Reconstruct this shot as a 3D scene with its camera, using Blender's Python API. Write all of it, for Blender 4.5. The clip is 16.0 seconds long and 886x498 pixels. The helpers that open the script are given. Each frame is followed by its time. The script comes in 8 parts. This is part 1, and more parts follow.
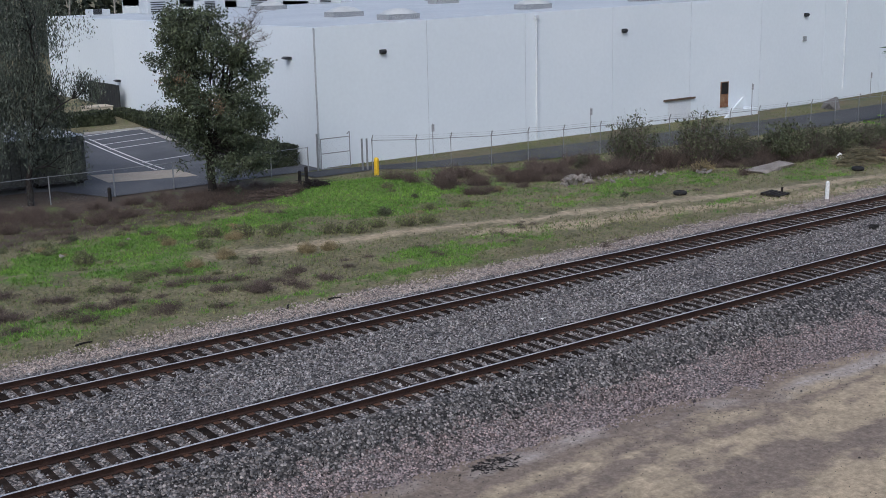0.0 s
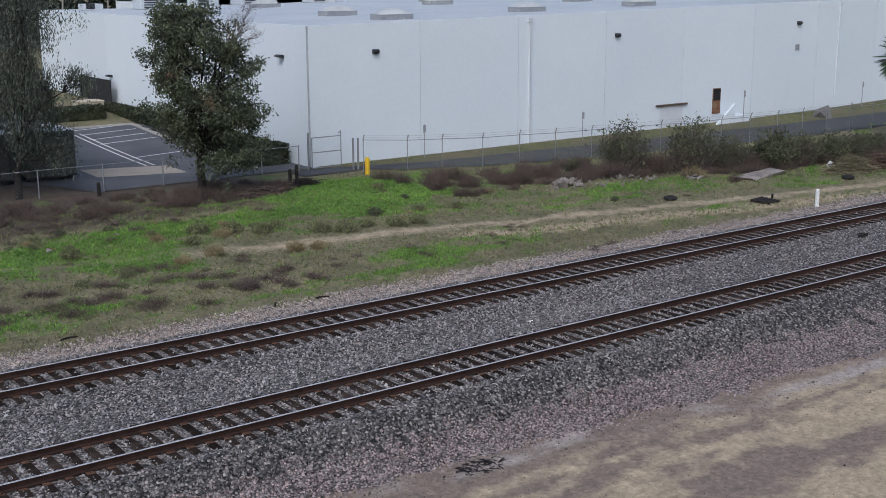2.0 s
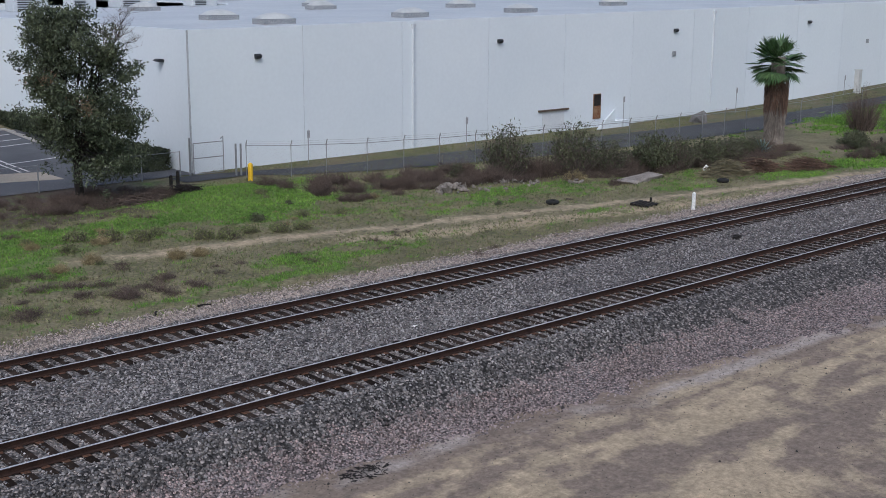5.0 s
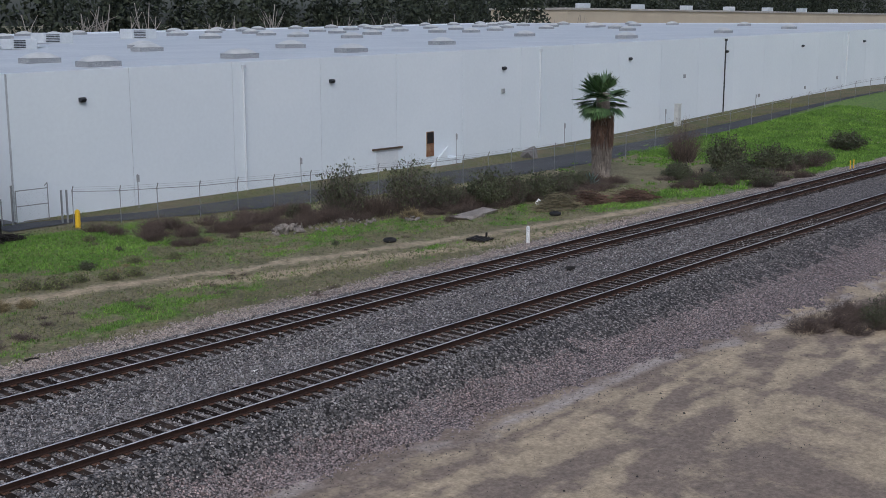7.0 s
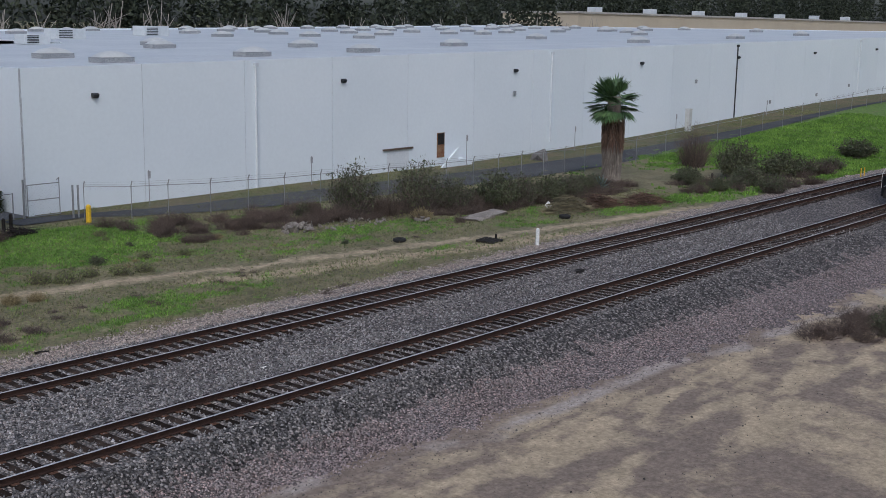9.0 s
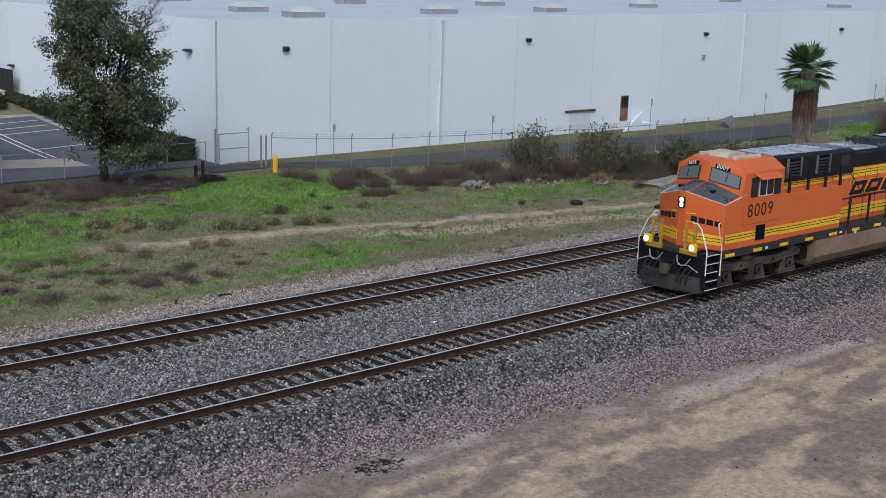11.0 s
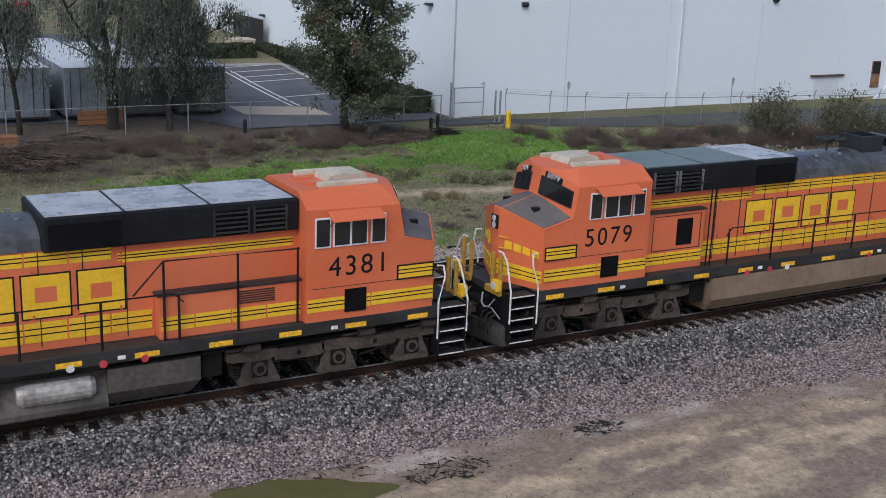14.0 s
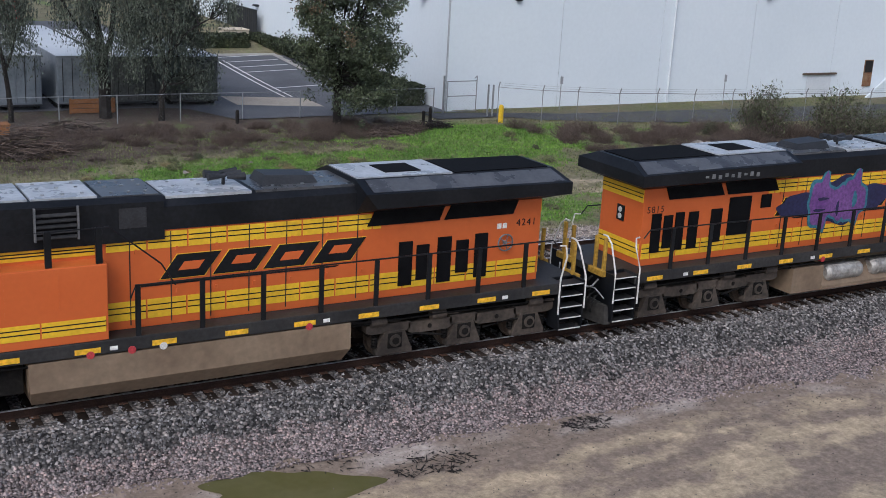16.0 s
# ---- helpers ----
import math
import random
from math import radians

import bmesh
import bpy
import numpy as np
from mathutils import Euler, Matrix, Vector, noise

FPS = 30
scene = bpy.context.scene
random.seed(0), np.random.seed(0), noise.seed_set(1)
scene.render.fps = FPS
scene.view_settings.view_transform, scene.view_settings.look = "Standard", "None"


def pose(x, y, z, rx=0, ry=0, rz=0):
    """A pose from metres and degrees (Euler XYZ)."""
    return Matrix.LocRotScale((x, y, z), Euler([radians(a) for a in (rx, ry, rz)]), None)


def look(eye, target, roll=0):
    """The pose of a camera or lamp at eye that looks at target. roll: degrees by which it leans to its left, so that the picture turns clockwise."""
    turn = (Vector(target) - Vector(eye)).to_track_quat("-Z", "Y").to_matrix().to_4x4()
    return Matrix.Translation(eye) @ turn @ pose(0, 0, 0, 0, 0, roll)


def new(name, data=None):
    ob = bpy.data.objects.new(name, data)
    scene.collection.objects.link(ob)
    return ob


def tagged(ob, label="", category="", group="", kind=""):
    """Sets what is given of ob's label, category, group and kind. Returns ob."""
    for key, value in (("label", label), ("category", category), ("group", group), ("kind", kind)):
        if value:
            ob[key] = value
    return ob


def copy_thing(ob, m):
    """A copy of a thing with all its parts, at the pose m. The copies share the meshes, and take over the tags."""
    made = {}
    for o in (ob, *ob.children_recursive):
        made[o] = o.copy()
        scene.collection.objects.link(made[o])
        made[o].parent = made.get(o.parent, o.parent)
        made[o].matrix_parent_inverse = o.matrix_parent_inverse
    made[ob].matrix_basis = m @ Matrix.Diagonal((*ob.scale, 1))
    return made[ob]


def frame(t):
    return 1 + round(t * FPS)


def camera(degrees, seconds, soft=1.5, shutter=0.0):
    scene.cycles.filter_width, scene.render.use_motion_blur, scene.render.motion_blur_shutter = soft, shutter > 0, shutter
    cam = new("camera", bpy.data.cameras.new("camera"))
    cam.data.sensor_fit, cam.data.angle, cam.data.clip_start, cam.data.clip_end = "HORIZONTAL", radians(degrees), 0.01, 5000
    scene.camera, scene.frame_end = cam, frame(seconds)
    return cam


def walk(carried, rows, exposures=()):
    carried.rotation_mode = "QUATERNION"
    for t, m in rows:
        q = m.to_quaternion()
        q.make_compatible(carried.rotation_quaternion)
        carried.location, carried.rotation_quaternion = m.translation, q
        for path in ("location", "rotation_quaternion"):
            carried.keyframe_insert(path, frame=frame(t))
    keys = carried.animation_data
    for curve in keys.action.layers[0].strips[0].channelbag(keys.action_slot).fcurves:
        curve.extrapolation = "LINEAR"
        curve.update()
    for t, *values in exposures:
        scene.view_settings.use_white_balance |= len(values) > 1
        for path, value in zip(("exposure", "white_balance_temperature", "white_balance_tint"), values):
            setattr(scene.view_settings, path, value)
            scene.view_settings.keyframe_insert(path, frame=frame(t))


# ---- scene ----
# ---------------------------------------------------------------- camera
cam = camera(41.2, 16.0, soft=0.8)
CAMERA_ROWS = [
    (0.0, -7.125, -25.707, 10.789, -13.066, 1.314, -36.408),
    (0.5, -7.113, -25.699, 10.803, -13.073, 1.053, -36.511),
    (1.0, -7.099, -25.674, 10.776, -13.008, 0.896, -36.675),
    (1.5, -7.087, -25.698, 10.765, -12.987, 0.509, -36.728),
    (2.0, -7.036, -25.666, 10.728, -12.978, 0.219, -36.640),
    (2.5, -7.007, -25.663, 10.724, -12.982, 0.231, -36.644),
    (3.0, -6.982, -25.634, 10.686, -12.943, 0.136, -36.650),
    (3.5, -6.868, -25.601, 10.661, -12.897, 0.351, -36.684),
    (4.0, -6.876, -25.622, 10.665, -12.901, 0.428, -36.718),
    (4.5, -6.837, -25.682, 10.677, -12.912, 0.422, -38.461),
    (5.0, -6.938, -25.766, 10.746, -12.732, -0.388, -42.094),
    (5.2, -6.961, -25.750, 10.766, -12.560, -0.749, -43.924),
    (7.3, -6.827, -25.635, 10.713, -10.755, -0.113, -50.384),
    (7.5, -6.843, -25.626, 10.704, -10.704, -0.362, -50.348),
    (8.0, -6.832, -25.640, 10.689, -10.681, -0.755, -50.231),
    (8.2, -6.857, -25.626, 10.679, -10.678, -0.944, -50.233),
    (10.3, -6.995, -25.755, 10.674, -11.742, -1.169, -45.268),
    (10.5, -6.960, -25.777, 10.681, -12.058, -1.514, -43.897),
    (11.0, -6.846, -25.722, 10.659, -12.839, -1.774, -40.642),
    (11.5, -6.573, -25.580, 10.515, -13.406, -1.360, -37.320),
    (12.0, -6.442, -25.499, 10.440, -13.785, -1.521, -35.216),
    (12.5, -6.453, -25.438, 10.443, -14.123, -2.048, -34.014),
    (13.0, -6.572, -25.490, 10.487, -14.492, -2.184, -32.407),
    (13.5, -6.787, -25.603, 10.601, -14.964, -1.883, -30.555),
    (14.0, -7.001, -25.701, 10.704, -15.310, -2.189, -29.315),
    (14.5, -7.083, -25.748, 10.775, -15.514, -2.464, -29.010),
    (15.0, -7.084, -25.786, 10.772, -15.605, -2.626, -28.908),
    (15.5, -7.055, -25.809, 10.792, -15.649, -2.690, -29.044),
    (16.0, -7.009, -25.734, 10.781, -15.684, -3.012, -29.533),
]
walk(cam, [(t, pose(x, y, z, 90 + p, r, w)) for t, x, y, z, p, r, w in CAMERA_ROWS], exposures=[(0.0, -0.05, 5720, 10), (4.5, -0.05, 5720, 10), (5.2, -0.1, 5720, 10), (7.4, -0.3, 5720, 10), (8.2, -0.3, 5720, 10), (10.3, -0.12, 5720, 10), (11.0, 0.0, 5720, 10), (14.0, 0.0, 5720, 10), (15.2, 0.12, 5720, 10), (16.0, 0.12, 5720, 10)])

# ---------------------------------------------------------------- light
world = bpy.data.worlds.new("overcast_sky")
scene.world = world
world.use_nodes = True
wn = world.node_tree
sky = wn.nodes.new("ShaderNodeTexSky")
sky.sky_type = "NISHITA"
sky.sun_disc = False
sky.sun_elevation, sky.sun_rotation = radians(46), radians(229)
sky.air_density, sky.dust_density, sky.ozone_density = 1.0, 4.0, 1.0
wn.links.new(sky.outputs[0], wn.nodes["Background"].inputs[0])
wn.nodes["Background"].inputs[1].default_value = 0.115

sun_data = bpy.data.lights.new("sun", "SUN")
sun_data.energy, sun_data.angle, sun_data.color = 1.15, radians(40), (1.0, 0.97, 0.92)
sun = new("sun", sun_data)
sun.matrix_world = look((0, 0, 60), (44, 38, 0))


# ---------------------------------------------------------------- materials
def surf(name, c1, c2, scale=1.5, fine=25.0, rough=0.8, bump=0.2, dist=0.02, metal=0.0, vary=0.0, island=0.0, spec=0.4, grain=0.35):
    """A worn surface: two colours in patches, a fine grain, and relief."""
    m = bpy.data.materials.new(name)
    m.use_nodes = True
    nt = m.node_tree
    bs = nt.nodes["Principled BSDF"]
    tc = nt.nodes.new("ShaderNodeTexCoord")
    n1 = nt.nodes.new("ShaderNodeTexNoise")
    n1.inputs["Scale"].default_value, n1.inputs["Detail"].default_value, n1.inputs["Roughness"].default_value = scale, 5, 0.62
    n2 = nt.nodes.new("ShaderNodeTexNoise")
    n2.inputs["Scale"].default_value, n2.inputs["Detail"].default_value = fine, 3
    for n in (n1, n2):
        nt.links.new(tc.outputs["Object"], n.inputs["Vector"])
    ramp = nt.nodes.new("ShaderNodeMapRange")
    ramp.inputs[1].default_value, ramp.inputs[2].default_value = 0.33, 0.67
    nt.links.new(n1.outputs[0], ramp.inputs[0])
    mix = nt.nodes.new("ShaderNodeMix")
    mix.data_type = "RGBA"
    mix.inputs[6].default_value, mix.inputs[7].default_value = (*c1, 1), (*c2, 1)
    nt.links.new(ramp.outputs[0], mix.inputs[0])
    g = nt.nodes.new("ShaderNodeMapRange")
    g.inputs[1].default_value, g.inputs[2].default_value = 0.25, 0.75
    g.inputs[3].default_value, g.inputs[4].default_value = 1 - grain, 1 + grain
    nt.links.new(n2.outputs[0], g.inputs[0])
    value = g.outputs[0]

    def times(source, amount, value):
        r = nt.nodes.new("ShaderNodeMapRange")
        r.inputs[3].default_value, r.inputs[4].default_value = 1 - amount, 1 + amount
        nt.links.new(source, r.inputs[0])
        k = nt.nodes.new("ShaderNodeMath")
        k.operation = "MULTIPLY"
        nt.links.new(value, k.inputs[0])
        nt.links.new(r.outputs[0], k.inputs[1])
        return k.outputs[0]

    if vary:
        value = times(nt.nodes.new("ShaderNodeObjectInfo").outputs["Random"], vary, value)
    if island:
        value = times(nt.nodes.new("ShaderNodeNewGeometry").outputs["Random Per Island"], island, value)
    sc = nt.nodes.new("ShaderNodeVectorMath")
    sc.operation = "SCALE"
    nt.links.new(mix.outputs[2], sc.inputs[0])
    nt.links.new(value, sc.inputs["Scale"])
    nt.links.new(sc.outputs[0], bs.inputs["Base Color"])
    rr = nt.nodes.new("ShaderNodeMapRange")
    rr.inputs[3].default_value, rr.inputs[4].default_value = max(0.03, rough - 0.15), min(1, rough + 0.12)
    nt.links.new(n1.outputs[0], rr.inputs[0])
    nt.links.new(rr.outputs[0], bs.inputs["Roughness"])
    bs.inputs["Metallic"].default_value = metal
    bs.inputs["Specular IOR Level"].default_value = spec
    if bump:
        b = nt.nodes.new("ShaderNodeBump")
        b.inputs["Strength"].default_value, b.inputs["Distance"].default_value = bump, dist
        nt.links.new(n2.outputs[0], b.inputs["Height"])
        nt.links.new(b.outputs[0], bs.inputs["Normal"])
    return m


def glow(name, colour, strength):
    m = surf(name, colour, colour, grain=0.0, bump=0)
    bs = m.node_tree.nodes["Principled BSDF"]
    bs.inputs["Emission Color"].default_value = (*colour, 1)
    bs.inputs["Emission Strength"].default_value = strength
    return m


def stones(name, dark, light, tint, size=18.0, bump=0.9, zones=False):
    """Loose crushed stone: every cell a stone with its own grey, the shade between stones painted in."""
    m = surf(name, dark, light, scale=0.35, fine=9.0, rough=0.9, bump=0, grain=0.18)
    nt = m.node_tree
    bs = nt.nodes["Principled BSDF"]
    base = bs.inputs["Base Color"].links[0].from_socket
    bs.inputs["Specular IOR Level"].default_value = 0.2
    tc = nt.nodes.new("ShaderNodeTexCoord")
    v = nt.nodes.new("ShaderNodeTexVoronoi")
    v.inputs["Scale"].default_value = size
    nt.links.new(tc.outputs["Object"], v.inputs["Vector"])
    sep = nt.nodes.new("ShaderNodeSeparateColor")
    nt.links.new(v.outputs["Color"], sep.inputs[0])
    r = nt.nodes.new("ShaderNodeMapRange")
    r.inputs[3].default_value, r.inputs[4].default_value = 0.25, 2.0
    nt.links.new(sep.outputs[0], r.inputs[0])
    # colour darkens towards the cell rim, as shade between the stones
    gap_shade = nt.nodes.new("ShaderNodeMapRange")
    gap_shade.inputs[1].default_value, gap_shade.inputs[2].default_value = 0.35, 0.75
    gap_shade.inputs[3].default_value, gap_shade.inputs[4].default_value = 1.0, 0.35
    nt.links.new(v.outputs["Distance"], gap_shade.inputs[0])
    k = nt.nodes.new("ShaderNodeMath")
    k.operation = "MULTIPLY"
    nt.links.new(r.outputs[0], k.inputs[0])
    nt.links.new(gap_shade.outputs[0], k.inputs[1])
    warm = nt.nodes.new("ShaderNodeMapRange")
    warm.inputs[1].default_value, warm.inputs[2].default_value = 0.6, 0.75
    nt.links.new(sep.outputs[1], warm.inputs[0])
    mx = nt.nodes.new("ShaderNodeMix")
    mx.data_type = "RGBA"
    mx.inputs[7].default_value = (*tint, 1)
    nt.links.new(warm.outputs[0], mx.inputs[0])
    nt.links.new(base, mx.inputs[6])
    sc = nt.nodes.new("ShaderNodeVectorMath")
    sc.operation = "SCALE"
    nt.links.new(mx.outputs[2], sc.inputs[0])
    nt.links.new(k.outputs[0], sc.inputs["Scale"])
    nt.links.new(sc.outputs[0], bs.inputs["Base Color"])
    b = nt.nodes.new("ShaderNodeBump")
    b.invert = True
    b.inputs["Strength"].default_value, b.inputs["Distance"].default_value = bump, 0.04
    nt.links.new(v.outputs["Distance"], b.inputs["Height"])
    nt.links.new(b.outputs[0], bs.inputs["Normal"])
    return m


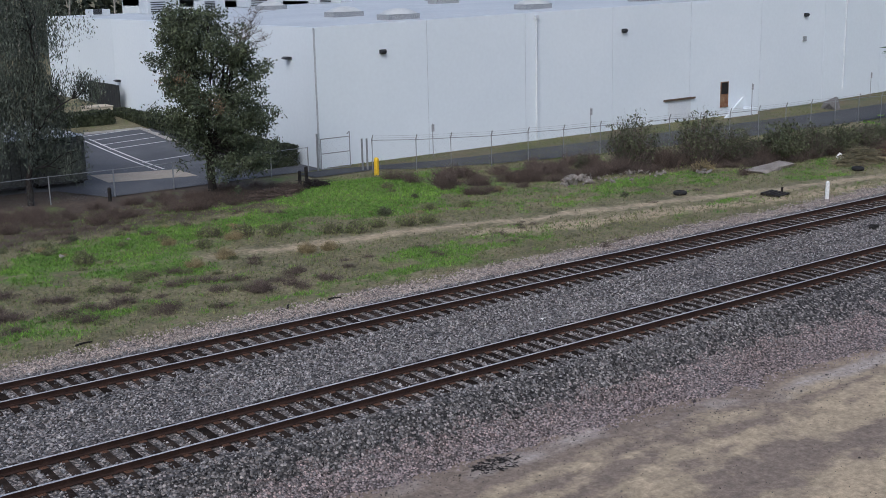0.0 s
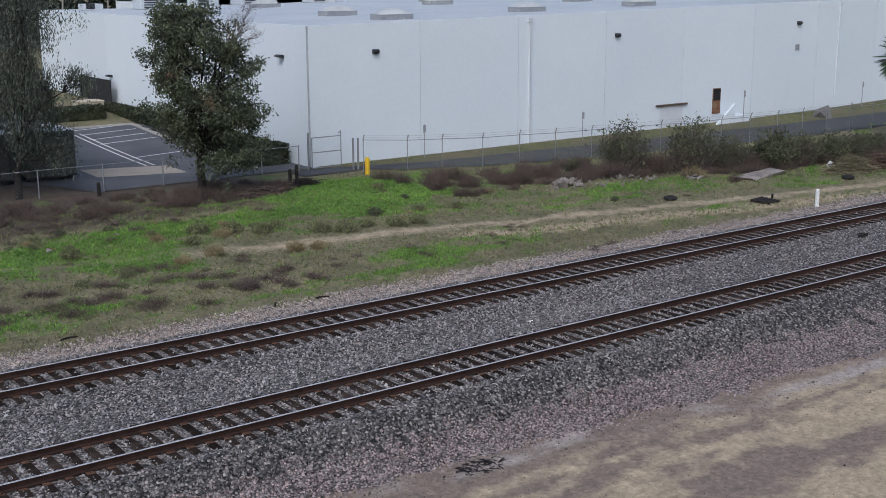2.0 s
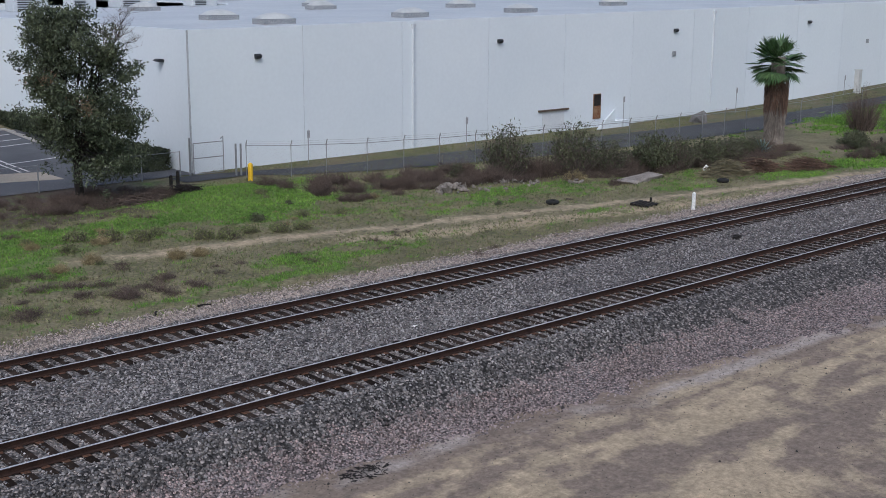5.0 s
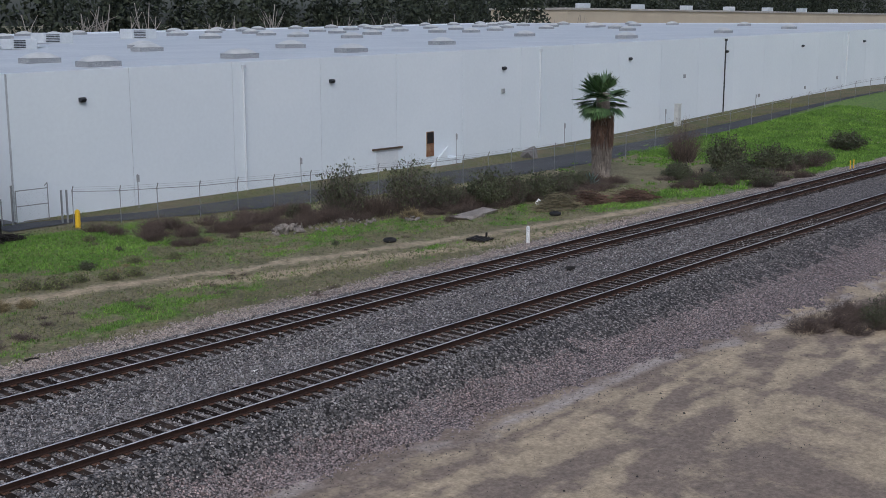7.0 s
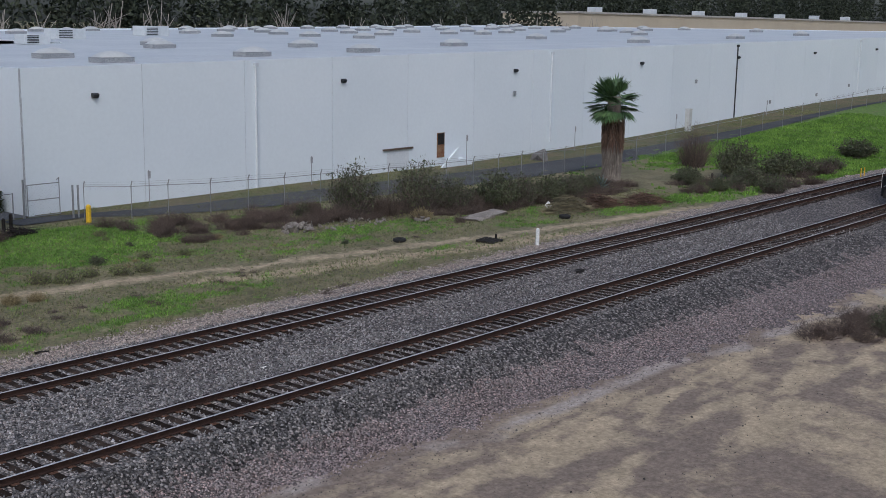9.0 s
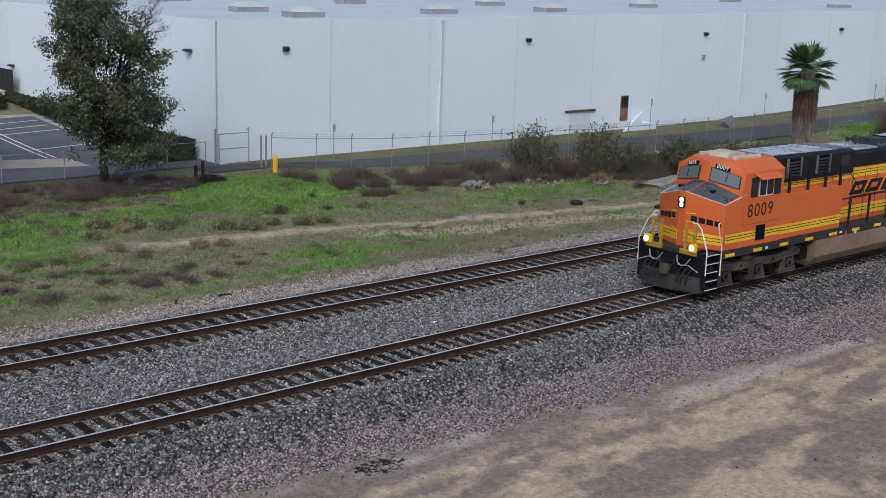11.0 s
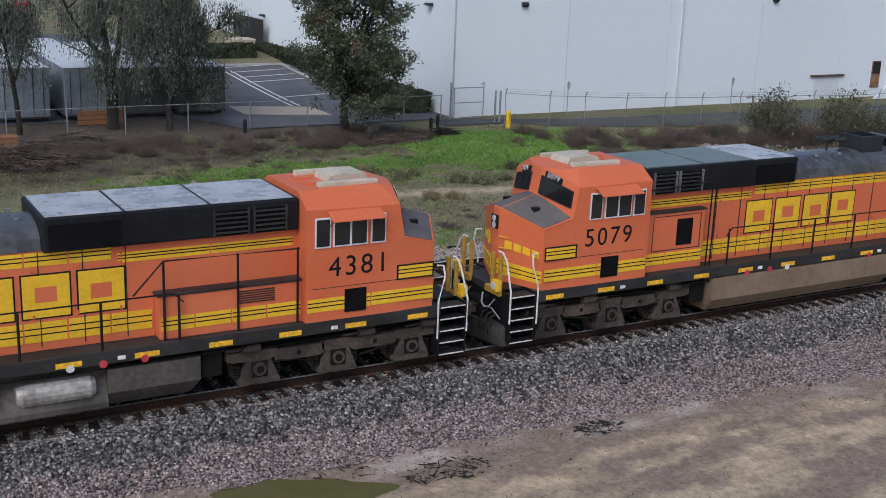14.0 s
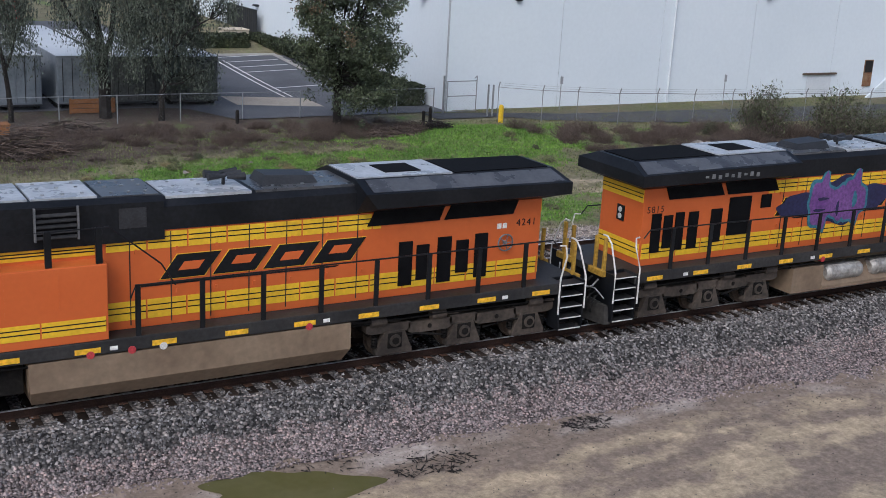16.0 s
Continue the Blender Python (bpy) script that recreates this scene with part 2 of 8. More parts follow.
M = {
    "rail_rust": surf("rusted_rail_steel", (0.026, 0.016, 0.0135), (0.05, 0.028, 0.021), 3, 40, 0.85, 0.2, 0.004, spec=0.15),
    "rail_top": surf("polished_rail_head", (0.74, 0.72, 0.72), (0.60, 0.57, 0.56), 2, 60, 0.42, 0.05, 0.002, metal=0.45),
    "sleeper": surf("creosoted_timber", (0.024, 0.018, 0.015), (0.052, 0.038, 0.030), 2.5, 45, 0.95, 0.5, 0.012, vary=0.5, spec=0.04),
    "plate": surf("rusted_tie_plate", (0.09, 0.045, 0.028), (0.15, 0.075, 0.042), 4, 40, 0.8, 0.2, 0.004),
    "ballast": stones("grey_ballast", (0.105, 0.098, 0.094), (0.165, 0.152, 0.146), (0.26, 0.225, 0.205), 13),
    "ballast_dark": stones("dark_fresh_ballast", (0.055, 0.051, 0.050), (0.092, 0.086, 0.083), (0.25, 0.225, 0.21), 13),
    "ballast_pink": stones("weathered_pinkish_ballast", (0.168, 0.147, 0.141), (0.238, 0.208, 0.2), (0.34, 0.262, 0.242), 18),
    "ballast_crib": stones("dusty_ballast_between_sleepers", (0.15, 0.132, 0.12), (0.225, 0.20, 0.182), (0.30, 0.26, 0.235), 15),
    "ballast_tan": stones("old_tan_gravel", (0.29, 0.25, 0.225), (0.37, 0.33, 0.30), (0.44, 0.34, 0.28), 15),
    "stone": surf("ballast_stone", (0.20, 0.19, 0.186), (0.33, 0.312, 0.302), 3, 30, 0.9, 0.2, 0.01, island=0.75),
    "stone_dark": surf("dark_ballast_stone", (0.105, 0.10, 0.10), (0.20, 0.19, 0.187), 3, 30, 0.9, 0.2, 0.01, island=0.8),
    "stone_pink": surf("pinkish_ballast_stone", (0.19, 0.155, 0.15), (0.30, 0.245, 0.238), 3, 30, 0.9, 0.2, 0.01, island=0.75),
    "stone_tan": surf("tan_gravel_stone", (0.27, 0.225, 0.195), (0.40, 0.34, 0.30), 3, 30, 0.9, 0.2, 0.01, island=0.6),
    "asphalt_dark": surf("damp_dark_asphalt", (0.085, 0.088, 0.098), (0.135, 0.138, 0.148), 0.35, 30, 0.75, 0.2, 0.01, spec=0.2),
    "asphalt": surf("worn_asphalt", (0.058, 0.06, 0.066), (0.092, 0.095, 0.10), 0.4, 30, 0.9, 0.25, 0.01, spec=0.12),
    "concrete": surf("pale_concrete", (0.38, 0.36, 0.33), (0.48, 0.46, 0.43), 0.8, 20, 0.85, 0.2, 0.01),
    "white_line": surf("worn_white_road_paint", (0.62, 0.62, 0.60), (0.75, 0.75, 0.73), 2, 20, 0.7, 0.1, 0.004),
    "wall_white": surf("white_painted_tilt_up_concrete", (0.735, 0.79, 0.83), (0.775, 0.825, 0.86), 0.12, 4, 0.75, 0.08, 0.01, vary=0.02, grain=0.02),
    "roof_white": surf("white_roof_coating", (0.50, 0.535, 0.565), (0.60, 0.63, 0.65), 0.15, 3, 0.7, 0.1, 0.02, grain=0.08),
    "seam": surf("grey_joint_sealant", (0.40, 0.42, 0.44), (0.48, 0.5, 0.52), 1, 10, 0.8, 0.1, 0.004),
    "dome": surf("clouded_acrylic_dome", (0.50, 0.51, 0.50), (0.62, 0.63, 0.61), 0.8, 8, 0.35, 0.05, 0.01, grain=0.06),
    "curb_grey": surf("grey_sheet_metal", (0.30, 0.31, 0.32), (0.38, 0.39, 0.40), 1, 14, 0.55, 0.05, 0.004, metal=0.2),
    "galv": surf("galvanised_steel", (0.26, 0.27, 0.28), (0.36, 0.37, 0.38), 4, 30, 0.5, 0.1, 0.003, metal=0.5),
    "dark_metal": surf("dark_painted_metal", (0.02, 0.021, 0.023), (0.035, 0.036, 0.04), 2, 20, 0.55, 0.1, 0.004),
    "rust": surf("rusted_door_leaf", (0.16, 0.05, 0.02), (0.32, 0.22, 0.13), 1.6, 12, 0.85, 0.3, 0.006),
    "yellow_post": surf("yellow_painted_steel", (0.72, 0.45, 0.02), (0.80, 0.52, 0.03), 2, 20, 0.6, 0.1, 0.003),
    "white_paint": surf("white_painted_plastic", (0.72, 0.72, 0.70), (0.80, 0.80, 0.78), 2, 20, 0.6, 0.1, 0.003),
    "rubber": surf("black_rubber", (0.012, 0.012, 0.012), (0.025, 0.024, 0.023), 3, 30, 0.8, 0.2, 0.005),
    "bark": surf("grey_brown_bark", (0.055, 0.042, 0.034), (0.10, 0.08, 0.065), 3, 22, 0.95, 0.8, 0.03),
    "bark_dark": surf("dark_bark", (0.013, 0.011, 0.010), (0.030, 0.025, 0.022), 3, 22, 0.95, 0.8, 0.03),
    "bark_pale": surf("pale_smooth_bark", (0.30, 0.27, 0.24), (0.40, 0.37, 0.33), 1, 12, 0.9, 0.3, 0.02),
    "leaf_oak": surf("dark_green_leaves", (0.046, 0.062, 0.035), (0.105, 0.122, 0.066), 0.7, 6, 0.6, 0, island=0.6),
    "leaf_dry": surf("dry_brown_leaves", (0.13, 0.08, 0.045), (0.20, 0.14, 0.085), 0.7, 6, 0.8, 0, island=0.5),
    "leaf_pepper": surf("grey_green_drooping_leaves", (0.060, 0.074, 0.058), (0.13, 0.148, 0.112), 0.5, 6, 0.65, 0, island=0.5),
    "leaf_far": surf("dark_far_foliage", (0.020, 0.028, 0.018), (0.050, 0.060, 0.036), 0.15, 2, 0.8, 0, island=0.5),
    "leaf_bush": surf("dull_green_bush_leaves", (0.060, 0.075, 0.038), (0.11, 0.115, 0.06), 0.6, 6, 0.7, 0, island=0.5),
    "twig": surf("grey_brown_dry_twigs", (0.10, 0.078, 0.066), (0.17, 0.135, 0.115), 0.8, 8, 0.9, 0, island=0.45),
    "twig_dark": surf("dark_dead_brush", (0.085, 0.064, 0.053), (0.15, 0.112, 0.09), 0.8, 8, 0.9, 0, island=0.5),
    "straw": surf("pale_dry_grass", (0.22, 0.175, 0.09), (0.33, 0.27, 0.15), 0.8, 8, 0.9, 0, island=0.4),
    "straw_dull": surf("dull_dry_grass_stalks", (0.125, 0.11, 0.065), (0.20, 0.172, 0.105), 0.5, 6, 0.9, 0, island=0.35),
    # dark trailer sheet: shade under the trees is put into the colour
    "trailer_shaded": surf("shaded_dark_grey_trailer_sheet", (0.05, 0.056, 0.056), (0.12, 0.125, 0.12), 0.9, 9, 0.6, 0.05, 0.004),
    "roller_white": surf("white_roller_door", (0.66, 0.69, 0.72), (0.74, 0.76, 0.78), 0.5, 8, 0.5, 0.05, 0.004, grain=0.06),
    # grime plus the shade on the trailer rears, both in the colour
    "trailer_door_shaded": surf("shaded_grimy_white_trailer_doors", (0.14, 0.165, 0.19), (0.27, 0.30, 0.33), 0.7, 8, 0.55, 0.05, 0.004, grain=0.1),
    "grass": surf("fresh_green_grass", (0.085, 0.175, 0.026), (0.19, 0.33, 0.05), 0.35, 5, 0.7, 0, island=0.45),
    "grass_dull": surf("dull_olive_weeds", (0.125, 0.15, 0.055), (0.22, 0.228, 0.10), 0.35, 5, 0.8, 0, island=0.45),
    "verge_soil": surf("weedy_bank_soil", (0.08, 0.09, 0.034), (0.155, 0.12, 0.072), 0.45, 6, 0.95, 0.5, 0.03, grain=0.5),
    "hedge": surf("clipped_dark_hedge", (0.025, 0.034, 0.018), (0.055, 0.065, 0.032), 1, 8, 0.8, 0, island=0.5),
    "palm_leaf": surf("green_palm_fronds", (0.045, 0.095, 0.036), (0.095, 0.16, 0.06), 1, 8, 0.5, 0, island=0.5),
    "palm_skirt": surf("dry_brown_palm_skirt", (0.085, 0.052, 0.036), (0.16, 0.10, 0.07), 1.2, 9, 0.95, 0.5, 0.03, island=0.5),
    "palm_trunk": surf("grey_palm_trunk", (0.16, 0.135, 0.115), (0.24, 0.21, 0.18), 2, 14, 0.95, 0.7, 0.03, island=0.3),
    "agave": surf("blue_grey_agave", (0.13, 0.19, 0.18), (0.2, 0.26, 0.24), 1, 8, 0.6, 0, island=0.2),
    "rubble": surf("broken_concrete", (0.17, 0.145, 0.125), (0.30, 0.27, 0.24), 1.5, 15, 0.9, 0.4, 0.02, island=0.3),
    "wood": surf("weathered_wood", (0.075, 0.055, 0.042), (0.14, 0.10, 0.075), 2, 25, 0.9, 0.3, 0.01),
    "wood_orange": surf("orange_brown_boards", (0.22, 0.095, 0.035), (0.30, 0.14, 0.06), 2, 25, 0.85, 0.2, 0.006),
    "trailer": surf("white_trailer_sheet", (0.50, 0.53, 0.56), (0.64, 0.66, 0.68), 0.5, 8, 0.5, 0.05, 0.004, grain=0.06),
    # grimy sides, darkened further to stand in for shade below the roof
    "trailer_side_shaded": surf("shaded_grimy_pale_trailer_side", (0.20, 0.225, 0.25), (0.34, 0.365, 0.39), 0.5, 8, 0.55, 0.05, 0.004, grain=0.1),
    "red_sheet": surf("red_trailer_sheet", (0.42, 0.035, 0.04), (0.5, 0.05, 0.05), 0.5, 8, 0.5, 0.05, 0.004, grain=0.08),
    "tan_wall": surf("tan_stucco", (0.50, 0.43, 0.33), (0.56, 0.49, 0.38), 0.1, 3, 0.9, 0.1, 0.01, grain=0.05),
    # rolling stock
    "orange": surf("orange_locomotive_paint", (0.585, 0.122, 0.028), (0.635, 0.142, 0.034), 0.5, 9, 0.42, 0.02, 0.003, grain=0.03),
    "orange_old": surf("faded_orange_locomotive_paint", (0.61, 0.142, 0.055), (0.66, 0.172, 0.074), 0.35, 9, 0.5, 0.02, 0.003, grain=0.04),
    "yellow": surf("yellow_stripe_paint", (0.84, 0.54, 0.025), (0.74, 0.44, 0.02), 0.9, 12, 0.45, 0.03, 0.003, grain=0.1),
    "loco_black": surf("black_locomotive_paint", (0.006, 0.007, 0.009), (0.015, 0.016, 0.019), 0.7, 10, 0.45, 0.05, 0.004, spec=0.22),
    # the pale grey includes the sky's sheen on wet roof plates
    "roof_sheen_grey": surf("grey_roof_sheet_with_wet_sheen", (0.30, 0.31, 0.325), (0.52, 0.53, 0.55), 1.1, 9, 0.3, 0.06, 0.004, grain=0.15),
    "nose_grey": surf("dull_grey_brown_nose_top", (0.10, 0.092, 0.088), (0.15, 0.138, 0.13), 1.1, 9, 0.6, 0.06, 0.004, grain=0.12),
    "screen_grey": surf("dusty_radiator_screen", (0.05, 0.047, 0.045), (0.10, 0.094, 0.09), 1.1, 30, 0.7, 0.1, 0.004, grain=0.25),
    "roof_green": surf("wet_greenish_roof_sheet", (0.09, 0.115, 0.105), (0.20, 0.235, 0.22), 0.9, 8, 0.35, 0.06, 0.004, grain=0.2),
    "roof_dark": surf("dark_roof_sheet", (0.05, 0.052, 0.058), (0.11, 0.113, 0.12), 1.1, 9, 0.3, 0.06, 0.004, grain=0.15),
    "sill": surf("dark_grey_frame_paint", (0.014, 0.0145, 0.016), (0.042, 0.040, 0.039), 0.9, 10, 0.6, 0.06, 0.004),
    "beige": surf("weathered_beige_plastic", (0.46, 0.41, 0.32), (0.60, 0.55, 0.45), 1.2, 9, 0.7, 0.05, 0.004, grain=0.12),
    "tank": surf("dusty_fuel_tank", (0.175, 0.122, 0.08), (0.275, 0.205, 0.138), 0.6, 7, 0.7, 0.05, 0.005, grain=0.14),
    "tank_grey": surf("grimy_dark_fuel_tank", (0.038, 0.034, 0.031), (0.115, 0.10, 0.088), 0.9, 7, 0.65, 0.1, 0.005),
    "apron": surf("pale_tan_concrete", (0.36, 0.31, 0.245), (0.46, 0.40, 0.325), 0.6, 12, 0.85, 0.1, 0.006),
    "tank_silver": surf("dirty_silver_air_tank", (0.27, 0.25, 0.225), (0.52, 0.50, 0.47), 1.6, 9, 0.5, 0.08, 0.004, metal=0.3),
    "truck": surf("dirty_truck_casting", (0.030, 0.024, 0.020), (0.098, 0.077, 0.060), 1.3, 10, 0.75, 0.2, 0.008),
    "truck_dark": surf("greasy_underframe", (0.006, 0.0055, 0.0055), (0.018, 0.016, 0.014), 1.5, 12, 0.8, 0.2, 0.008, spec=0.15),
    "wheel": surf("worn_wheel_steel", (0.05, 0.038, 0.03), (0.13, 0.10, 0.08), 2, 14, 0.6, 0.1, 0.004, metal=0.5),
    "grab": surf("white_grab_iron", (0.70, 0.69, 0.66), (0.62, 0.60, 0.56), 3, 25, 0.5, 0.05, 0.003),
    "plow": surf("dusty_black_plow", (0.016, 0.015, 0.0145), (0.05, 0.046, 0.042), 1.4, 9, 0.8, 0.1, 0.005),
    "pebble": surf("dark_damp_pebbles", (0.05, 0.042, 0.036), (0.13, 0.11, 0.095), 1.0, 8, 0.85, 0, island=0.5),
    "slat_grey": surf("dull_grey_louvre_slats", (0.10, 0.105, 0.11), (0.19, 0.195, 0.20), 2, 20, 0.5, 0.05, 0.004),
    "grill": surf("black_grille", (0.004, 0.004, 0.005), (0.010, 0.010, 0.011), 2, 50, 0.9, 0.3, 0.01, spec=0.1),
    "red_dot": surf("red_filler_cap", (0.45, 0.04, 0.05), (0.5, 0.06, 0.07), 3, 25, 0.5, 0.05, 0.003),
    "purple": surf("purple_spray_paint", (0.13, 0.05, 0.20), (0.19, 0.09, 0.27), 1.2, 10, 0.6, 0.02, 0.002),
    "cyan": surf("cyan_spray_paint", (0.03, 0.13, 0.19), (0.06, 0.20, 0.25), 1.2, 10, 0.6, 0.02, 0.002),
    "navy": surf("navy_spray_paint", (0.018, 0.02, 0.06), (0.03, 0.03, 0.09), 1.2, 10, 0.6, 0.02, 0.002),
    "lamp_on": glow("lit_headlamp", (1.0, 0.80, 0.55), 2.6),
    "yellow_dirty": surf("dirty_mustard_paint", (0.33, 0.19, 0.03), (0.48, 0.29, 0.04), 1.5, 12, 0.6, 0.06, 0.003),
    "pipe_pale": surf("pale_painted_pipe", (0.62, 0.65, 0.69), (0.66, 0.69, 0.72), 1, 10, 0.7, 0.03, 0.003, grain=0.05),
    "number_white": surf("white_numerals", (0.78, 0.78, 0.74), (0.72, 0.72, 0.69), 2, 10, 0.5, 0),
    "amber_refl": surf("amber_reflector", (0.85, 0.50, 0.03), (0.80, 0.45, 0.03), 2, 10, 0.3, 0),
}


def glass_material(name, colour, rough=0.06):
    m = bpy.data.materials.new(name)
    m.use_nodes = True
    b = m.node_tree.nodes["Principled BSDF"]
    b.inputs["Base Color"].default_value, b.inputs["Roughness"].default_value = (*colour, 1), rough
    b.inputs["Specular IOR Level"].default_value = 0.6
    return m


M["glass"] = glass_material("dark_window_glass", (0.012, 0.014, 0.016))
# pale base colour stands in for the sky reflected in the pane
M["windshield"] = glass_material("windshield_glass_with_sky_tone", (0.15, 0.17, 0.185), 0.05)
M["water"] = surf("greenish_puddle_water", (0.105, 0.10, 0.035), (0.13, 0.125, 0.055), 0.7, 5, 0.16, 0.02, 0.004, grain=0.05)


# ---------------------------------------------------------------- mesh helpers
def bm_box(bm, x0, x1, y0, y1, z0, z1, bevel=0.0):
    vs = [bm.verts.new((x, y, z)) for x in (x0, x1) for y in (y0, y1) for z in (z0, z1)]
    fs = [bm.faces.new([vs[i] for i in q]) for q in ((0, 1, 3, 2), (4, 6, 7, 5), (0, 4, 5, 1), (2, 3, 7, 6), (0, 2, 6, 4), (1, 5, 7, 3))]
    if bevel:
        es = list({e for f in fs for e in f.edges})
        bmesh.ops.bevel(bm, geom=es, offset=bevel, segments=2, affect="EDGES", profile=0.5)
    return bm


def bm_hull(bm, pts):
    vs = [bm.verts.new(p) for p in pts]
    r = bmesh.ops.convex_hull(bm, input=vs)
    drop = [v for v in r["geom_interior"] if isinstance(v, bmesh.types.BMVert)] + [v for v in r["geom_unused"] if isinstance(v, bmesh.types.BMVert)]
    if drop:
        bmesh.ops.delete(bm, geom=list(dict.fromkeys(drop)), context="VERTS")
    return bm


def both(pts):
    """The points and their mirror images across the y = 0 plane."""
    return [p for x, y, z in pts for p in ((x, y, z), (x, -y, z))]


def bm_tube(bm, pts, r, sides=6, r_end=None, cap=True):
    """A round bar along the points, tapering to r_end."""
    pts = [Vector(p) for p in pts]
    rings = []
    for i, p in enumerate(pts):
        d = (pts[min(i + 1, len(pts) - 1)] - pts[max(i - 1, 0)]).normalized()
        a = d.orthogonal().normalized()
        b = d.cross(a)
        k = r if r_end is None else r + (r_end - r) * i / (len(pts) - 1)
        rings.append([bm.verts.new(p + (a * math.cos(2 * math.pi * j / sides) + b * math.sin(2 * math.pi * j / sides)) * k) for j in range(sides)])
        if i and rings[-2]:
            # line up the rings
            o = min(range(sides), key=lambda s: (rings[-1][s].co - rings[-2][0].co).length - 0)
            rings[-1] = rings[-1][o:] + rings[-1][:o]
    for lo, hi in zip(rings, rings[1:]):
        for j in range(sides):
            bm.faces.new((lo[j], lo[(j + 1) % sides], hi[(j + 1) % sides], hi[j]))
    if cap:
        bm.faces.new(rings[0][::-1])
        bm.faces.new(rings[-1])
    return bm


def bm_disc(bm, c, r, y0, y1, sides=20):
    """A round slab whose axis is y."""
    return bm_tube(bm, [(c[0], y0, c[1]), (c[0], y1, c[1])], r, sides)


def bm_panel(bm, corners, u0, u1, v0, v1, lift=0.02, thick=0.02, out=(0, 0, 1)):
    """A slab on the face that four corners span (u along the first edge)."""
    p00, p10, p11, p01 = [Vector(c) for c in corners]
    n = (p10 - p00).cross(p01 - p00).normalized()
    n = -n if n.dot(Vector(out)) < 0 else n
    at = lambda u, v: (p00.lerp(p10, u)).lerp(p01.lerp(p11, u), v)
    q = [at(u0, v0), at(u1, v0), at(u1, v1), at(u0, v1)]
    lo = [bm.verts.new(p + n * (lift - thick)) for p in q]
    hi = [bm.verts.new(p + n * lift) for p in q]
    bm.faces.new(hi)
    bm.faces.new(lo[::-1])
    for i in range(4):
        j = (i + 1) % 4
        bm.faces.new((lo[i], lo[j], hi[j], hi[i]))
    return bm


def mesh_of(name, bm, *mats, smooth=False):
    bmesh.ops.recalc_face_normals(bm, faces=bm.faces)
    me = bpy.data.meshes.new(name)
    bm.to_mesh(me)
    bm.free()
    for m in mats:
        me.materials.append(M[m] if isinstance(m, str) else m)
    if smooth:
        me.polygons.foreach_set("use_smooth", [True] * len(me.polygons))
    return me


def part(name, bm, material, parent, label="", smooth=False):
    ob = new(name, mesh_of(name, bm, *(material if isinstance(material, tuple) else (material,)), smooth=smooth))
    ob.parent = parent
    return tagged(ob, label)


def thing(name, bm, material, at, label, category, group="", kind="", smooth=False):
    ob = new(name, mesh_of(name, bm, *(material if isinstance(material, tuple) else (material,)), smooth=smooth))
    ob.matrix_world = at
    return tagged(ob, label, category, group, kind)


def root(name, at, label, category, group="", kind=""):
    ob = new(name)
    ob.matrix_world = at
    return tagged(ob, label, category, group, kind)


def raw(name, verts, faces, material, parent=None):
    me = bpy.data.meshes.new(name)
    me.from_pydata(verts, [], faces)
    for m in material if isinstance(material, tuple) else (material,):
        me.materials.append(M[m])
    ob = new(name, me)
    ob.parent = parent
    return ob


def numerals(name, body, size, material, parent, m, label="", extrude=0.004):
    cu = bpy.data.curves.new(name, "FONT")
    cu.body, cu.size, cu.extrude, cu.align_x = body, size, extrude, "CENTER"
    tmp = bpy.data.objects.new(name, cu)
    scene.collection.objects.link(tmp)
    me = bpy.data.meshes.new_from_object(tmp.evaluated_get(bpy.context.evaluated_depsgraph_get()))
    bpy.data.objects.remove(tmp)
    me.materials.clear()
    me.materials.append(M[material])
    ob = new(name, me)
    ob.parent = parent
    ob.matrix_local = m
    return tagged(ob, label)


def number_on(name, body, size, material, parent, m, label=""):
    """A number, digit by digit, centred on m."""
    step = size * 0.60
    for i, digit in enumerate(body):
        numerals(name, digit, size, material, parent, m @ Matrix.Translation(((i - (len(body) - 1) / 2) * step, 0, 0)), label)


def smooth_step(a, b, x):
    k = np.clip((np.asarray(x, float) - a) / (b - a), 0, 1)
    return k * k * (3 - 2 * k)


def wobble(x, y, f, seed=0.0):
    return noise.noise((x * f, y * f, seed))


# ---------------------------------------------------------------- ground
def ground_height(x, y):
    z = np.interp(y, [-60, -3.6, 9.5, 400], [-1.1, -1.1, -0.6, -0.6])
    z = z + 2.6 * smooth_step(66, 165, x) * smooth_step(11, 27, y) * (1 - 0.6 * smooth_step(150, 240, y))
    z = z + 1.7 * smooth_step(38, 78, y) * smooth_step(31, 28, x)
    z = z + 0.35 * np.exp(-((x - 27) / 4.5) ** 2 - ((y - 28) / 3.0) ** 2)
    z = z - 0.10 * np.exp(-((x - 2.0) / 2.3) ** 2 - ((y + 4.4) / 0.9) ** 2)
    return z


def relief(x, y):
    """The small bumps of rough ground; the yard and the road are even."""
    k = 0.10 * smooth_step(10, 13, y) * (1 - smooth_step(29, 31, y)) + 0.035 * (1 - smooth_step(-5, -3.5, y))
    return k * (wobble(x, y, 0.45) + 0.5 * wobble(x, y, 1.3, 4.0))


def ground_z(x, y):
    return float(ground_height(x, y) + relief(x, y))


PATH = ([-40, 5.5, 17.2, 22.9, 28, 34.5, 42, 50, 58, 66, 80], [25, 21.6, 18.4, 18.0, 16.4, 15.3, 13.6, 12.2, 10.8, 9.3, 8.6])


def brush_y(x):
    """The middle of the strip of dead brush in front of the fence."""
    return float(np.interp(x, [29, 34, 40, 50, 66], [27.4, 26.0, 24.2, 20.8, 19.4]))


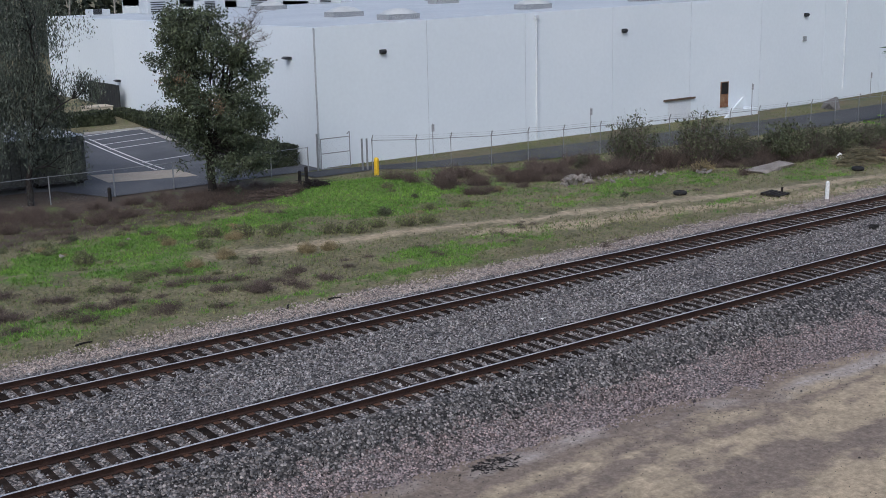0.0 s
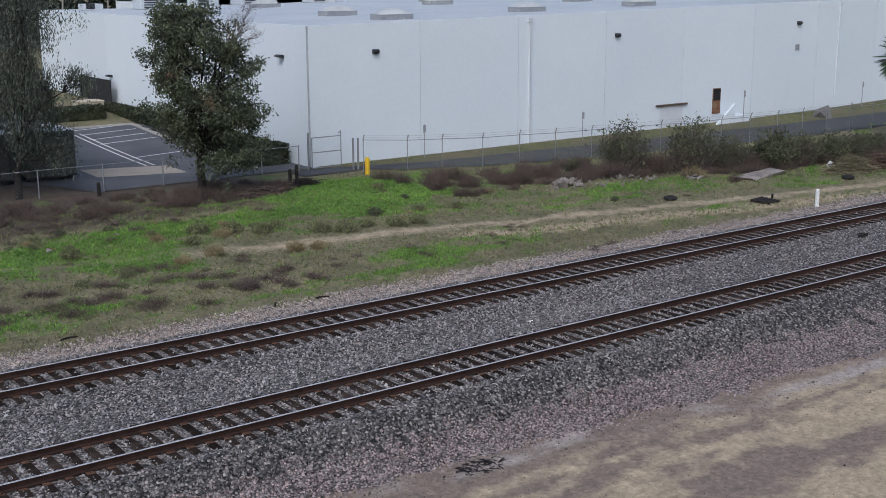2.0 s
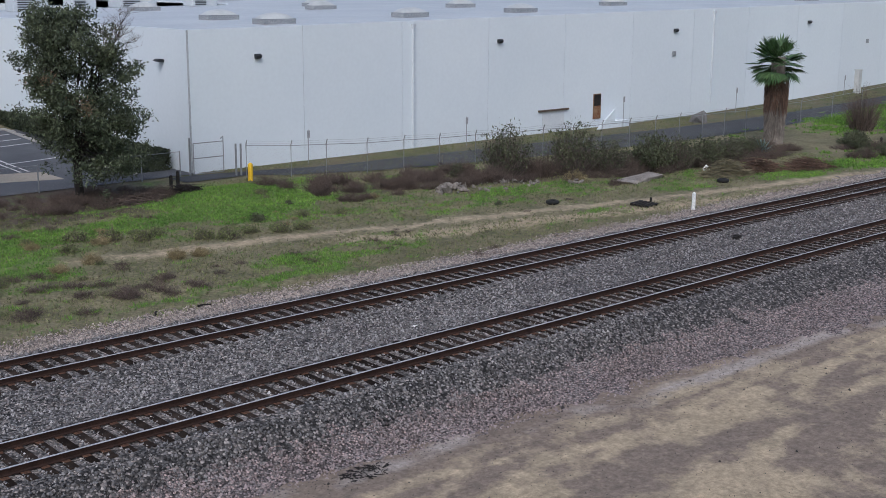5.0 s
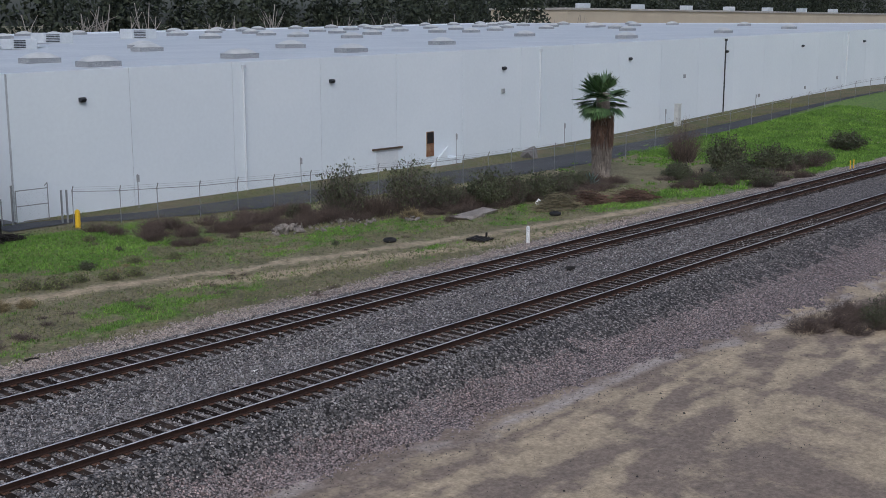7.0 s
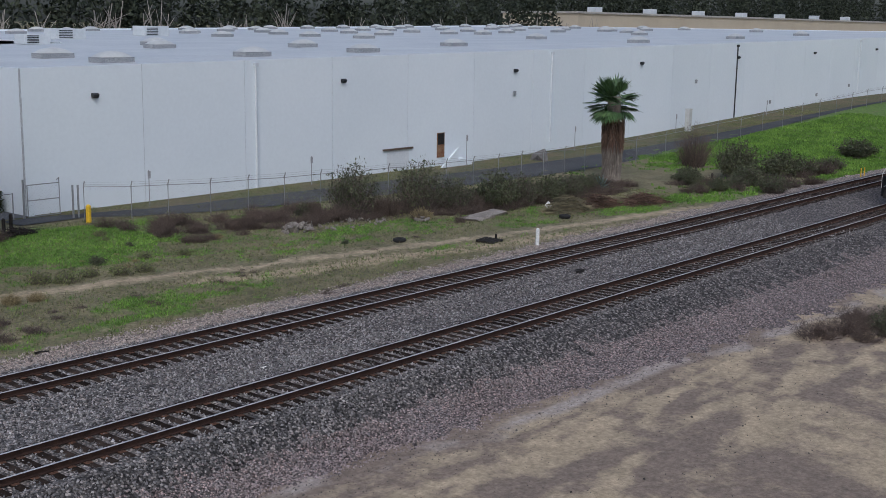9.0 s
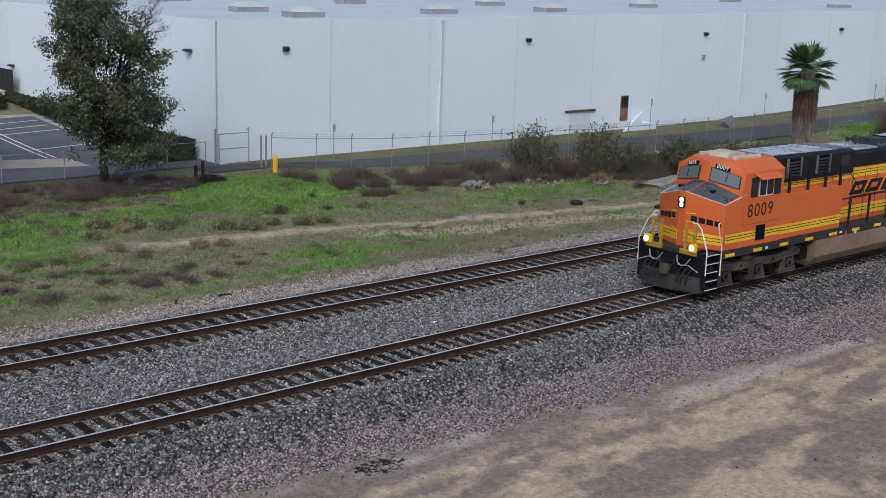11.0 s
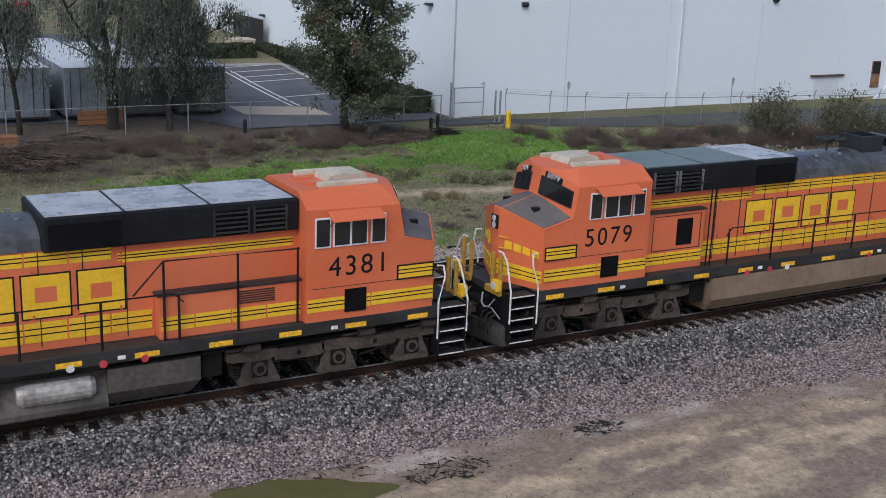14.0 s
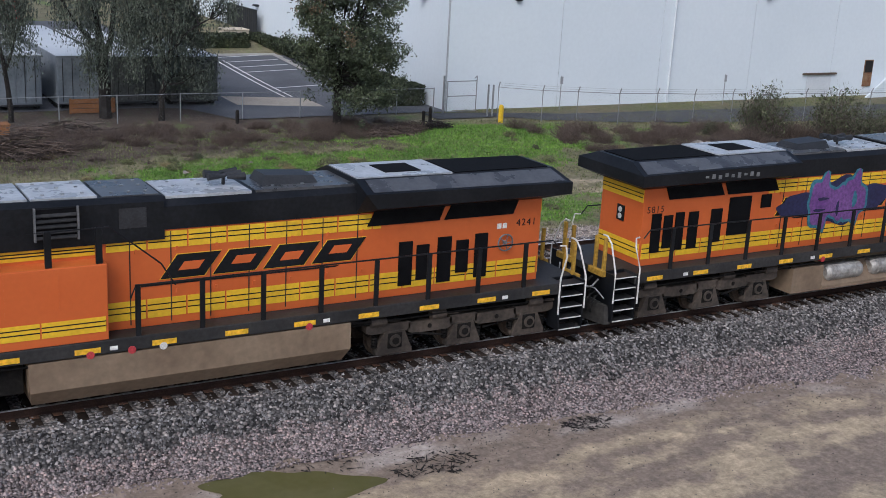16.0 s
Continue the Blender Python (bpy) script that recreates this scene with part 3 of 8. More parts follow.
def green_at(x, y):
    blob = lambda a, b, u, v: math.exp(-((x - a) / u) ** 2 - ((y - b) / v) ** 2)
    g = 1.6 * blob(27, 27.5, 6, 4.5) + 0.95 * blob(14.5, 25.0, 6.0, 1.9) + 0.22 * blob(11, 21.5, 6, 2.2) + 0.5 * blob(6, 22.5, 7, 2.2) - 0.3 * blob(3, 28, 6, 2.5) + 0.55 * blob(40, 19.5, 8, 2.2) + 0.42 * blob(54, 15.5, 10, 2.0)
    g += 0.7 * blob(63, 12.5, 9, 2.4) + 0.55 * blob(24, 13.6, 6, 1.6) + 0.6 * blob(4, 13.8, 5, 1.2) + 0.6 * blob(15, 11.8, 5, 0.8) + 0.5 * blob(8, 19.5, 6, 2)
    g += 0.9 * float(smooth_step(72, 92, x)) * (1 if 8 < y < 33 else 0)
    g += 0.5 * wobble(x, y * 1.6, 0.22, 2.0) + 0.55 * wobble(x, y * 1.5, 0.7, 7.0) + 0.42 * wobble(x, y, 2.1, 9.0) + 0.10
    g *= 1 - (0.85 if x > 14 else 0.4) * math.exp(-((y - float(np.interp(x, *PATH))) / 0.9) ** 2)
    return max(0.0, min(1.0, g)) * float(smooth_step(9.0, 10.5, y))


def spaced(edges):
    out = []
    for a, b, step in edges:
        out += list(np.arange(a, b, step))
    return out + [edges[-1][1]]


def build_ground():
    xs = spaced([(-600, -60, 60), (-60, -8, 4), (-8, 60, 0.4), (60, 110, 1.2), (110, 240, 6), (240, 900, 60), (900, 9000, 1350)])
    ys = spaced([(-500, -40, 60), (-40, -12, 2.5), (-12, 0, 0.3), (0, 9, 1.5), (9, 32, 0.33), (32, 90, 1.5), (90, 200, 10), (200, 900, 70), (900, 9000, 1350)])
    verts, nx = [], len(xs)
    cols = {"green": [], "tan": [], "damp": [], "litter": [], "crust": []}
    for y in ys:
        for x in xs:
            near = -60 < x < 240 and -40 < y < 120
            verts.append((x, y, ground_z(x, y) if near else float(ground_height(x, y))))
            cols["green"].append(green_at(x, y) if near and y > 8 else 0.0)
            p = (0.45 + 0.55 * float(smooth_step(9, 20, x))) * math.exp(-((y - float(np.interp(x, *PATH))) / (0.9 + 0.5 * wobble(x, y, 0.4, 6.0))) ** 2) if y > 8 else 0.0
            bare = 0.75 * math.exp(-((y - float(np.interp(x, *PATH)) + 2.2) / 1.3) ** 2) * float(smooth_step(20, 26, x)) if y > 8 else 0
            yard = float(smooth_step(-3.6, -6.5, y)) * min(1, max(0, 0.56 + 0.8 * wobble(x * 0.3, y * 1.4 - x * 0.06, 0.55, 11.0) + 0.75 * wobble(x * 0.35, y * 1.3, 1.3, 3.0) + 0.4 * wobble(x, y * 1.6, 1.4, 8.0)))
            cols["tan"].append(min(1, max(0.7 * p, bare, yard)))
            cols["damp"].append(1.0 if y < 0 else 0.0)
            edge = float(np.interp(x, [0, 10, 16, 20.3, 27.4, 40, 60], [-3.8, -4.3, -4.7, -5.65, -5.5, -7.0, -7.2])) + 0.7 * wobble(x, 0, 0.5, 21.0)
            cols["crust"].append(math.exp(-((y - edge) / 0.5) ** 2) * min(1, max(0, 0.62 + 1.3 * wobble(x, y * 2, 0.5, 13.0))) if y < 0 else 0.0)
            cols["litter"].append(float(smooth_step(25.6, 29.5, y + 2.2 * smooth_step(10, 3, x)) * smooth_step(27, 21, x) * (1 - smooth_step(40, 43, y))) + 0.95 * float(math.exp(-((y - brush_y(x)) / (2.3 + 0.9 * wobble(x, 0, 0.3, 41.0))) ** 4) * smooth_step(28.5, 32, x) * smooth_step(70, 62, x)) if y > 0 else 0.0)
    faces = [(j * nx + i, j * nx + i + 1, (j + 1) * nx + i + 1, (j + 1) * nx + i) for j in range(len(ys) - 1) for i in range(nx - 1)]
    ob = raw("ground", verts, faces, "rubble")
    for k, v in cols.items():
        ob.data.attributes.new(k, "FLOAT", "POINT").data.foreach_set("value", v)
    ob.data.polygons.foreach_set("use_smooth", [True] * len(faces))
    ob.data.materials.clear()
    ob.data.materials.append(ground_material())
    tagged(ob, "rough soil with green weeds, dry grass and tan dirt", "ground", kind="structure")


def ground_material():
    m = surf("weedy_soil", (0.128, 0.118, 0.06), (0.235, 0.205, 0.122), 0.5, 7, 0.95, 0.5, 0.04)
    nt = m.node_tree
    bs = nt.nodes["Principled BSDF"]
    colour = bs.inputs["Base Color"].links[0].from_socket
    tc = nt.nodes.new("ShaderNodeTexCoord")

    def attr(name):
        a = nt.nodes.new("ShaderNodeAttribute")
        a.attribute_name = name
        return a.outputs["Fac"]

    def nz(scale, detail=6, rough=0.65):
        n = nt.nodes.new("ShaderNodeTexNoise")
        n.inputs["Scale"].default_value, n.inputs["Detail"].default_value, n.inputs["Roughness"].default_value = scale, detail, rough
        nt.links.new(tc.outputs["Object"], n.inputs["Vector"])
        return n.outputs[0]

    def calc(op, a, b):
        k = nt.nodes.new("ShaderNodeMath")
        k.operation = op
        for i, s in enumerate((a, b)):
            if isinstance(s, (int, float)):
                k.inputs[i].default_value = s
            else:
                nt.links.new(s, k.inputs[i])
        return k.outputs[0]

    def between(s, lo, hi):
        r = nt.nodes.new("ShaderNodeMapRange")
        r.inputs[1].default_value, r.inputs[2].default_value = lo, hi
        nt.links.new(s, r.inputs[0])
        return r.outputs[0]

    def mixed(f, a, b):
        k = nt.nodes.new("ShaderNodeMix")
        k.data_type = "RGBA"
        nt.links.new(f, k.inputs[0])
        for i, s in ((6, a), (7, b)):
            if isinstance(s, tuple):
                k.inputs[i].default_value = (*s, 1)
            else:
                nt.links.new(s, k.inputs[i])
        return k.outputs[2]

    damp = mixed(between(nz(2.5), 0.3, 0.7), (0.185, 0.143, 0.112), (0.28, 0.22, 0.17))
    colour = mixed(between(attr("damp"), 0.2, 0.8), colour, damp)
    litter = mixed(between(nz(2.5), 0.3, 0.7), (0.052, 0.038, 0.029), (0.112, 0.084, 0.062))
    colour = mixed(between(calc("ADD", attr("litter"), calc("MULTIPLY", calc("SUBTRACT", nz(0.8), 0.5), 0.9)), 0.3, 0.7), colour, litter)
    tan = mixed(between(nz(0.9), 0.35, 0.65), (0.50, 0.395, 0.265), (0.35, 0.28, 0.19))
    f_tan = between(calc("ADD", attr("tan"), calc("MULTIPLY", calc("SUBTRACT", nz(1.6), 0.5), 1.1)), 0.35, 0.75)
    colour = mixed(f_tan, colour, tan)
    crust = mixed(between(nz(4.0), 0.3, 0.7), (0.34, 0.285, 0.245), (0.45, 0.39, 0.345))
    colour = mixed(between(calc("ADD", attr("crust"), calc("MULTIPLY", calc("SUBTRACT", nz(2.4), 0.5), 0.8)), 0.3, 0.8), colour, crust)
    grass = mixed(between(nz(3.0), 0.35, 0.65), (0.078, 0.138, 0.03), (0.16, 0.235, 0.05))
    f_g = between(calc("ADD", attr("green"), calc("MULTIPLY", calc("SUBTRACT", nz(2.2), 0.5), 0.9)), 0.28, 0.72)
    colour = mixed(f_g, colour, grass)
    r = nt.nodes.new("ShaderNodeMapRange")
    r.inputs[1].default_value, r.inputs[2].default_value = 0.3, 0.7
    r.inputs[3].default_value, r.inputs[4].default_value = 0.5, 1.5
    nt.links.new(nz(5.5, 10, 0.8), r.inputs[0])
    sc = nt.nodes.new("ShaderNodeVectorMath")
    sc.operation = "SCALE"
    nt.links.new(colour, sc.inputs[0])
    nt.links.new(r.outputs[0], sc.inputs["Scale"])
    nt.links.new(sc.outputs[0], bs.inputs["Base Color"])
    return m


build_ground()


# ---------------------------------------------------------------- track bed and tracks
PITCH, FAR = 0.4912, 6.07
BED = [(-4.6, -1.12), (-3.6, -0.98), (-2.9, -0.72), (-1.75, -0.25), (-1.4, -0.215), (1.4, -0.215), (1.9, -0.25), (3.0, -0.36), (4.2, -0.26), (4.7, -0.215),
       (7.5, -0.215), (7.9, -0.26), (9.0, -0.52), (10.2, -0.60), (11.3, -0.66)]


def bed_z(y):
    return float(np.interp(y, [p[0] for p in BED], [p[1] for p in BED]))


def shoulder(x, y):
    """The near shoulder widens along the line."""
    k = np.interp(x, [0, 3, 10, 25, 37, 60], [0.55, 0.58, 0.74, 1.14, 1.6, 1.7])
    return np.where(np.asarray(y) < -1.75, -1.75 + (np.asarray(y) + 1.75) * k, y)


def build_bed():
    xs = spaced([(-60, -8, 2.0), (-8, 60, 0.25), (60, 120, 1.0), (120, 520, 10)])
    ys = spaced([(-4.9, 11.6, 0.25)])
    verts, faces, idx, nx = [], [], [], len(xs)
    for y in ys:
        for x in xs:
            e = wobble(x, 0, 0.35, 1.0) * 0.5 + wobble(x, 0, 1.4, 2.0) * 0.25
            yy = shoulder(x, y) + (e * 0.6 if y < -3 else e if y > 9 else 0)
            flat = -1.4 < y < 1.4 or 4.7 < y < 7.5
            verts.append((x, float(yy), bed_z(y) + (0.015 if flat else 0.05) * wobble(x, y, 2.3, 5.0)))
    for j in range(len(ys) - 1):
        for i in range(nx - 1):
            faces.append((j * nx + i, j * nx + i + 1, (j + 1) * nx + i + 1, (j + 1) * nx + i))
            y = ys[j] + 0.35 * wobble(xs[i], 0, 0.8, 9.0) + 0.5 * wobble(xs[i], ys[j], 1.7, 3.0)
            idx.append(4 if -1.25 < ys[j] < 1.2 or 4.8 < ys[j] < 7.25 else 1 if y < -2.95 else 2 if y > 8.0 else 3 if y < -1.75 else 0)
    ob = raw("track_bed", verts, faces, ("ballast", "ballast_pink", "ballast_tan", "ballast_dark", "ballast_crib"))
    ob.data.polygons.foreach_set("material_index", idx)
    tagged(ob, "crushed grey stone ballast under two railway tracks", "track bed", kind="structure")


def build_loose_stones():
    rng = np.random.default_rng(5)
    n = 84000
    x = np.concatenate([rng.uniform(-6, 24, n * 2 // 3), rng.uniform(24, 58, n - n * 2 // 3)])
    y = rng.uniform(-4.9, 10.6, n)
    keep = ~((np.abs(np.abs(y) - 0.755) < 0.13) | (np.abs(np.abs(y - FAR) - 0.755) < 0.13))
    on_tie = (np.abs(((x / PITCH + 0.5) % 1) - 0.5) < 0.27) & ((np.abs(y) < 1.4) | (np.abs(y - FAR) < 1.4))
    keep &= ~(on_tie & (rng.random(n) < 0.9))
    x, y, on_tie = x[keep], y[keep], on_tie[keep]
    m = len(x)
    z = np.interp(y, [p[0] for p in BED], [p[1] for p in BED])
    r = np.where(on_tie, 0.012, rng.uniform(0.018, 0.047, m) * np.where(rng.random(m) < 0.05, 1.4, 1.0))
    octa = np.array([(1, 0, 0), (-1, 0, 0), (0, 1, 0), (0, -1, 0), (0, 0, 1), (0, 0, -1)], float)
    tri = np.array([(0, 2, 4), (2, 1, 4), (1, 3, 4), (3, 0, 4), (2, 0, 5), (1, 2, 5), (3, 1, 5), (0, 3, 5)])
    v = octa[None] * r[:, None, None] * rng.uniform(0.6, 1.3, (m, 6, 1)) + rng.normal(0, 0.17, (m, 6, 3)) * r[:, None, None]
    v += np.stack([x, shoulder(x, y), z + r * 0.3], 1)[:, None]
    f = (np.arange(m) * 6)[:, None, None] + tri[None]
    zone = y + rng.normal(0, 0.35, m)
    kind = np.where(zone < -2.9, 2, np.where(zone < -1.6, 1, np.where(zone > 8.1, 3, np.where(rng.random(m) < 0.35, 1, 0))))
    ob = raw("loose_ballast_stones", v.reshape(-1, 3).tolist(), f.reshape(-1, 3).tolist(), ("stone", "stone_dark", "stone_pink", "stone_tan"))
    ob.data.polygons.foreach_set("material_index", np.repeat(kind, 8).astype(np.int32))
    tagged(ob, "loose angular grey ballast stones around the sleepers", "ballast stones", kind="stuff")


def build_yard_stones():
    """Small dark stones and clods washed out of the gravel onto the dirt."""
    rng = np.random.default_rng(15)
    n = 3200
    x = rng.uniform(-4, 46, n)
    edge = np.interp(x, [0, 10, 16, 20.3, 27.4, 40, 60], [-3.6, -4.1, -4.5, -5.4, -5.4, -6.6, -7.0])
    y = edge - np.where(rng.random(n) < 0.6, rng.exponential(0.7, n), rng.uniform(0, 8, n))
    z = np.array([ground_z(a, b) for a, b in zip(x, y)])
    r = rng.uniform(0.008, 0.026, n) * np.where(rng.random(n) < 0.04, 2.0, 1.0)
    octa = np.array([(1, 0, 0), (-1, 0, 0), (0, 1, 0), (0, -1, 0), (0, 0, 1), (0, 0, -1)], float)
    tri = np.array([(0, 2, 4), (2, 1, 4), (1, 3, 4), (3, 0, 4), (2, 0, 5), (1, 2, 5), (3, 1, 5), (0, 3, 5)])
    v = octa[None] * r[:, None, None] * rng.uniform(0.6, 1.3, (n, 6, 1)) + np.stack([x, y, z + r * 0.3], 1)[:, None]
    f = (np.arange(n) * 6)[:, None, None] + tri[None]
    ob = raw("scattered_pebbles", v.reshape(-1, 3).tolist(), f.reshape(-1, 3).tolist(), "pebble")
    tagged(ob, "small dark pebbles scattered over the dirt yard", "pebbles", kind="stuff")


build_yard_stones()


def rail_mesh(x0, x1):
    bm = bmesh.new()
    prof = [(-0.075, -0.18), (0.075, -0.18), (0.075, -0.165), (0.012, -0.14), (0.012, -0.045), (0.037, -0.035), (0.037, -0.006), (0.028, 0.0),
            (-0.028, 0.0), (-0.037, -0.006), (-0.037, -0.035), (-0.012, -0.045), (-0.012, -0.14), (-0.075, -0.165)]
    stations = spaced([(x0, x1, 40.0)])
    rings = [[bm.verts.new((x, y, z)) for y, z in prof] for x in stations]
    for a, b in zip(rings, rings[1:]):
        for i in range(len(prof)):
            j = (i + 1) % len(prof)
            f = bm.faces.new((a[i], a[j], b[j], b[i]))
            f.material_index = 1 if i in (7, 6, 8) else 0
    bm.faces.new(rings[0])
    bm.faces.new(rings[-1][::-1])
    return mesh_of("rail", bm, "rail_rust", "rail_top")


def build_track(y0, phase, label, seed):
    rng = random.Random(seed)
    tr = root("railway_track", pose(0, y0, 0), label, "railway track", "parallel main line tracks")
    me = rail_mesh(-60, 520)
    for s in (-1, 1):
        r = new("rail", me)
        r.parent, r.location = tr, (0, s * 0.755, 0)
        tagged(r, "rusty steel rail with a bright polished head")
    kinds = []
    for k in range(4):
        bm = bmesh.new()
        h = rng.uniform(-0.012, 0.012)
        bm_box(bm, -0.115, 0.115, -1.33 + h, 1.33 - h, -0.36, -0.187, 0.012)
        for s in (-1, 1):
            for q in (-0.13, 0.13):
                bm_box(bm, -0.02, 0.0, s * 0.755 + q - 0.012, s * 0.755 + q + 0.012, -0.187, -0.155)
        bm_box(bm, -0.095, 0.095, -0.755 - 0.19, -0.755 + 0.19, -0.187, -0.176)
        bm_box(bm, -0.095, 0.095, 0.755 - 0.19, 0.755 + 0.19, -0.187, -0.176)
        me_k = mesh_of("sleeper", bm, "sleeper", "plate")
        me_k.polygons.foreach_set("material_index", [1 if p.center.z > -0.1865 else 0 for p in me_k.polygons])
        kinds.append(me_k)
    first = int(-12 / PITCH)
    for n in range(first, first + 300):
        o = new("sleeper", rng.choice(kinds))
        o.parent = tr
        o.location = (n * PITCH + phase + rng.uniform(-0.02, 0.02), rng.uniform(-0.035, 0.035), rng.uniform(-0.006, 0.004))
        o.rotation_euler = (0, 0, rng.uniform(-0.015, 0.015))
    verts, faces = [], []
    for n in [*range(int(-60 / PITCH), first), *range(first + 300, int(400 / PITCH))]:
        x, b = n * PITCH + phase, len(verts)
        verts += [(x + a, c, d) for a in (-0.115, 0.115) for c in (-1.33, 1.33) for d in (-0.3, -0.187)]
        faces += [tuple(b + i for i in q) for q in ((0, 1, 3, 2), (4, 6, 7, 5), (0, 4, 5, 1), (2, 3, 7, 6), (1, 5, 7, 3))]
    rest = raw("far_sleepers", verts, faces, "sleeper", tr)
    tagged(rest, kind="stuff")


build_bed()
build_loose_stones()

# ---------------------------------------------------------------- warehouse
WALL_Y, WALL_X = 36.3, 29.0
PANEL = 8.215


def eave(x):
    return 7.95 + (x - WALL_X) * 0.0150


def wall_slab(bm, x0, x1, y0, y1, z0, za, zb):
    """An upright slab whose top runs from za to zb along x."""
    lo = [bm.verts.new((x, y, z0)) for x, y in ((x0, y0), (x1, y0), (x1, y1), (x0, y1))]
    hi = [bm.verts.new((x, y, z)) for x, y, z in ((x0, y0, za), (x1, y0, zb), (x1, y1, zb), (x0, y1, za))]
    bm.faces.new(lo[::-1])
    bm.faces.new(hi)
    for i in range(4):
        j = (i + 1) % 4
        bm.faces.new((lo[i], lo[j], hi[j], hi[i]))
    return bm


def build_warehouse():
    w = root("warehouse", pose(0, 0, 0), "long white tilt-up concrete warehouse with a flat white roof", "warehouse")
    count = 24
    for i in range(count):
        x0, x1 = WALL_X + i * PANEL, WALL_X + (i + 1) * PANEL
        bm = wall_slab(bmesh.new(), x0 + 0.02, x1 - 0.02, WALL_Y, WALL_Y + 0.25, -1.2, eave(x0), eave(x1))
        part("wall_panel", bm, "wall_white", w)
        bm = wall_slab(bmesh.new(), x0 - 0.02, x0 + 0.02, WALL_Y + 0.03, WALL_Y + 0.2, -1.2, eave(x0) - 0.02, eave(x0) - 0.02)
        part("wall_joint", bm, "seam", w)
    for i in range(6):
        y0 = WALL_Y + 0.25 + i * 8.1
        bm = bmesh.new()
        bm_box(bm, WALL_X, WALL_X + 0.25, y0 + (0.02 if i else 0.0), y0 + 8.08, -1.2, eave(WALL_X))
        part("wall_panel", bm, "wall_white", w)
    x1 = WALL_X + count * PANEL
    bm = bmesh.new()
    bm_box(bm, WALL_X + 0.25, 62, 84.8, 85.05, -1, eave(WALL_X))
    part("wall_panel", bm, "wall_white", w)
    bm = bmesh.new()
    bm_box(bm, 62, 62.25, 85.05, 150, -1, eave(60))
    part("wall_panel", bm, "wall_white", w)
    bm = wall_slab(bmesh.new(), 62, x1, 150, 150.25, -1, eave(62) + 0.15, eave(x1) + 0.15)
    part("wall_panel", bm, "wall_white", w)
    bm = wall_slab(bmesh.new(), x1, x1 + 0.25, WALL_Y, 150, -1, eave(x1), eave(x1))
    part("wall_panel", bm, "wall_white", w)
    # roof: one sloping sheet a little under the parapet
    bm = bmesh.new()
    for x0, xe, y0, ye in ((WALL_X + 0.25, 62, WALL_Y + 0.25, 84.8), (62, x1, WALL_Y + 0.25, 150)):
        wall_slab(bm, x0, xe, y0, ye, eave(x0) - 1.0, eave(x0) - 0.12, eave(xe) - 0.12)
    part("roof", bm, "roof_white", w, "white coated flat roof with faint stains")
    # skylights, scattered near the long wall and in rows beyond
    spots = [(38.6, 41.5), (52.3, 43.5), (65.0, 44.2), (85.0, 51.0), (39.8, 50.4), (71.0, 58.0), (59.0, 64.0), (46.0, 73.2), (64.2, 71.8), (117.0, 64.0), (102.0, 80.0), (135.0, 87.0), (78.0, 108.0),
             (94.0, 98.0), (180.0, 93.0), (152.0, 70.0), (168.0, 82.0), (196.0, 72.0), (112.0, 46.0), (140.0, 48.0), (170.0, 52.0)]
    spots += [(70 + 12.5 * i, 122 + 7 * (i % 3)) for i in range(12)] + [(66 + 9.6 * i, 144.0) for i in range(17)] + [(104 + 14.5 * i + 6 * (j % 2), 92 + 13 * j) for i in range(8) for j in range(3)]
    for x, y in spots:
        bm = bmesh.new()
        z = eave(x) - 0.12
        bm_box(bm, x - 1.25, x + 1.25, y - 0.75, y + 0.75, z, z + 0.36)
        sk = part("skylight", bm, "curb_grey", w, "raised acrylic skylight on a grey curb")
        bm = bmesh.new()
        n = 6
        grid = [[bm.verts.new((x + 1.28 * u, y + 0.78 * v, z + 0.36 + 0.40 * (1 - u * u) ** 0.6 * (1 - v * v) ** 0.6)) for u in np.linspace(-1, 1, n + 1)] for v in np.linspace(-1, 1, n + 1)]
        for a in range(n):
            for b in range(n):
                bm.faces.new((grid[a][b], grid[a][b + 1], grid[a + 1][b + 1], grid[a + 1][b]))
        part("dome", bm, "dome", sk, smooth=True)
    # roof plant near the short side
    for x, y, a, b, h in ((38, 80, 1.6, 1.0, 1.3), (44, 82, 1.2, 1.0, 0.9), (50, 83, 2.0, 1.2, 1.3), (57, 82, 1.4, 1.0, 1.0), (33, 82.5, 0.9, 0.8, 0.6), (72, 100, 2, 1.3, 1.2), (90, 108, 2, 1.3, 1.3)):
        bm = bmesh.new()
        z = eave(x) - 0.12
        bm_box(bm, x - a, x + a, y - b, y + b, z, z + h, 0.05)
        u = part("roof_unit", bm, "roof_white", w, "pale rooftop air handling unit")
        bm = bmesh.new()
        for k in range(5):
            bm_box(bm, x - a * 0.8, x + a * 0.1, y - b - 0.03, y - b - 0.01, z + 0.15 + k * h * 0.16, z + 0.24 + k * h * 0.16)
        part("louvre", bm, "dark_metal", u)
    # lamps on the long wall
    for i in range(8):
        x = 33.75 + i * 20.95
        z = 6.25 + (x - 33.75) * 0.0165
        bm = bmesh.new()
        bm_hull(bm, [(x + a, WALL_Y - d, z + c) for a in (-0.19, 0.19) for d, c in ((0.0, -0.12), (0.0, 0.14), (0.16, 0.16), (0.30, 0.04), (0.20, -0.12))])
        lamp = part("wall_lamp", bm, "dark_metal", w, "dark unlit wall pack lamp")
        bm = bmesh.new()
        bm_box(bm, x - 0.14, x + 0.14, WALL_Y - 0.2, WALL_Y - 0.05, z - 0.14, z - 0.12)
        part("lens", bm, "glass", lamp)
    for y, z in ((39.5, 6.0), (68.1, 3.0)):
        bm = bmesh.new()
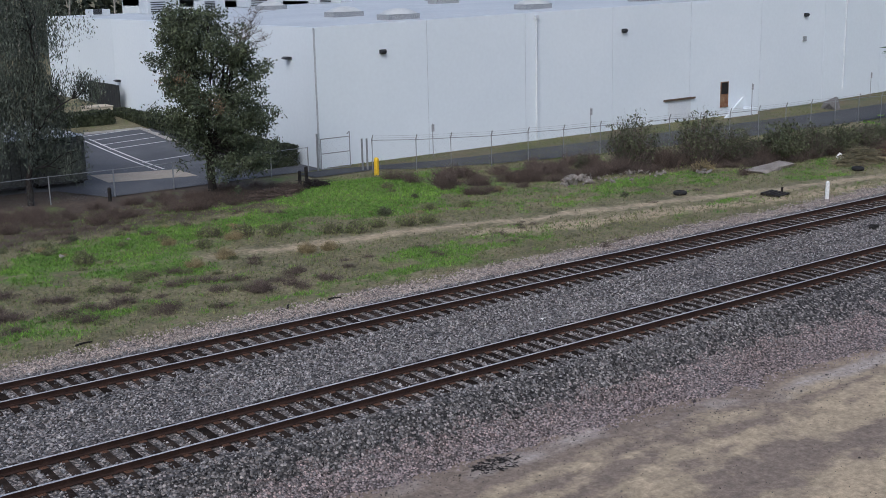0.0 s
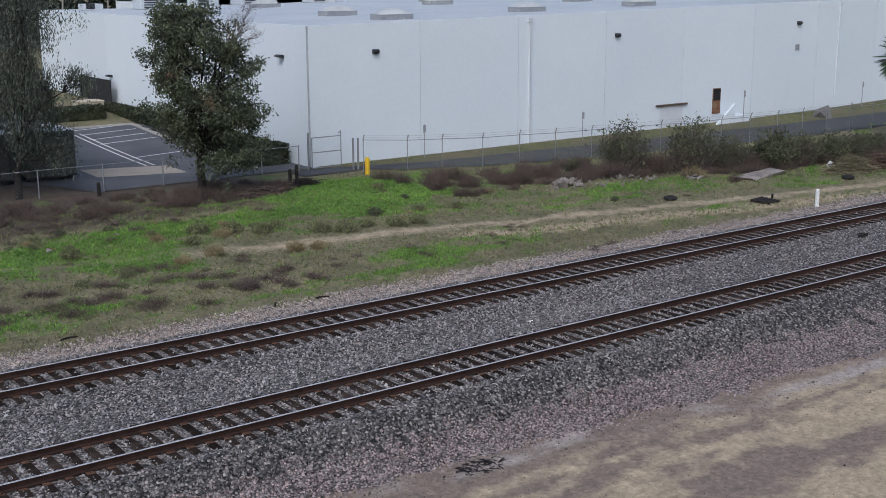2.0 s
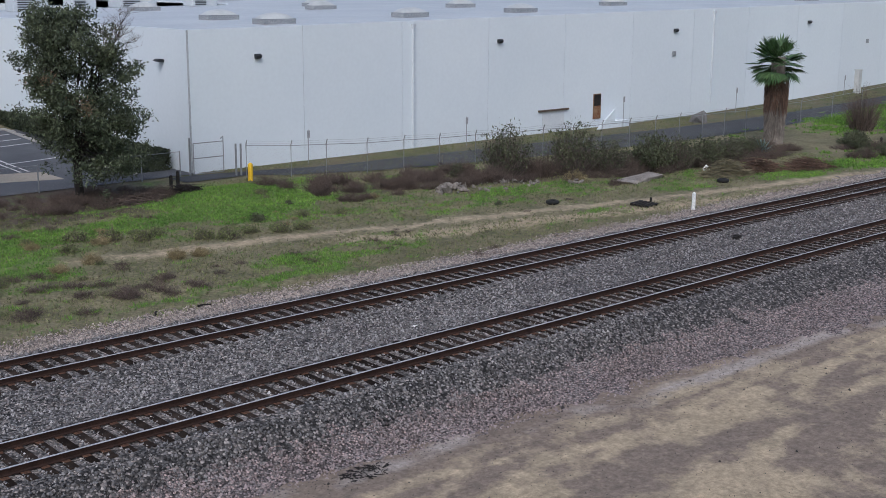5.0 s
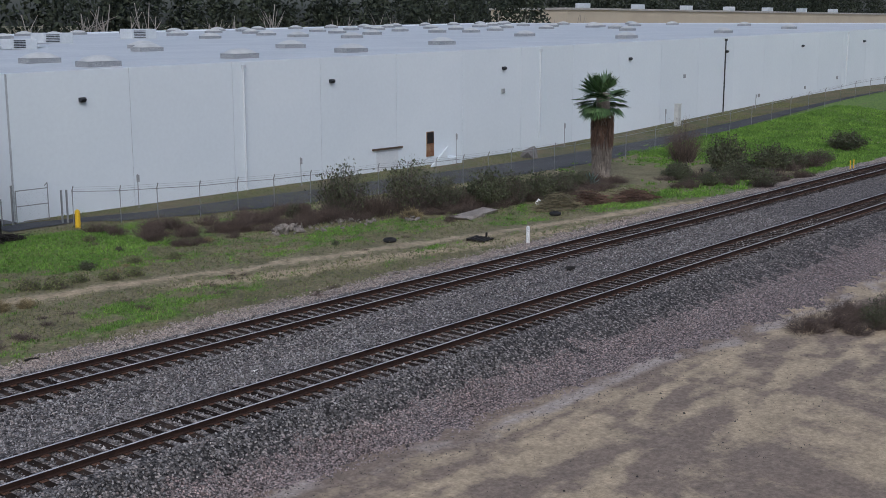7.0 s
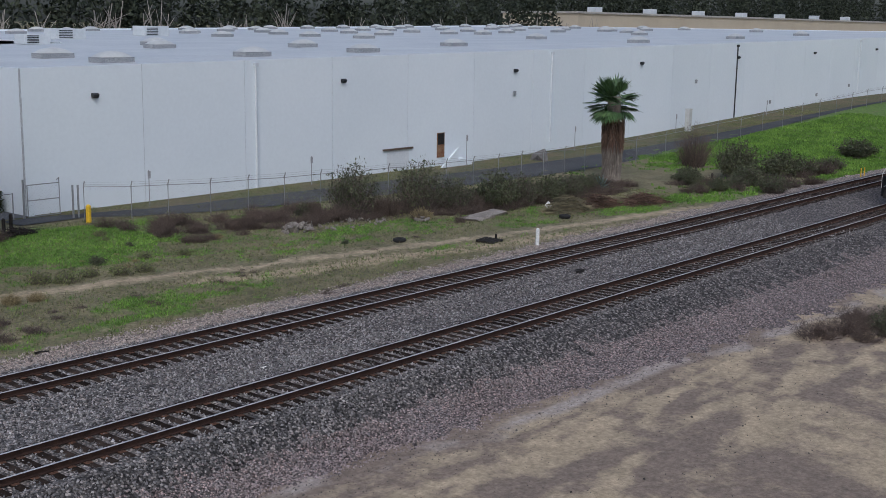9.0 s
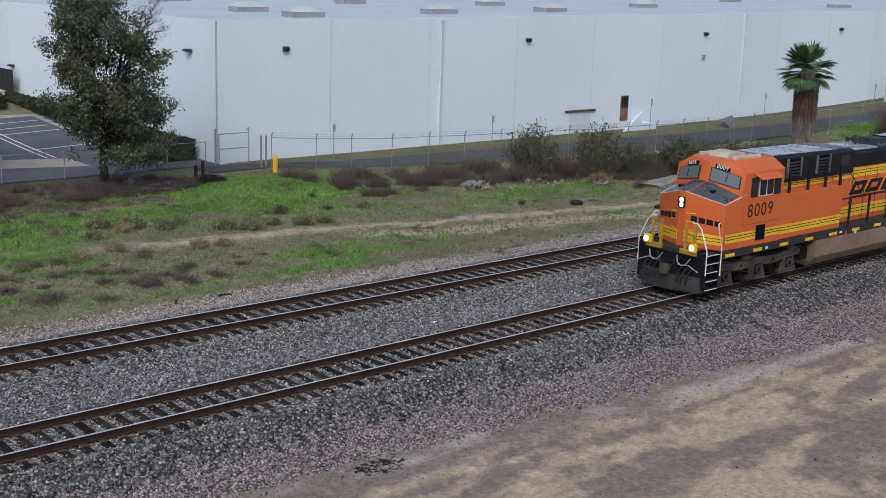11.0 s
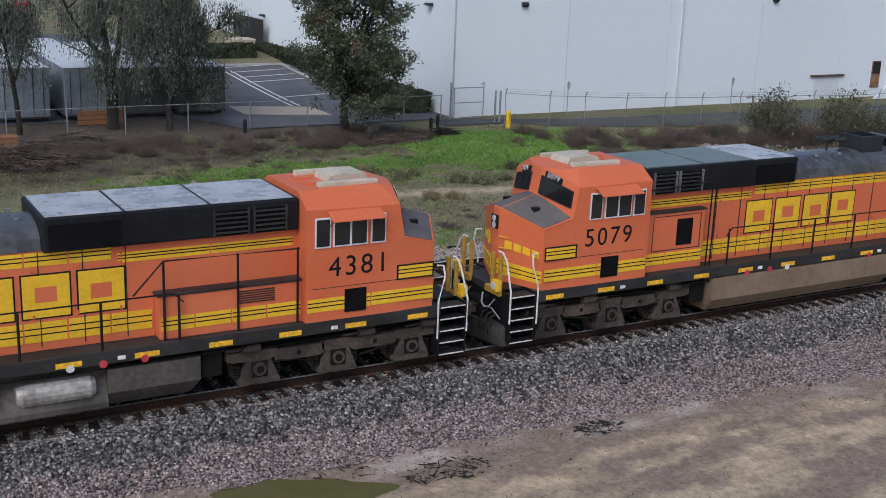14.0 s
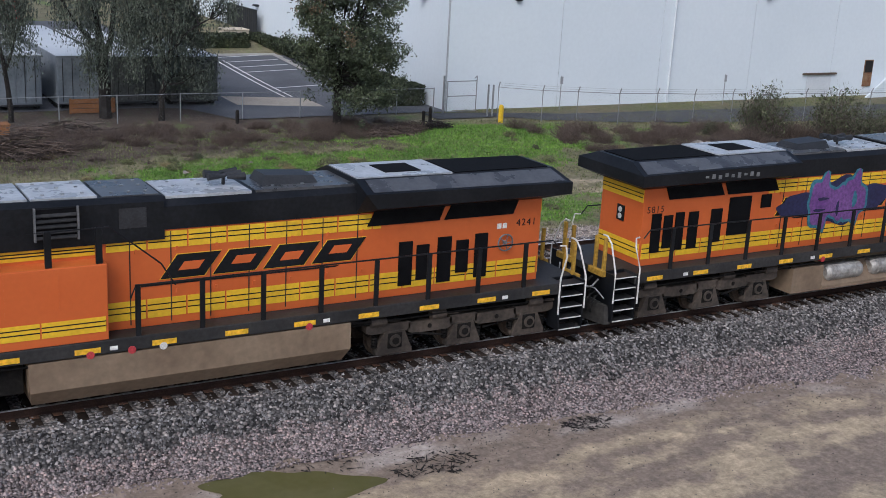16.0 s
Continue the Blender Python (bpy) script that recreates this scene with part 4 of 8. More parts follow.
        bm_hull(bm, [(WALL_X - d, y + a, z + c) for a in (-0.25, 0.25) for d, c in ((0.0, -0.1), (0.0, 0.1), (0.3, 0.12), (0.5, 0.02), (0.3, -0.06))])
        part("wall_lamp", bm, "dark_metal", w, "dark unlit wall pack lamp")
    # rainwater pipes
    for x in (46.35, 81.1, 117.3, 153.5, 189.5):
        dark = x == 117.3
        bm = bmesh.new()
        bm_tube(bm, [(x, WALL_Y - 0.08, -0.6 if x < 70 else 0.5), (x, WALL_Y - 0.08, eave(x) - 0.45)], 0.075, 8)
        bm_hull(bm, [(x + a, WALL_Y - d, eave(x) - c) for a in (-0.16, 0.16) for d in (0.0, 0.2) for c in (0.45, 0.2)])
        for z in (1.6, 4.0, 6.4):
            bm_box(bm, x - 0.1, x + 0.1, WALL_Y - 0.17, WALL_Y - 0.003, z, z + 0.05)
        part("rainwater_pipe", bm, "dark_metal" if dark else "pipe_pale", w, "dark rainwater pipe" if dark else "pale grey rainwater pipe")
    # canopy strip, boarded door and its stair
    bm = bmesh.new()
    bm_box(bm, 59.0, 62.4, WALL_Y - 0.16, WALL_Y - 0.003, 1.12, 1.26, 0.01)
    part("door_canopy", bm, "wood", w, "dark narrow canopy strip")
    bm = bmesh.new()
    bm_box(bm, 59.5, 62.0, WALL_Y - 0.02, WALL_Y - 0.003, -0.75, 1.12)
    part("roller_door", bm, "roller_white", w, "white roller door")
    bm = bmesh.new()
    bm_box(bm, 65.4, 66.3, WALL_Y - 0.06, WALL_Y - 0.003, 0.15, 2.15)
    d = part("door", bm, "rust", w, "rust-stained open doorway")
    bm = bmesh.new()
    bm_box(bm, 65.45, 66.25, WALL_Y - 0.075, WALL_Y - 0.06, 1.2, 2.1)
    part("door_opening", bm, "bark_dark", d)
    bm = bmesh.new()
    bm_hull(bm, [(x, y, z) for x, z in ((64.2, -0.9), (66.8, 0.95), (66.8, -0.9)) for y in (WALL_Y - 1.15, WALL_Y - 1.0)])
    part("stair_side", bm, "wall_white", w)
    bm = bmesh.new()
    bm_box(bm, 66.8, 68.6, WALL_Y - 1.15, WALL_Y - 0.003, -0.9, -0.02)
    part("landing", bm, "wall_white", w)
    for x, y, z in ((126.5, 36.3, 2.3), (140, 36.3, 2.7), (150.5, 36.3, 3.6), (75.6, 36.3, 5.0), (108, 36.3, 5.2)):
        bm = bmesh.new()
        bm_box(bm, x - 0.2, x + 0.2, y - 0.12, y - 0.003, z - 0.2, z + 0.2, 0.02)
        part("wall_box", bm, "curb_grey", w)
    # upright signs and cabinets standing off the wall base
    for x, y, h in ((36.7, 35.2, 2.2), (50.3, 35.0, 2.1), (67.4, 34.8, 2.6), (82.6, 34.5, 2.3), (101, 34.5, 2.0), (122, 34.5, 1.8)):
        z = ground_z(x, y)
        s = root("sign_post", pose(x, y, z), "thin grey steel post with a small dark plate", "sign post", "posts along the service road")
        bm = bmesh.new()
        bm_tube(bm, [(0, 0, -0.1), (0, 0, h)], 0.03, 6)
        part("post", bm, "curb_grey", s)
        bm = bmesh.new()
        bm_box(bm, -0.11, 0.11, -0.05, -0.03, h - 0.5, h - 0.05, 0.008)
        part("plate", bm, "curb_grey", s)
    bm = bmesh.new()
    bm_box(bm, -0.3, 0.3, -0.25, 0.25, 0, 2.3, 0.03)
    bm_box(bm, -0.34, 0.34, -0.29, 0.29, 2.3, 2.4, 0.02)
    thing("utility_cabinet", bm, "dome", pose(103, 34.2, ground_z(103, 34.2)), "tall pale utility cabinet beside the warehouse wall", "cabinet")


build_warehouse()

# ---------------------------------------------------------------- paving, fence, yard
FENCE = ([30.6, 33.0, 37, 42, 50, 60, 75, 100, 140, 200, 260], [33.9, 31.8, 30.2, 28.9, 27.6, 26.7, 26.2, 27.5, 29.5, 31, 32])


def fence_y(x):
    return float(np.interp(x, *FENCE))


def strip(name, xs, edge_a, edge_b, lift, material, n=4):
    """A sheet that follows the ground between two edges."""
    verts, faces = [], []
    for x in xs:
        for k in range(n + 1):
            y = edge_a(x) + (edge_b(x) - edge_a(x)) * k / n
            verts.append((x, y, float(ground_height(x, y)) + lift))
    for i in range(len(xs) - 1):
        for k in range(n):
            a = i * (n + 1) + k
            faces.append((a, a + n + 1, a + n + 2, a + 1))
    return raw(name, verts, faces, material)


def verge_y(x):
    """The line where the road meets the grass bank under the wall."""
    return WALL_Y - float(np.interp(x, [29, 31, 37, 60, 85, 120], [0.6, 1.1, 2.6, 3.6, 5.0, 5.4])) - 0.25 * wobble(x, 0, 0.6, 31.0)


def build_paving():
    ob = strip("service_road", spaced([(27.0, 40, 0.6), (40, 260, 3.0)]), lambda x: (fence_y(x) if x > 31 else 33.2) + 0.45, verge_y, 0.05, "asphalt")
    tagged(ob, "worn grey asphalt service road beside the warehouse", "road", kind="structure")
    ob = strip("car_park", spaced([(-40, 29, 1.5)]), lambda x: 40.6 - 4.5 * float(smooth_step(13.5, 15.5, x)), lambda x: 57.4 if x > 18 else 74, 0.05, "asphalt_dark", 26)
    tagged(ob, "dark asphalt car park with white bay lines", "car park", kind="structure")
    ob = strip("concrete_apron", spaced([(17.2, 22.2, 1.0)]), lambda x: 40.4 - 0.28 * (x - 17.8), lambda x: 43.4 - 0.27 * (x - 17.7), 0.065, "apron", 4)
    tagged(ob, "pale concrete apron slab", "apron", kind="structure")
    ob = strip("wall_verge", spaced([(29.4, 60, 0.6), (60, 230, 4.0)]), verge_y, lambda x: WALL_Y - 0.01, 0.06, "verge_soil", 6)
    tagged(ob, "rough grass verge along the wall foot", "verge", kind="structure")
    for y in (45.6, 51.1, 52.9, 54.8, 56.6):
        o = strip("bay_line", spaced([(21.4, 25.8, 1.1)]), lambda x, y=y: y + 0.19 * (x - 21.4), lambda x, y=y: y + 0.19 * (x - 21.4) + 0.16, 0.07, "white_line", 1)
        tagged(o, "worn white parking bay line", "road marking", "parking bay lines", "structure")
    for dx in (0.0, 0.5):
        o = strip("bay_line", spaced([(21.0 + dx, 21.15 + dx, 0.15)]), lambda x: 42.7, lambda x: 55.5, 0.072, "white_line", 14)
        tagged(o, "worn white parking edge line", "road marking", "parking bay lines", "structure")
    bm = bmesh.new()
    for x0, x1, y0, y1 in ((20.0, 26.3, 57.4, 57.65), (26.1, 26.35, 38.2, 57.6)):
        for k in range(12):
            a, b = y0 + (y1 - y0) * k / 12, y0 + (y1 - y0) * (k + 1) / 12
            if y1 - y0 < 1 and k:
                continue
            a, b = (y0, y1) if y1 - y0 < 1 else (a, b)
            z = float(ground_height((x0 + x1) / 2, (a + b) / 2))
            bm_box(bm, x0, x1, a, b, z - 0.15, z + 0.17)
    thing("kerb", bm, "concrete", pose(0, 0, 0), "pale concrete kerb round the car park", "kerb", kind="structure")


build_paving()


def fence_run(pts, h, label, arm=True):
    f = root("chain_link_fence", pose(0, 0, 0), label, "fence", "chain link fences")
    bm = bmesh.new()
    bm_tube(bm, [(0, 0, -0.2), (0, 0, h)] + ([(0, -0.12, h + 0.28)] if arm else []), 0.036, 6)
    post = mesh_of("post", bm, "galv")
    for x, y in pts:
        o = new("post", post)
        o.parent, o.location = f, (x, y, ground_z(x, y))
    for (xa, ya), (xb, yb) in zip(pts, pts[1:]):
        za, zb = ground_z(xa, ya), ground_z(xb, yb)
        bm = bmesh.new()
        bm_tube(bm, [(xa, ya, za + h - 0.04), (xb, yb, zb + h - 0.04)], 0.022, 5)
        part("top_rail", bm, "galv", f)
        bm = bmesh.new()
        L, hh = xb - xa, h - 0.1
        at = lambda s, v: (xa + (xb - xa) * s / L, ya + (yb - ya) * s / L, za + (zb - za) * s / L + 0.05 + v)
        s = -hh
        while s < L and xa < 90:
            for flip in (False, True):
                s0, s1 = max(s, 0), min(s + hh, L)
                v0, v1 = s0 - s, s1 - s
                bm_tube(bm, [at(s0, hh - v0 if flip else v0), at(s1, hh - v1 if flip else v1)], 0.0017, 3, cap=False)
            s += 0.22
        if xa < 90:
            tagged(part("wire_mesh", bm, "galv", f), kind="stuff")
        else:
            bm.free()
        if arm:
            bm = bmesh.new()
            for k in range(2):
                bm_tube(bm, [(xa, ya - 0.05 - 0.06 * k, za + h + 0.1 + 0.13 * k), (xb, yb - 0.05 - 0.06 * k, zb + h + 0.1 + 0.13 * k)], 0.006, 3, cap=False)
            part("barbed_wire", bm, "galv", f)
    return f


xs = [31.0, 33.0, 35.0, 37.4, 39.8, 42.2]
while xs[-1] < 215:
    xs.append(xs[-1] + (2.7 if xs[-1] < 80 else 5.4))
fence_run([(x, fence_y(x)) for x in xs], 1.9, "grey chain link fence with angled barbed wire arms")
fence_run([(x, 36.3 - 0.4 * float(smooth_step(10, 27, x))) for x in (-12, -9, -6, -3, 0, 3.0, 6.0, 9.0, 12.4, 15.9, 19.3, 22.6, 25.4, 27.9)], 1.55, "low grey chain link fence in front of the car park", False)


def build_gate():
    g = root("swing_gate", pose(28.4, 35.6, ground_z(28.4, 35.6)), "grey chain link swing gate standing open", "gate")
    for x, y, h in ((0.0, 0.0, 2.3), (2.45, -1.7, 1.95), (2.2, -1.55, 1.95)):
        bm = bmesh.new()
        bm_tube(bm, [(x, y, -0.2), (x, y, h)], 0.06, 8)
        part("post", bm, "galv", g)
    bm = bmesh.new()
    for a, b in (((0.25, 0, 0.12), (0.25, 0, 1.95)), ((2.3, 0, 0.12), (2.3, 0, 2.25)), ((0.25, 0, 0.12), (2.3, 0, 0.12)), ((0.25, 0, 1.95), (2.3, 0, 1.95)), ((0.25, 0, 1.05), (2.3, 0, 1.05)), ((2.3, 0, 2.25), (2.12, 0, 2.1))):
        bm_tube(bm, [a, b], 0.03, 6)
    part("gate_frame", bm, "galv", g)
    bm = bmesh.new()
    s = 0.25 - 1.83
    while s < 2.3:
        for flip in (False, True):
            s0, s1 = max(s, 0.25), min(s + 1.83, 2.3)
            v0, v1 = s0 - s, s1 - s
            bm_tube(bm, [(s0, 0, 0.12 + (1.83 - v0 if flip else v0)), (s1, 0, 0.12 + (1.83 - v1 if flip else v1))], 0.0018, 3, cap=False)
        s += 0.22
    tagged(part("wire_mesh", bm, "galv", g), kind="stuff")


build_gate()


# ---------------------------------------------------------------- locomotives
TRAIN, WHEELS = [], []
LENGTH = 19.75


def slanted(bm, x0, x1, z0, z1, y, lean, thick=0.012):
    """A leaning block on a side wall at y; it stands proud to the outside."""
    s = 1 if y > 0 else -1
    pts = [(x0, z0), (x1, z0), (x1 + lean, z1), (x0 + lean, z1)]
    a = [bm.verts.new((x, y, z)) for x, z in pts]
    b = [bm.verts.new((x, y + s * thick, z)) for x, z in pts]
    bm.faces.new(a)
    bm.faces.new(b[::-1])
    for i in range(4):
        bm.faces.new((a[i], a[(i + 1) % 4], b[(i + 1) % 4], b[i]))


def build_truck(loco, x, turned, flip):
    """A six-wheel truck: side castings, journal boxes, springs, brake gear and three wheelsets."""
    t = root("truck", pose(x, 0, 0), "", "")
    t.parent = loco
    tagged(t, "dusty cast steel three-axle truck")
    for s in (-1, 1):
        y = s * 1.12
        bm = bmesh.new()
        for x0, x1, lo, hi in ((-2.78, -1.55, 0.80, 1.04), (-1.6, -0.35, 0.70, 1.0), (-0.4, 0.4, 0.78, 1.04), (0.35, 1.6, 0.70, 1.0), (1.55, 2.78, 0.80, 1.04)):
            bm_hull(bm, [(x, y + s * d, z) for x, z in ((x0, lo + 0.05), (x0 + 0.15, lo), (x1 - 0.15, lo), (x1, lo + 0.05), (x1, hi), (x0, hi)) for d in (-0.1, 0.16)])
        for a in (-1.0, 1.0):
            bm_box(bm, a - 0.06, a + 0.06, y + s * 0.16 - 0.012, y + s * 0.16 + 0.012, 0.80, 0.90)
        part("side_frame", bm, "truck", t)
        for a in (-1.0, 1.0):
            part("frame_hole", bm_disc(bmesh.new(), (a, 0.85), 0.06, y + s * 0.165, y + s * 0.18, 10), "truck_dark", t)
        for a in (-2.0, 0.0, 2.0):
            bm = bmesh.new()
            bm_hull(bm, [(a + u, y + s * d, z) for u, z in ((-0.50, 0.24), (-0.50, 0.32), (-0.27, 0.84), (0.27, 0.84), (0.50, 0.32), (0.50, 0.24)) for d in (0.0, 0.2)])
            box = part("journal_box", bm, "truck", t)
            part("journal_plate", bm_box(bmesh.new(), a - 0.2, a + 0.2, *sorted((y + s * 0.19, y + s * 0.225)), 0.40, 0.80, 0.02), "truck_dark", box)
            bm = bmesh.new()
            bm_disc(bm, (a, 0.60), 0.16, y + s * 0.2, y + s * 0.26, 16)
            part("bearing_cap", bm, "truck", box)
            bm = bmesh.new()
            bm_disc(bm, (a, 0.60), 0.095, y + s * 0.25, y + s * 0.275, 12)
            part("end_cap", bm, "truck_dark", box)
            for u in (-0.5, 0.5):
                bm = bmesh.new()
                for k in range(4):
                    bm_tube(bm, [(a + u, y + s * 0.05, 0.42 + 0.075 * k), (a + u, y + s * 0.05, 0.47 + 0.075 * k)], 0.085, 8)
                part("spring", bm, "truck_dark", t)
        for a in (-2.45, -0.75, 2.2):
            bm = bmesh.new()
            bm_tube(bm, [(a - 0.22, y + s * 0.14, 1.12), (a + 0.2, y + s * 0.14, 1.12)], 0.12, 12)
            bm_tube(bm, [(a + 0.2, y + s * 0.14, 1.12), (a + 0.6, y + s * 0.14, 1.10)], 0.04, 6)
            part("brake_cylinder", bm, "truck", t)
        bm = bmesh.new()
        bm_tube(bm, [(-2.6, y + s * 0.12, 1.08), (-0.8, y + s * 0.14, 1.14), (0.9, y + s * 0.14, 1.10), (2.5, y + s * 0.12, 1.06)], 0.025, 5)
        bm_tube(bm, [(-2.3, y + s * 0.14, 0.62), (-1.4, y + s * 0.16, 0.70), (-0.6, y + s * 0.16, 0.56)], 0.03, 5)
        bm_tube(bm, [(0.6, y + s * 0.16, 0.60), (1.5, y + s * 0.16, 0.72), (2.3, y + s * 0.14, 0.60)], 0.03, 5)
        part("brake_rigging", bm, "truck_dark", t)
    bm = bmesh.new()
    bm_box(bm, -2.6, 2.6, -0.95, 0.95, 0.62, 1.1, 0.05)
    part("bolster", bm, "truck_dark", t)
    for a in (-2.0, 0.0, 2.0):
        bm = bmesh.new()
        for s in (-1, 1):
            bm_disc(bm, (0, 0), 0.533, s * 0.69, s * 0.815, 28)
            bm_disc(bm, (0, 0), 0.565, s * 0.665, s * 0.69, 28)
            for k in range(3):
                c = (0.3 * math.cos(k * 2.094), 0.3 * math.sin(k * 2.094))
                bm_disc(bm, c, 0.05, s * 0.81, s * 0.825, 8)
        bm_disc(bm, (0, 0), 0.09, -1.1, 1.1, 10)
        w = part("wheelset", bm, "wheel", t)
        w.matrix_parent_inverse = Matrix.Translation((a, 0, 0))
        w.location = (0, 0, 0.533)
        WHEELS.append((w, turned))


def end_gear(loco, x, s, lit):
    """Platform end, pilot, coupler, hoses, ladders and grab irons; s is -1 at the cab end."""
    X = lambda a: x + s * a
    bm = bmesh.new()
    bm_box(bm, min(X(0), X(0.78)), max(X(0), X(0.78)), -0.95, 0.95, 1.42, 1.62, 0.02)
    part("end_platform", bm, "sill", loco)
    for y0, y1 in ((-1.12, -0.42), (0.42, 1.12)):
        part("platform_edge", bm_box(bmesh.new(), min(X(0.78), X(0.90)), max(X(0.78), X(0.90)), y0, y1, 1.48, 1.66, 0.02), "yellow_dirty", loco, "yellow edge of the end platform")
    bm = bmesh.new()
    bm_hull(bm, both([(X(0.78), 1.3, 0.72), (X(0.84), 1.25, 0.7), (X(0.88), 1.35, 0.18), (X(1.12), 0.2, 0.15), (X(1.02), 0.2, 0.66), (X(0.72), 1.42, 0.2)]))
    part("pilot_plow", bm, "plow", loco, "dusty black snow plow pilot")
    bm = bmesh.new()
    bm_box(bm, min(X(0.5), X(0.74)), max(X(0.5), X(0.74)), -1.0, 1.0, 0.7, 1.60, 0.02)
    part("end_plate", bm, "loco_black", loco)
    bm = bmesh.new()
    bm_box(bm, min(X(0.8), X(1.18)), max(X(0.8), X(1.18)), -0.14, 0.14, 0.76, 1.02, 0.04)
    bm_hull(bm, [(X(1.14), -0.2, 0.72), (X(1.28), -0.16, 0.72), (X(1.3), 0.1, 0.72), (X(1.14), 0.2, 0.72), (X(1.14), -0.2, 1.02), (X(1.28), -0.16, 1.02), (X(1.3), 0.1, 1.02), (X(1.14), 0.2, 1.02)])
    part("coupler", bm, "truck", loco)
    for k, y in enumerate((-1.0, -0.78, -0.55, 0.55, 0.78, 1.0)):
        bm = bmesh.new()
        bm_tube(bm, [(X(0.83), y, 0.98), (X(1.0), y, 0.92), (X(1.08), y * 0.93, 0.62), (X(1.0), y * 0.85, 0.42)], 0.03, 6)
        part("air_hose", bm, "rubber", loco)
    bm = bmesh.new()
    bm_tube(bm, [(X(0.84), -0.5, 1.35), (X(1.02), -0.2, 1.0), (X(1.02), 0.3, 1.02), (X(0.84), 0.6, 1.38)], 0.035, 6)
    part("jumper_cable", bm, "rubber", loco)
    for y in (-0.62, 0.62):
        bm = bmesh.new()
        bm_tube(bm, [(X(0.88), y - 0.3, 1.36), (X(0.98), y - 0.18, 1.14), (X(1.0), y, 1.08), (X(0.98), y + 0.18, 1.16), (X(0.88), y + 0.3, 1.38)], 0.026, 6)
        part("end_hose", bm, "curb_grey", loco, "pale grey looped hose")
    for y in (-0.35, 0.35):
        part("uncoupling_lever", bm_tube(bmesh.new(), [(X(0.9), y, 1.05), (X(0.95), y * 2.6, 1.12), (X(0.95), y * 3.8, 0.95)], 0.02, 5), "curb_grey", loco)
    part("draft_gear", bm_box(bmesh.new(), min(X(0.7), X(0.95)), max(X(0.7), X(0.95)), -0.4, 0.4, 0.62, 1.2, 0.05), "truck_dark", loco)
    for sy in (-1, 1):
        bm = bmesh.new()
        for a in (-0.02, 0.74):
            bm_box(bm, min(X(a), X(a + 0.03)), max(X(a), X(a + 0.03)), min(sy * 0.98, sy * 1.52), max(sy * 0.98, sy * 1.52), 0.28, 1.62)
        bm_box(bm, min(X(0), X(0.75)), max(X(0), X(0.75)), min(sy * 0.98, sy * 1.0), max(sy * 0.98, sy * 1.0), 0.3, 1.62)
        st = part("stairwell", bm, "loco_black", loco)
        for k in range(5):
            z = 0.28 + 0.31 * k
            bm = bmesh.new()
            bm_box(bm, min(X(0.0), X(0.75)), max(X(0.0), X(0.75)), min(sy * (1.15 - 0.02 * k), sy * 1.5), max(sy * (1.15 - 0.02 * k), sy * 1.5), z, z + 0.03)
            part("tread", bm, "sill", st)
            bm = bmesh.new()
            bm_box(bm, min(X(0.02), X(0.73)), max(X(0.02), X(0.73)), min(sy * 1.5, sy * 1.515), max(sy * 1.5, sy * 1.515), z + 0.004, z + 0.034)
            part("tread_edge", bm, "grab", st)
        bm = bmesh.new()
        bm_tube(bm, [(X(-0.06), sy * 1.53, 0.75), (X(-0.06), sy * 1.53, 1.75), (X(0.12), sy * 1.50, 2.35), (X(0.10), sy * 1.44, 2.62), (X(-0.06), sy * 1.38, 2.62)], 0.026, 6)
        part("grab_iron", bm, "grab", loco, "white grab iron")
        bm = bmesh.new()
        bm_tube(bm, [(X(0.78), sy * 1.53, 0.85), (X(0.78), sy * 1.53, 1.7), (X(0.74), sy * 1.2, 2.45), (X(0.74), sy * 1.0, 2.62), (X(0.74), sy * 0.8, 2.62)], 0.026, 6)
        part("grab_iron", bm, "grab", loco, "white grab iron")
        for y in (0.55, 0.95):
            bm = bmesh.new()
            bm_box(bm, min(X(0.70), X(0.80)), max(X(0.70), X(0.80)), sy * y - 0.045, sy * y + 0.045, 1.62, 2.55, 0.015)
            part("gate_post", bm, "yellow_dirty", loco, "yellow end platform post")
        if s < 0:
            bm = bmesh.new()
            bm_box(bm, min(X(0.82), X(1.0)), max(X(0.82), X(1.0)), sy * 1.02 - 0.14, sy * 1.02 + 0.14, 1.62, 1.92, 0.03)
            d = part("ditch_light", bm, "yellow", loco)
            bm = bmesh.new()
            bm_tube(bm, [(X(1.0), sy * 1.02, 1.78), (X(1.03), sy * 1.02, 1.78)], 0.1, 14)
            part("lamp", bm, "lamp_on" if lit else "dome", d)


def side_bands(loco, x0, x1, y, z0, z1, material, step=1.25):
    """A yellow band of separate door strips with two thin dark lines."""
    for sy in (-1, 1):
        x = x0
        while x < x1 - 0.05:
            e = min(x + step, x1)
            bm = bmesh.new()
            a, b = sorted((sy * y, sy * (y + 0.012)))
            bm_box(bm, x + 0.02, e - 0.02, a, b, z0, z1)
            band = part("stripe", bm, material, loco)
            bm = bmesh.new()
            h = z1 - z0
            a, b = sorted((sy * (y + 0.012), sy * (y + 0.016)))
            for k in (0.36, 0.66):
                bm_box(bm, x + 0.02, e - 0.02, a, b, z0 + h * k, z0 + h * k + 0.026)
            part("stripe_line", bm, "loco_black", band)
            x = e


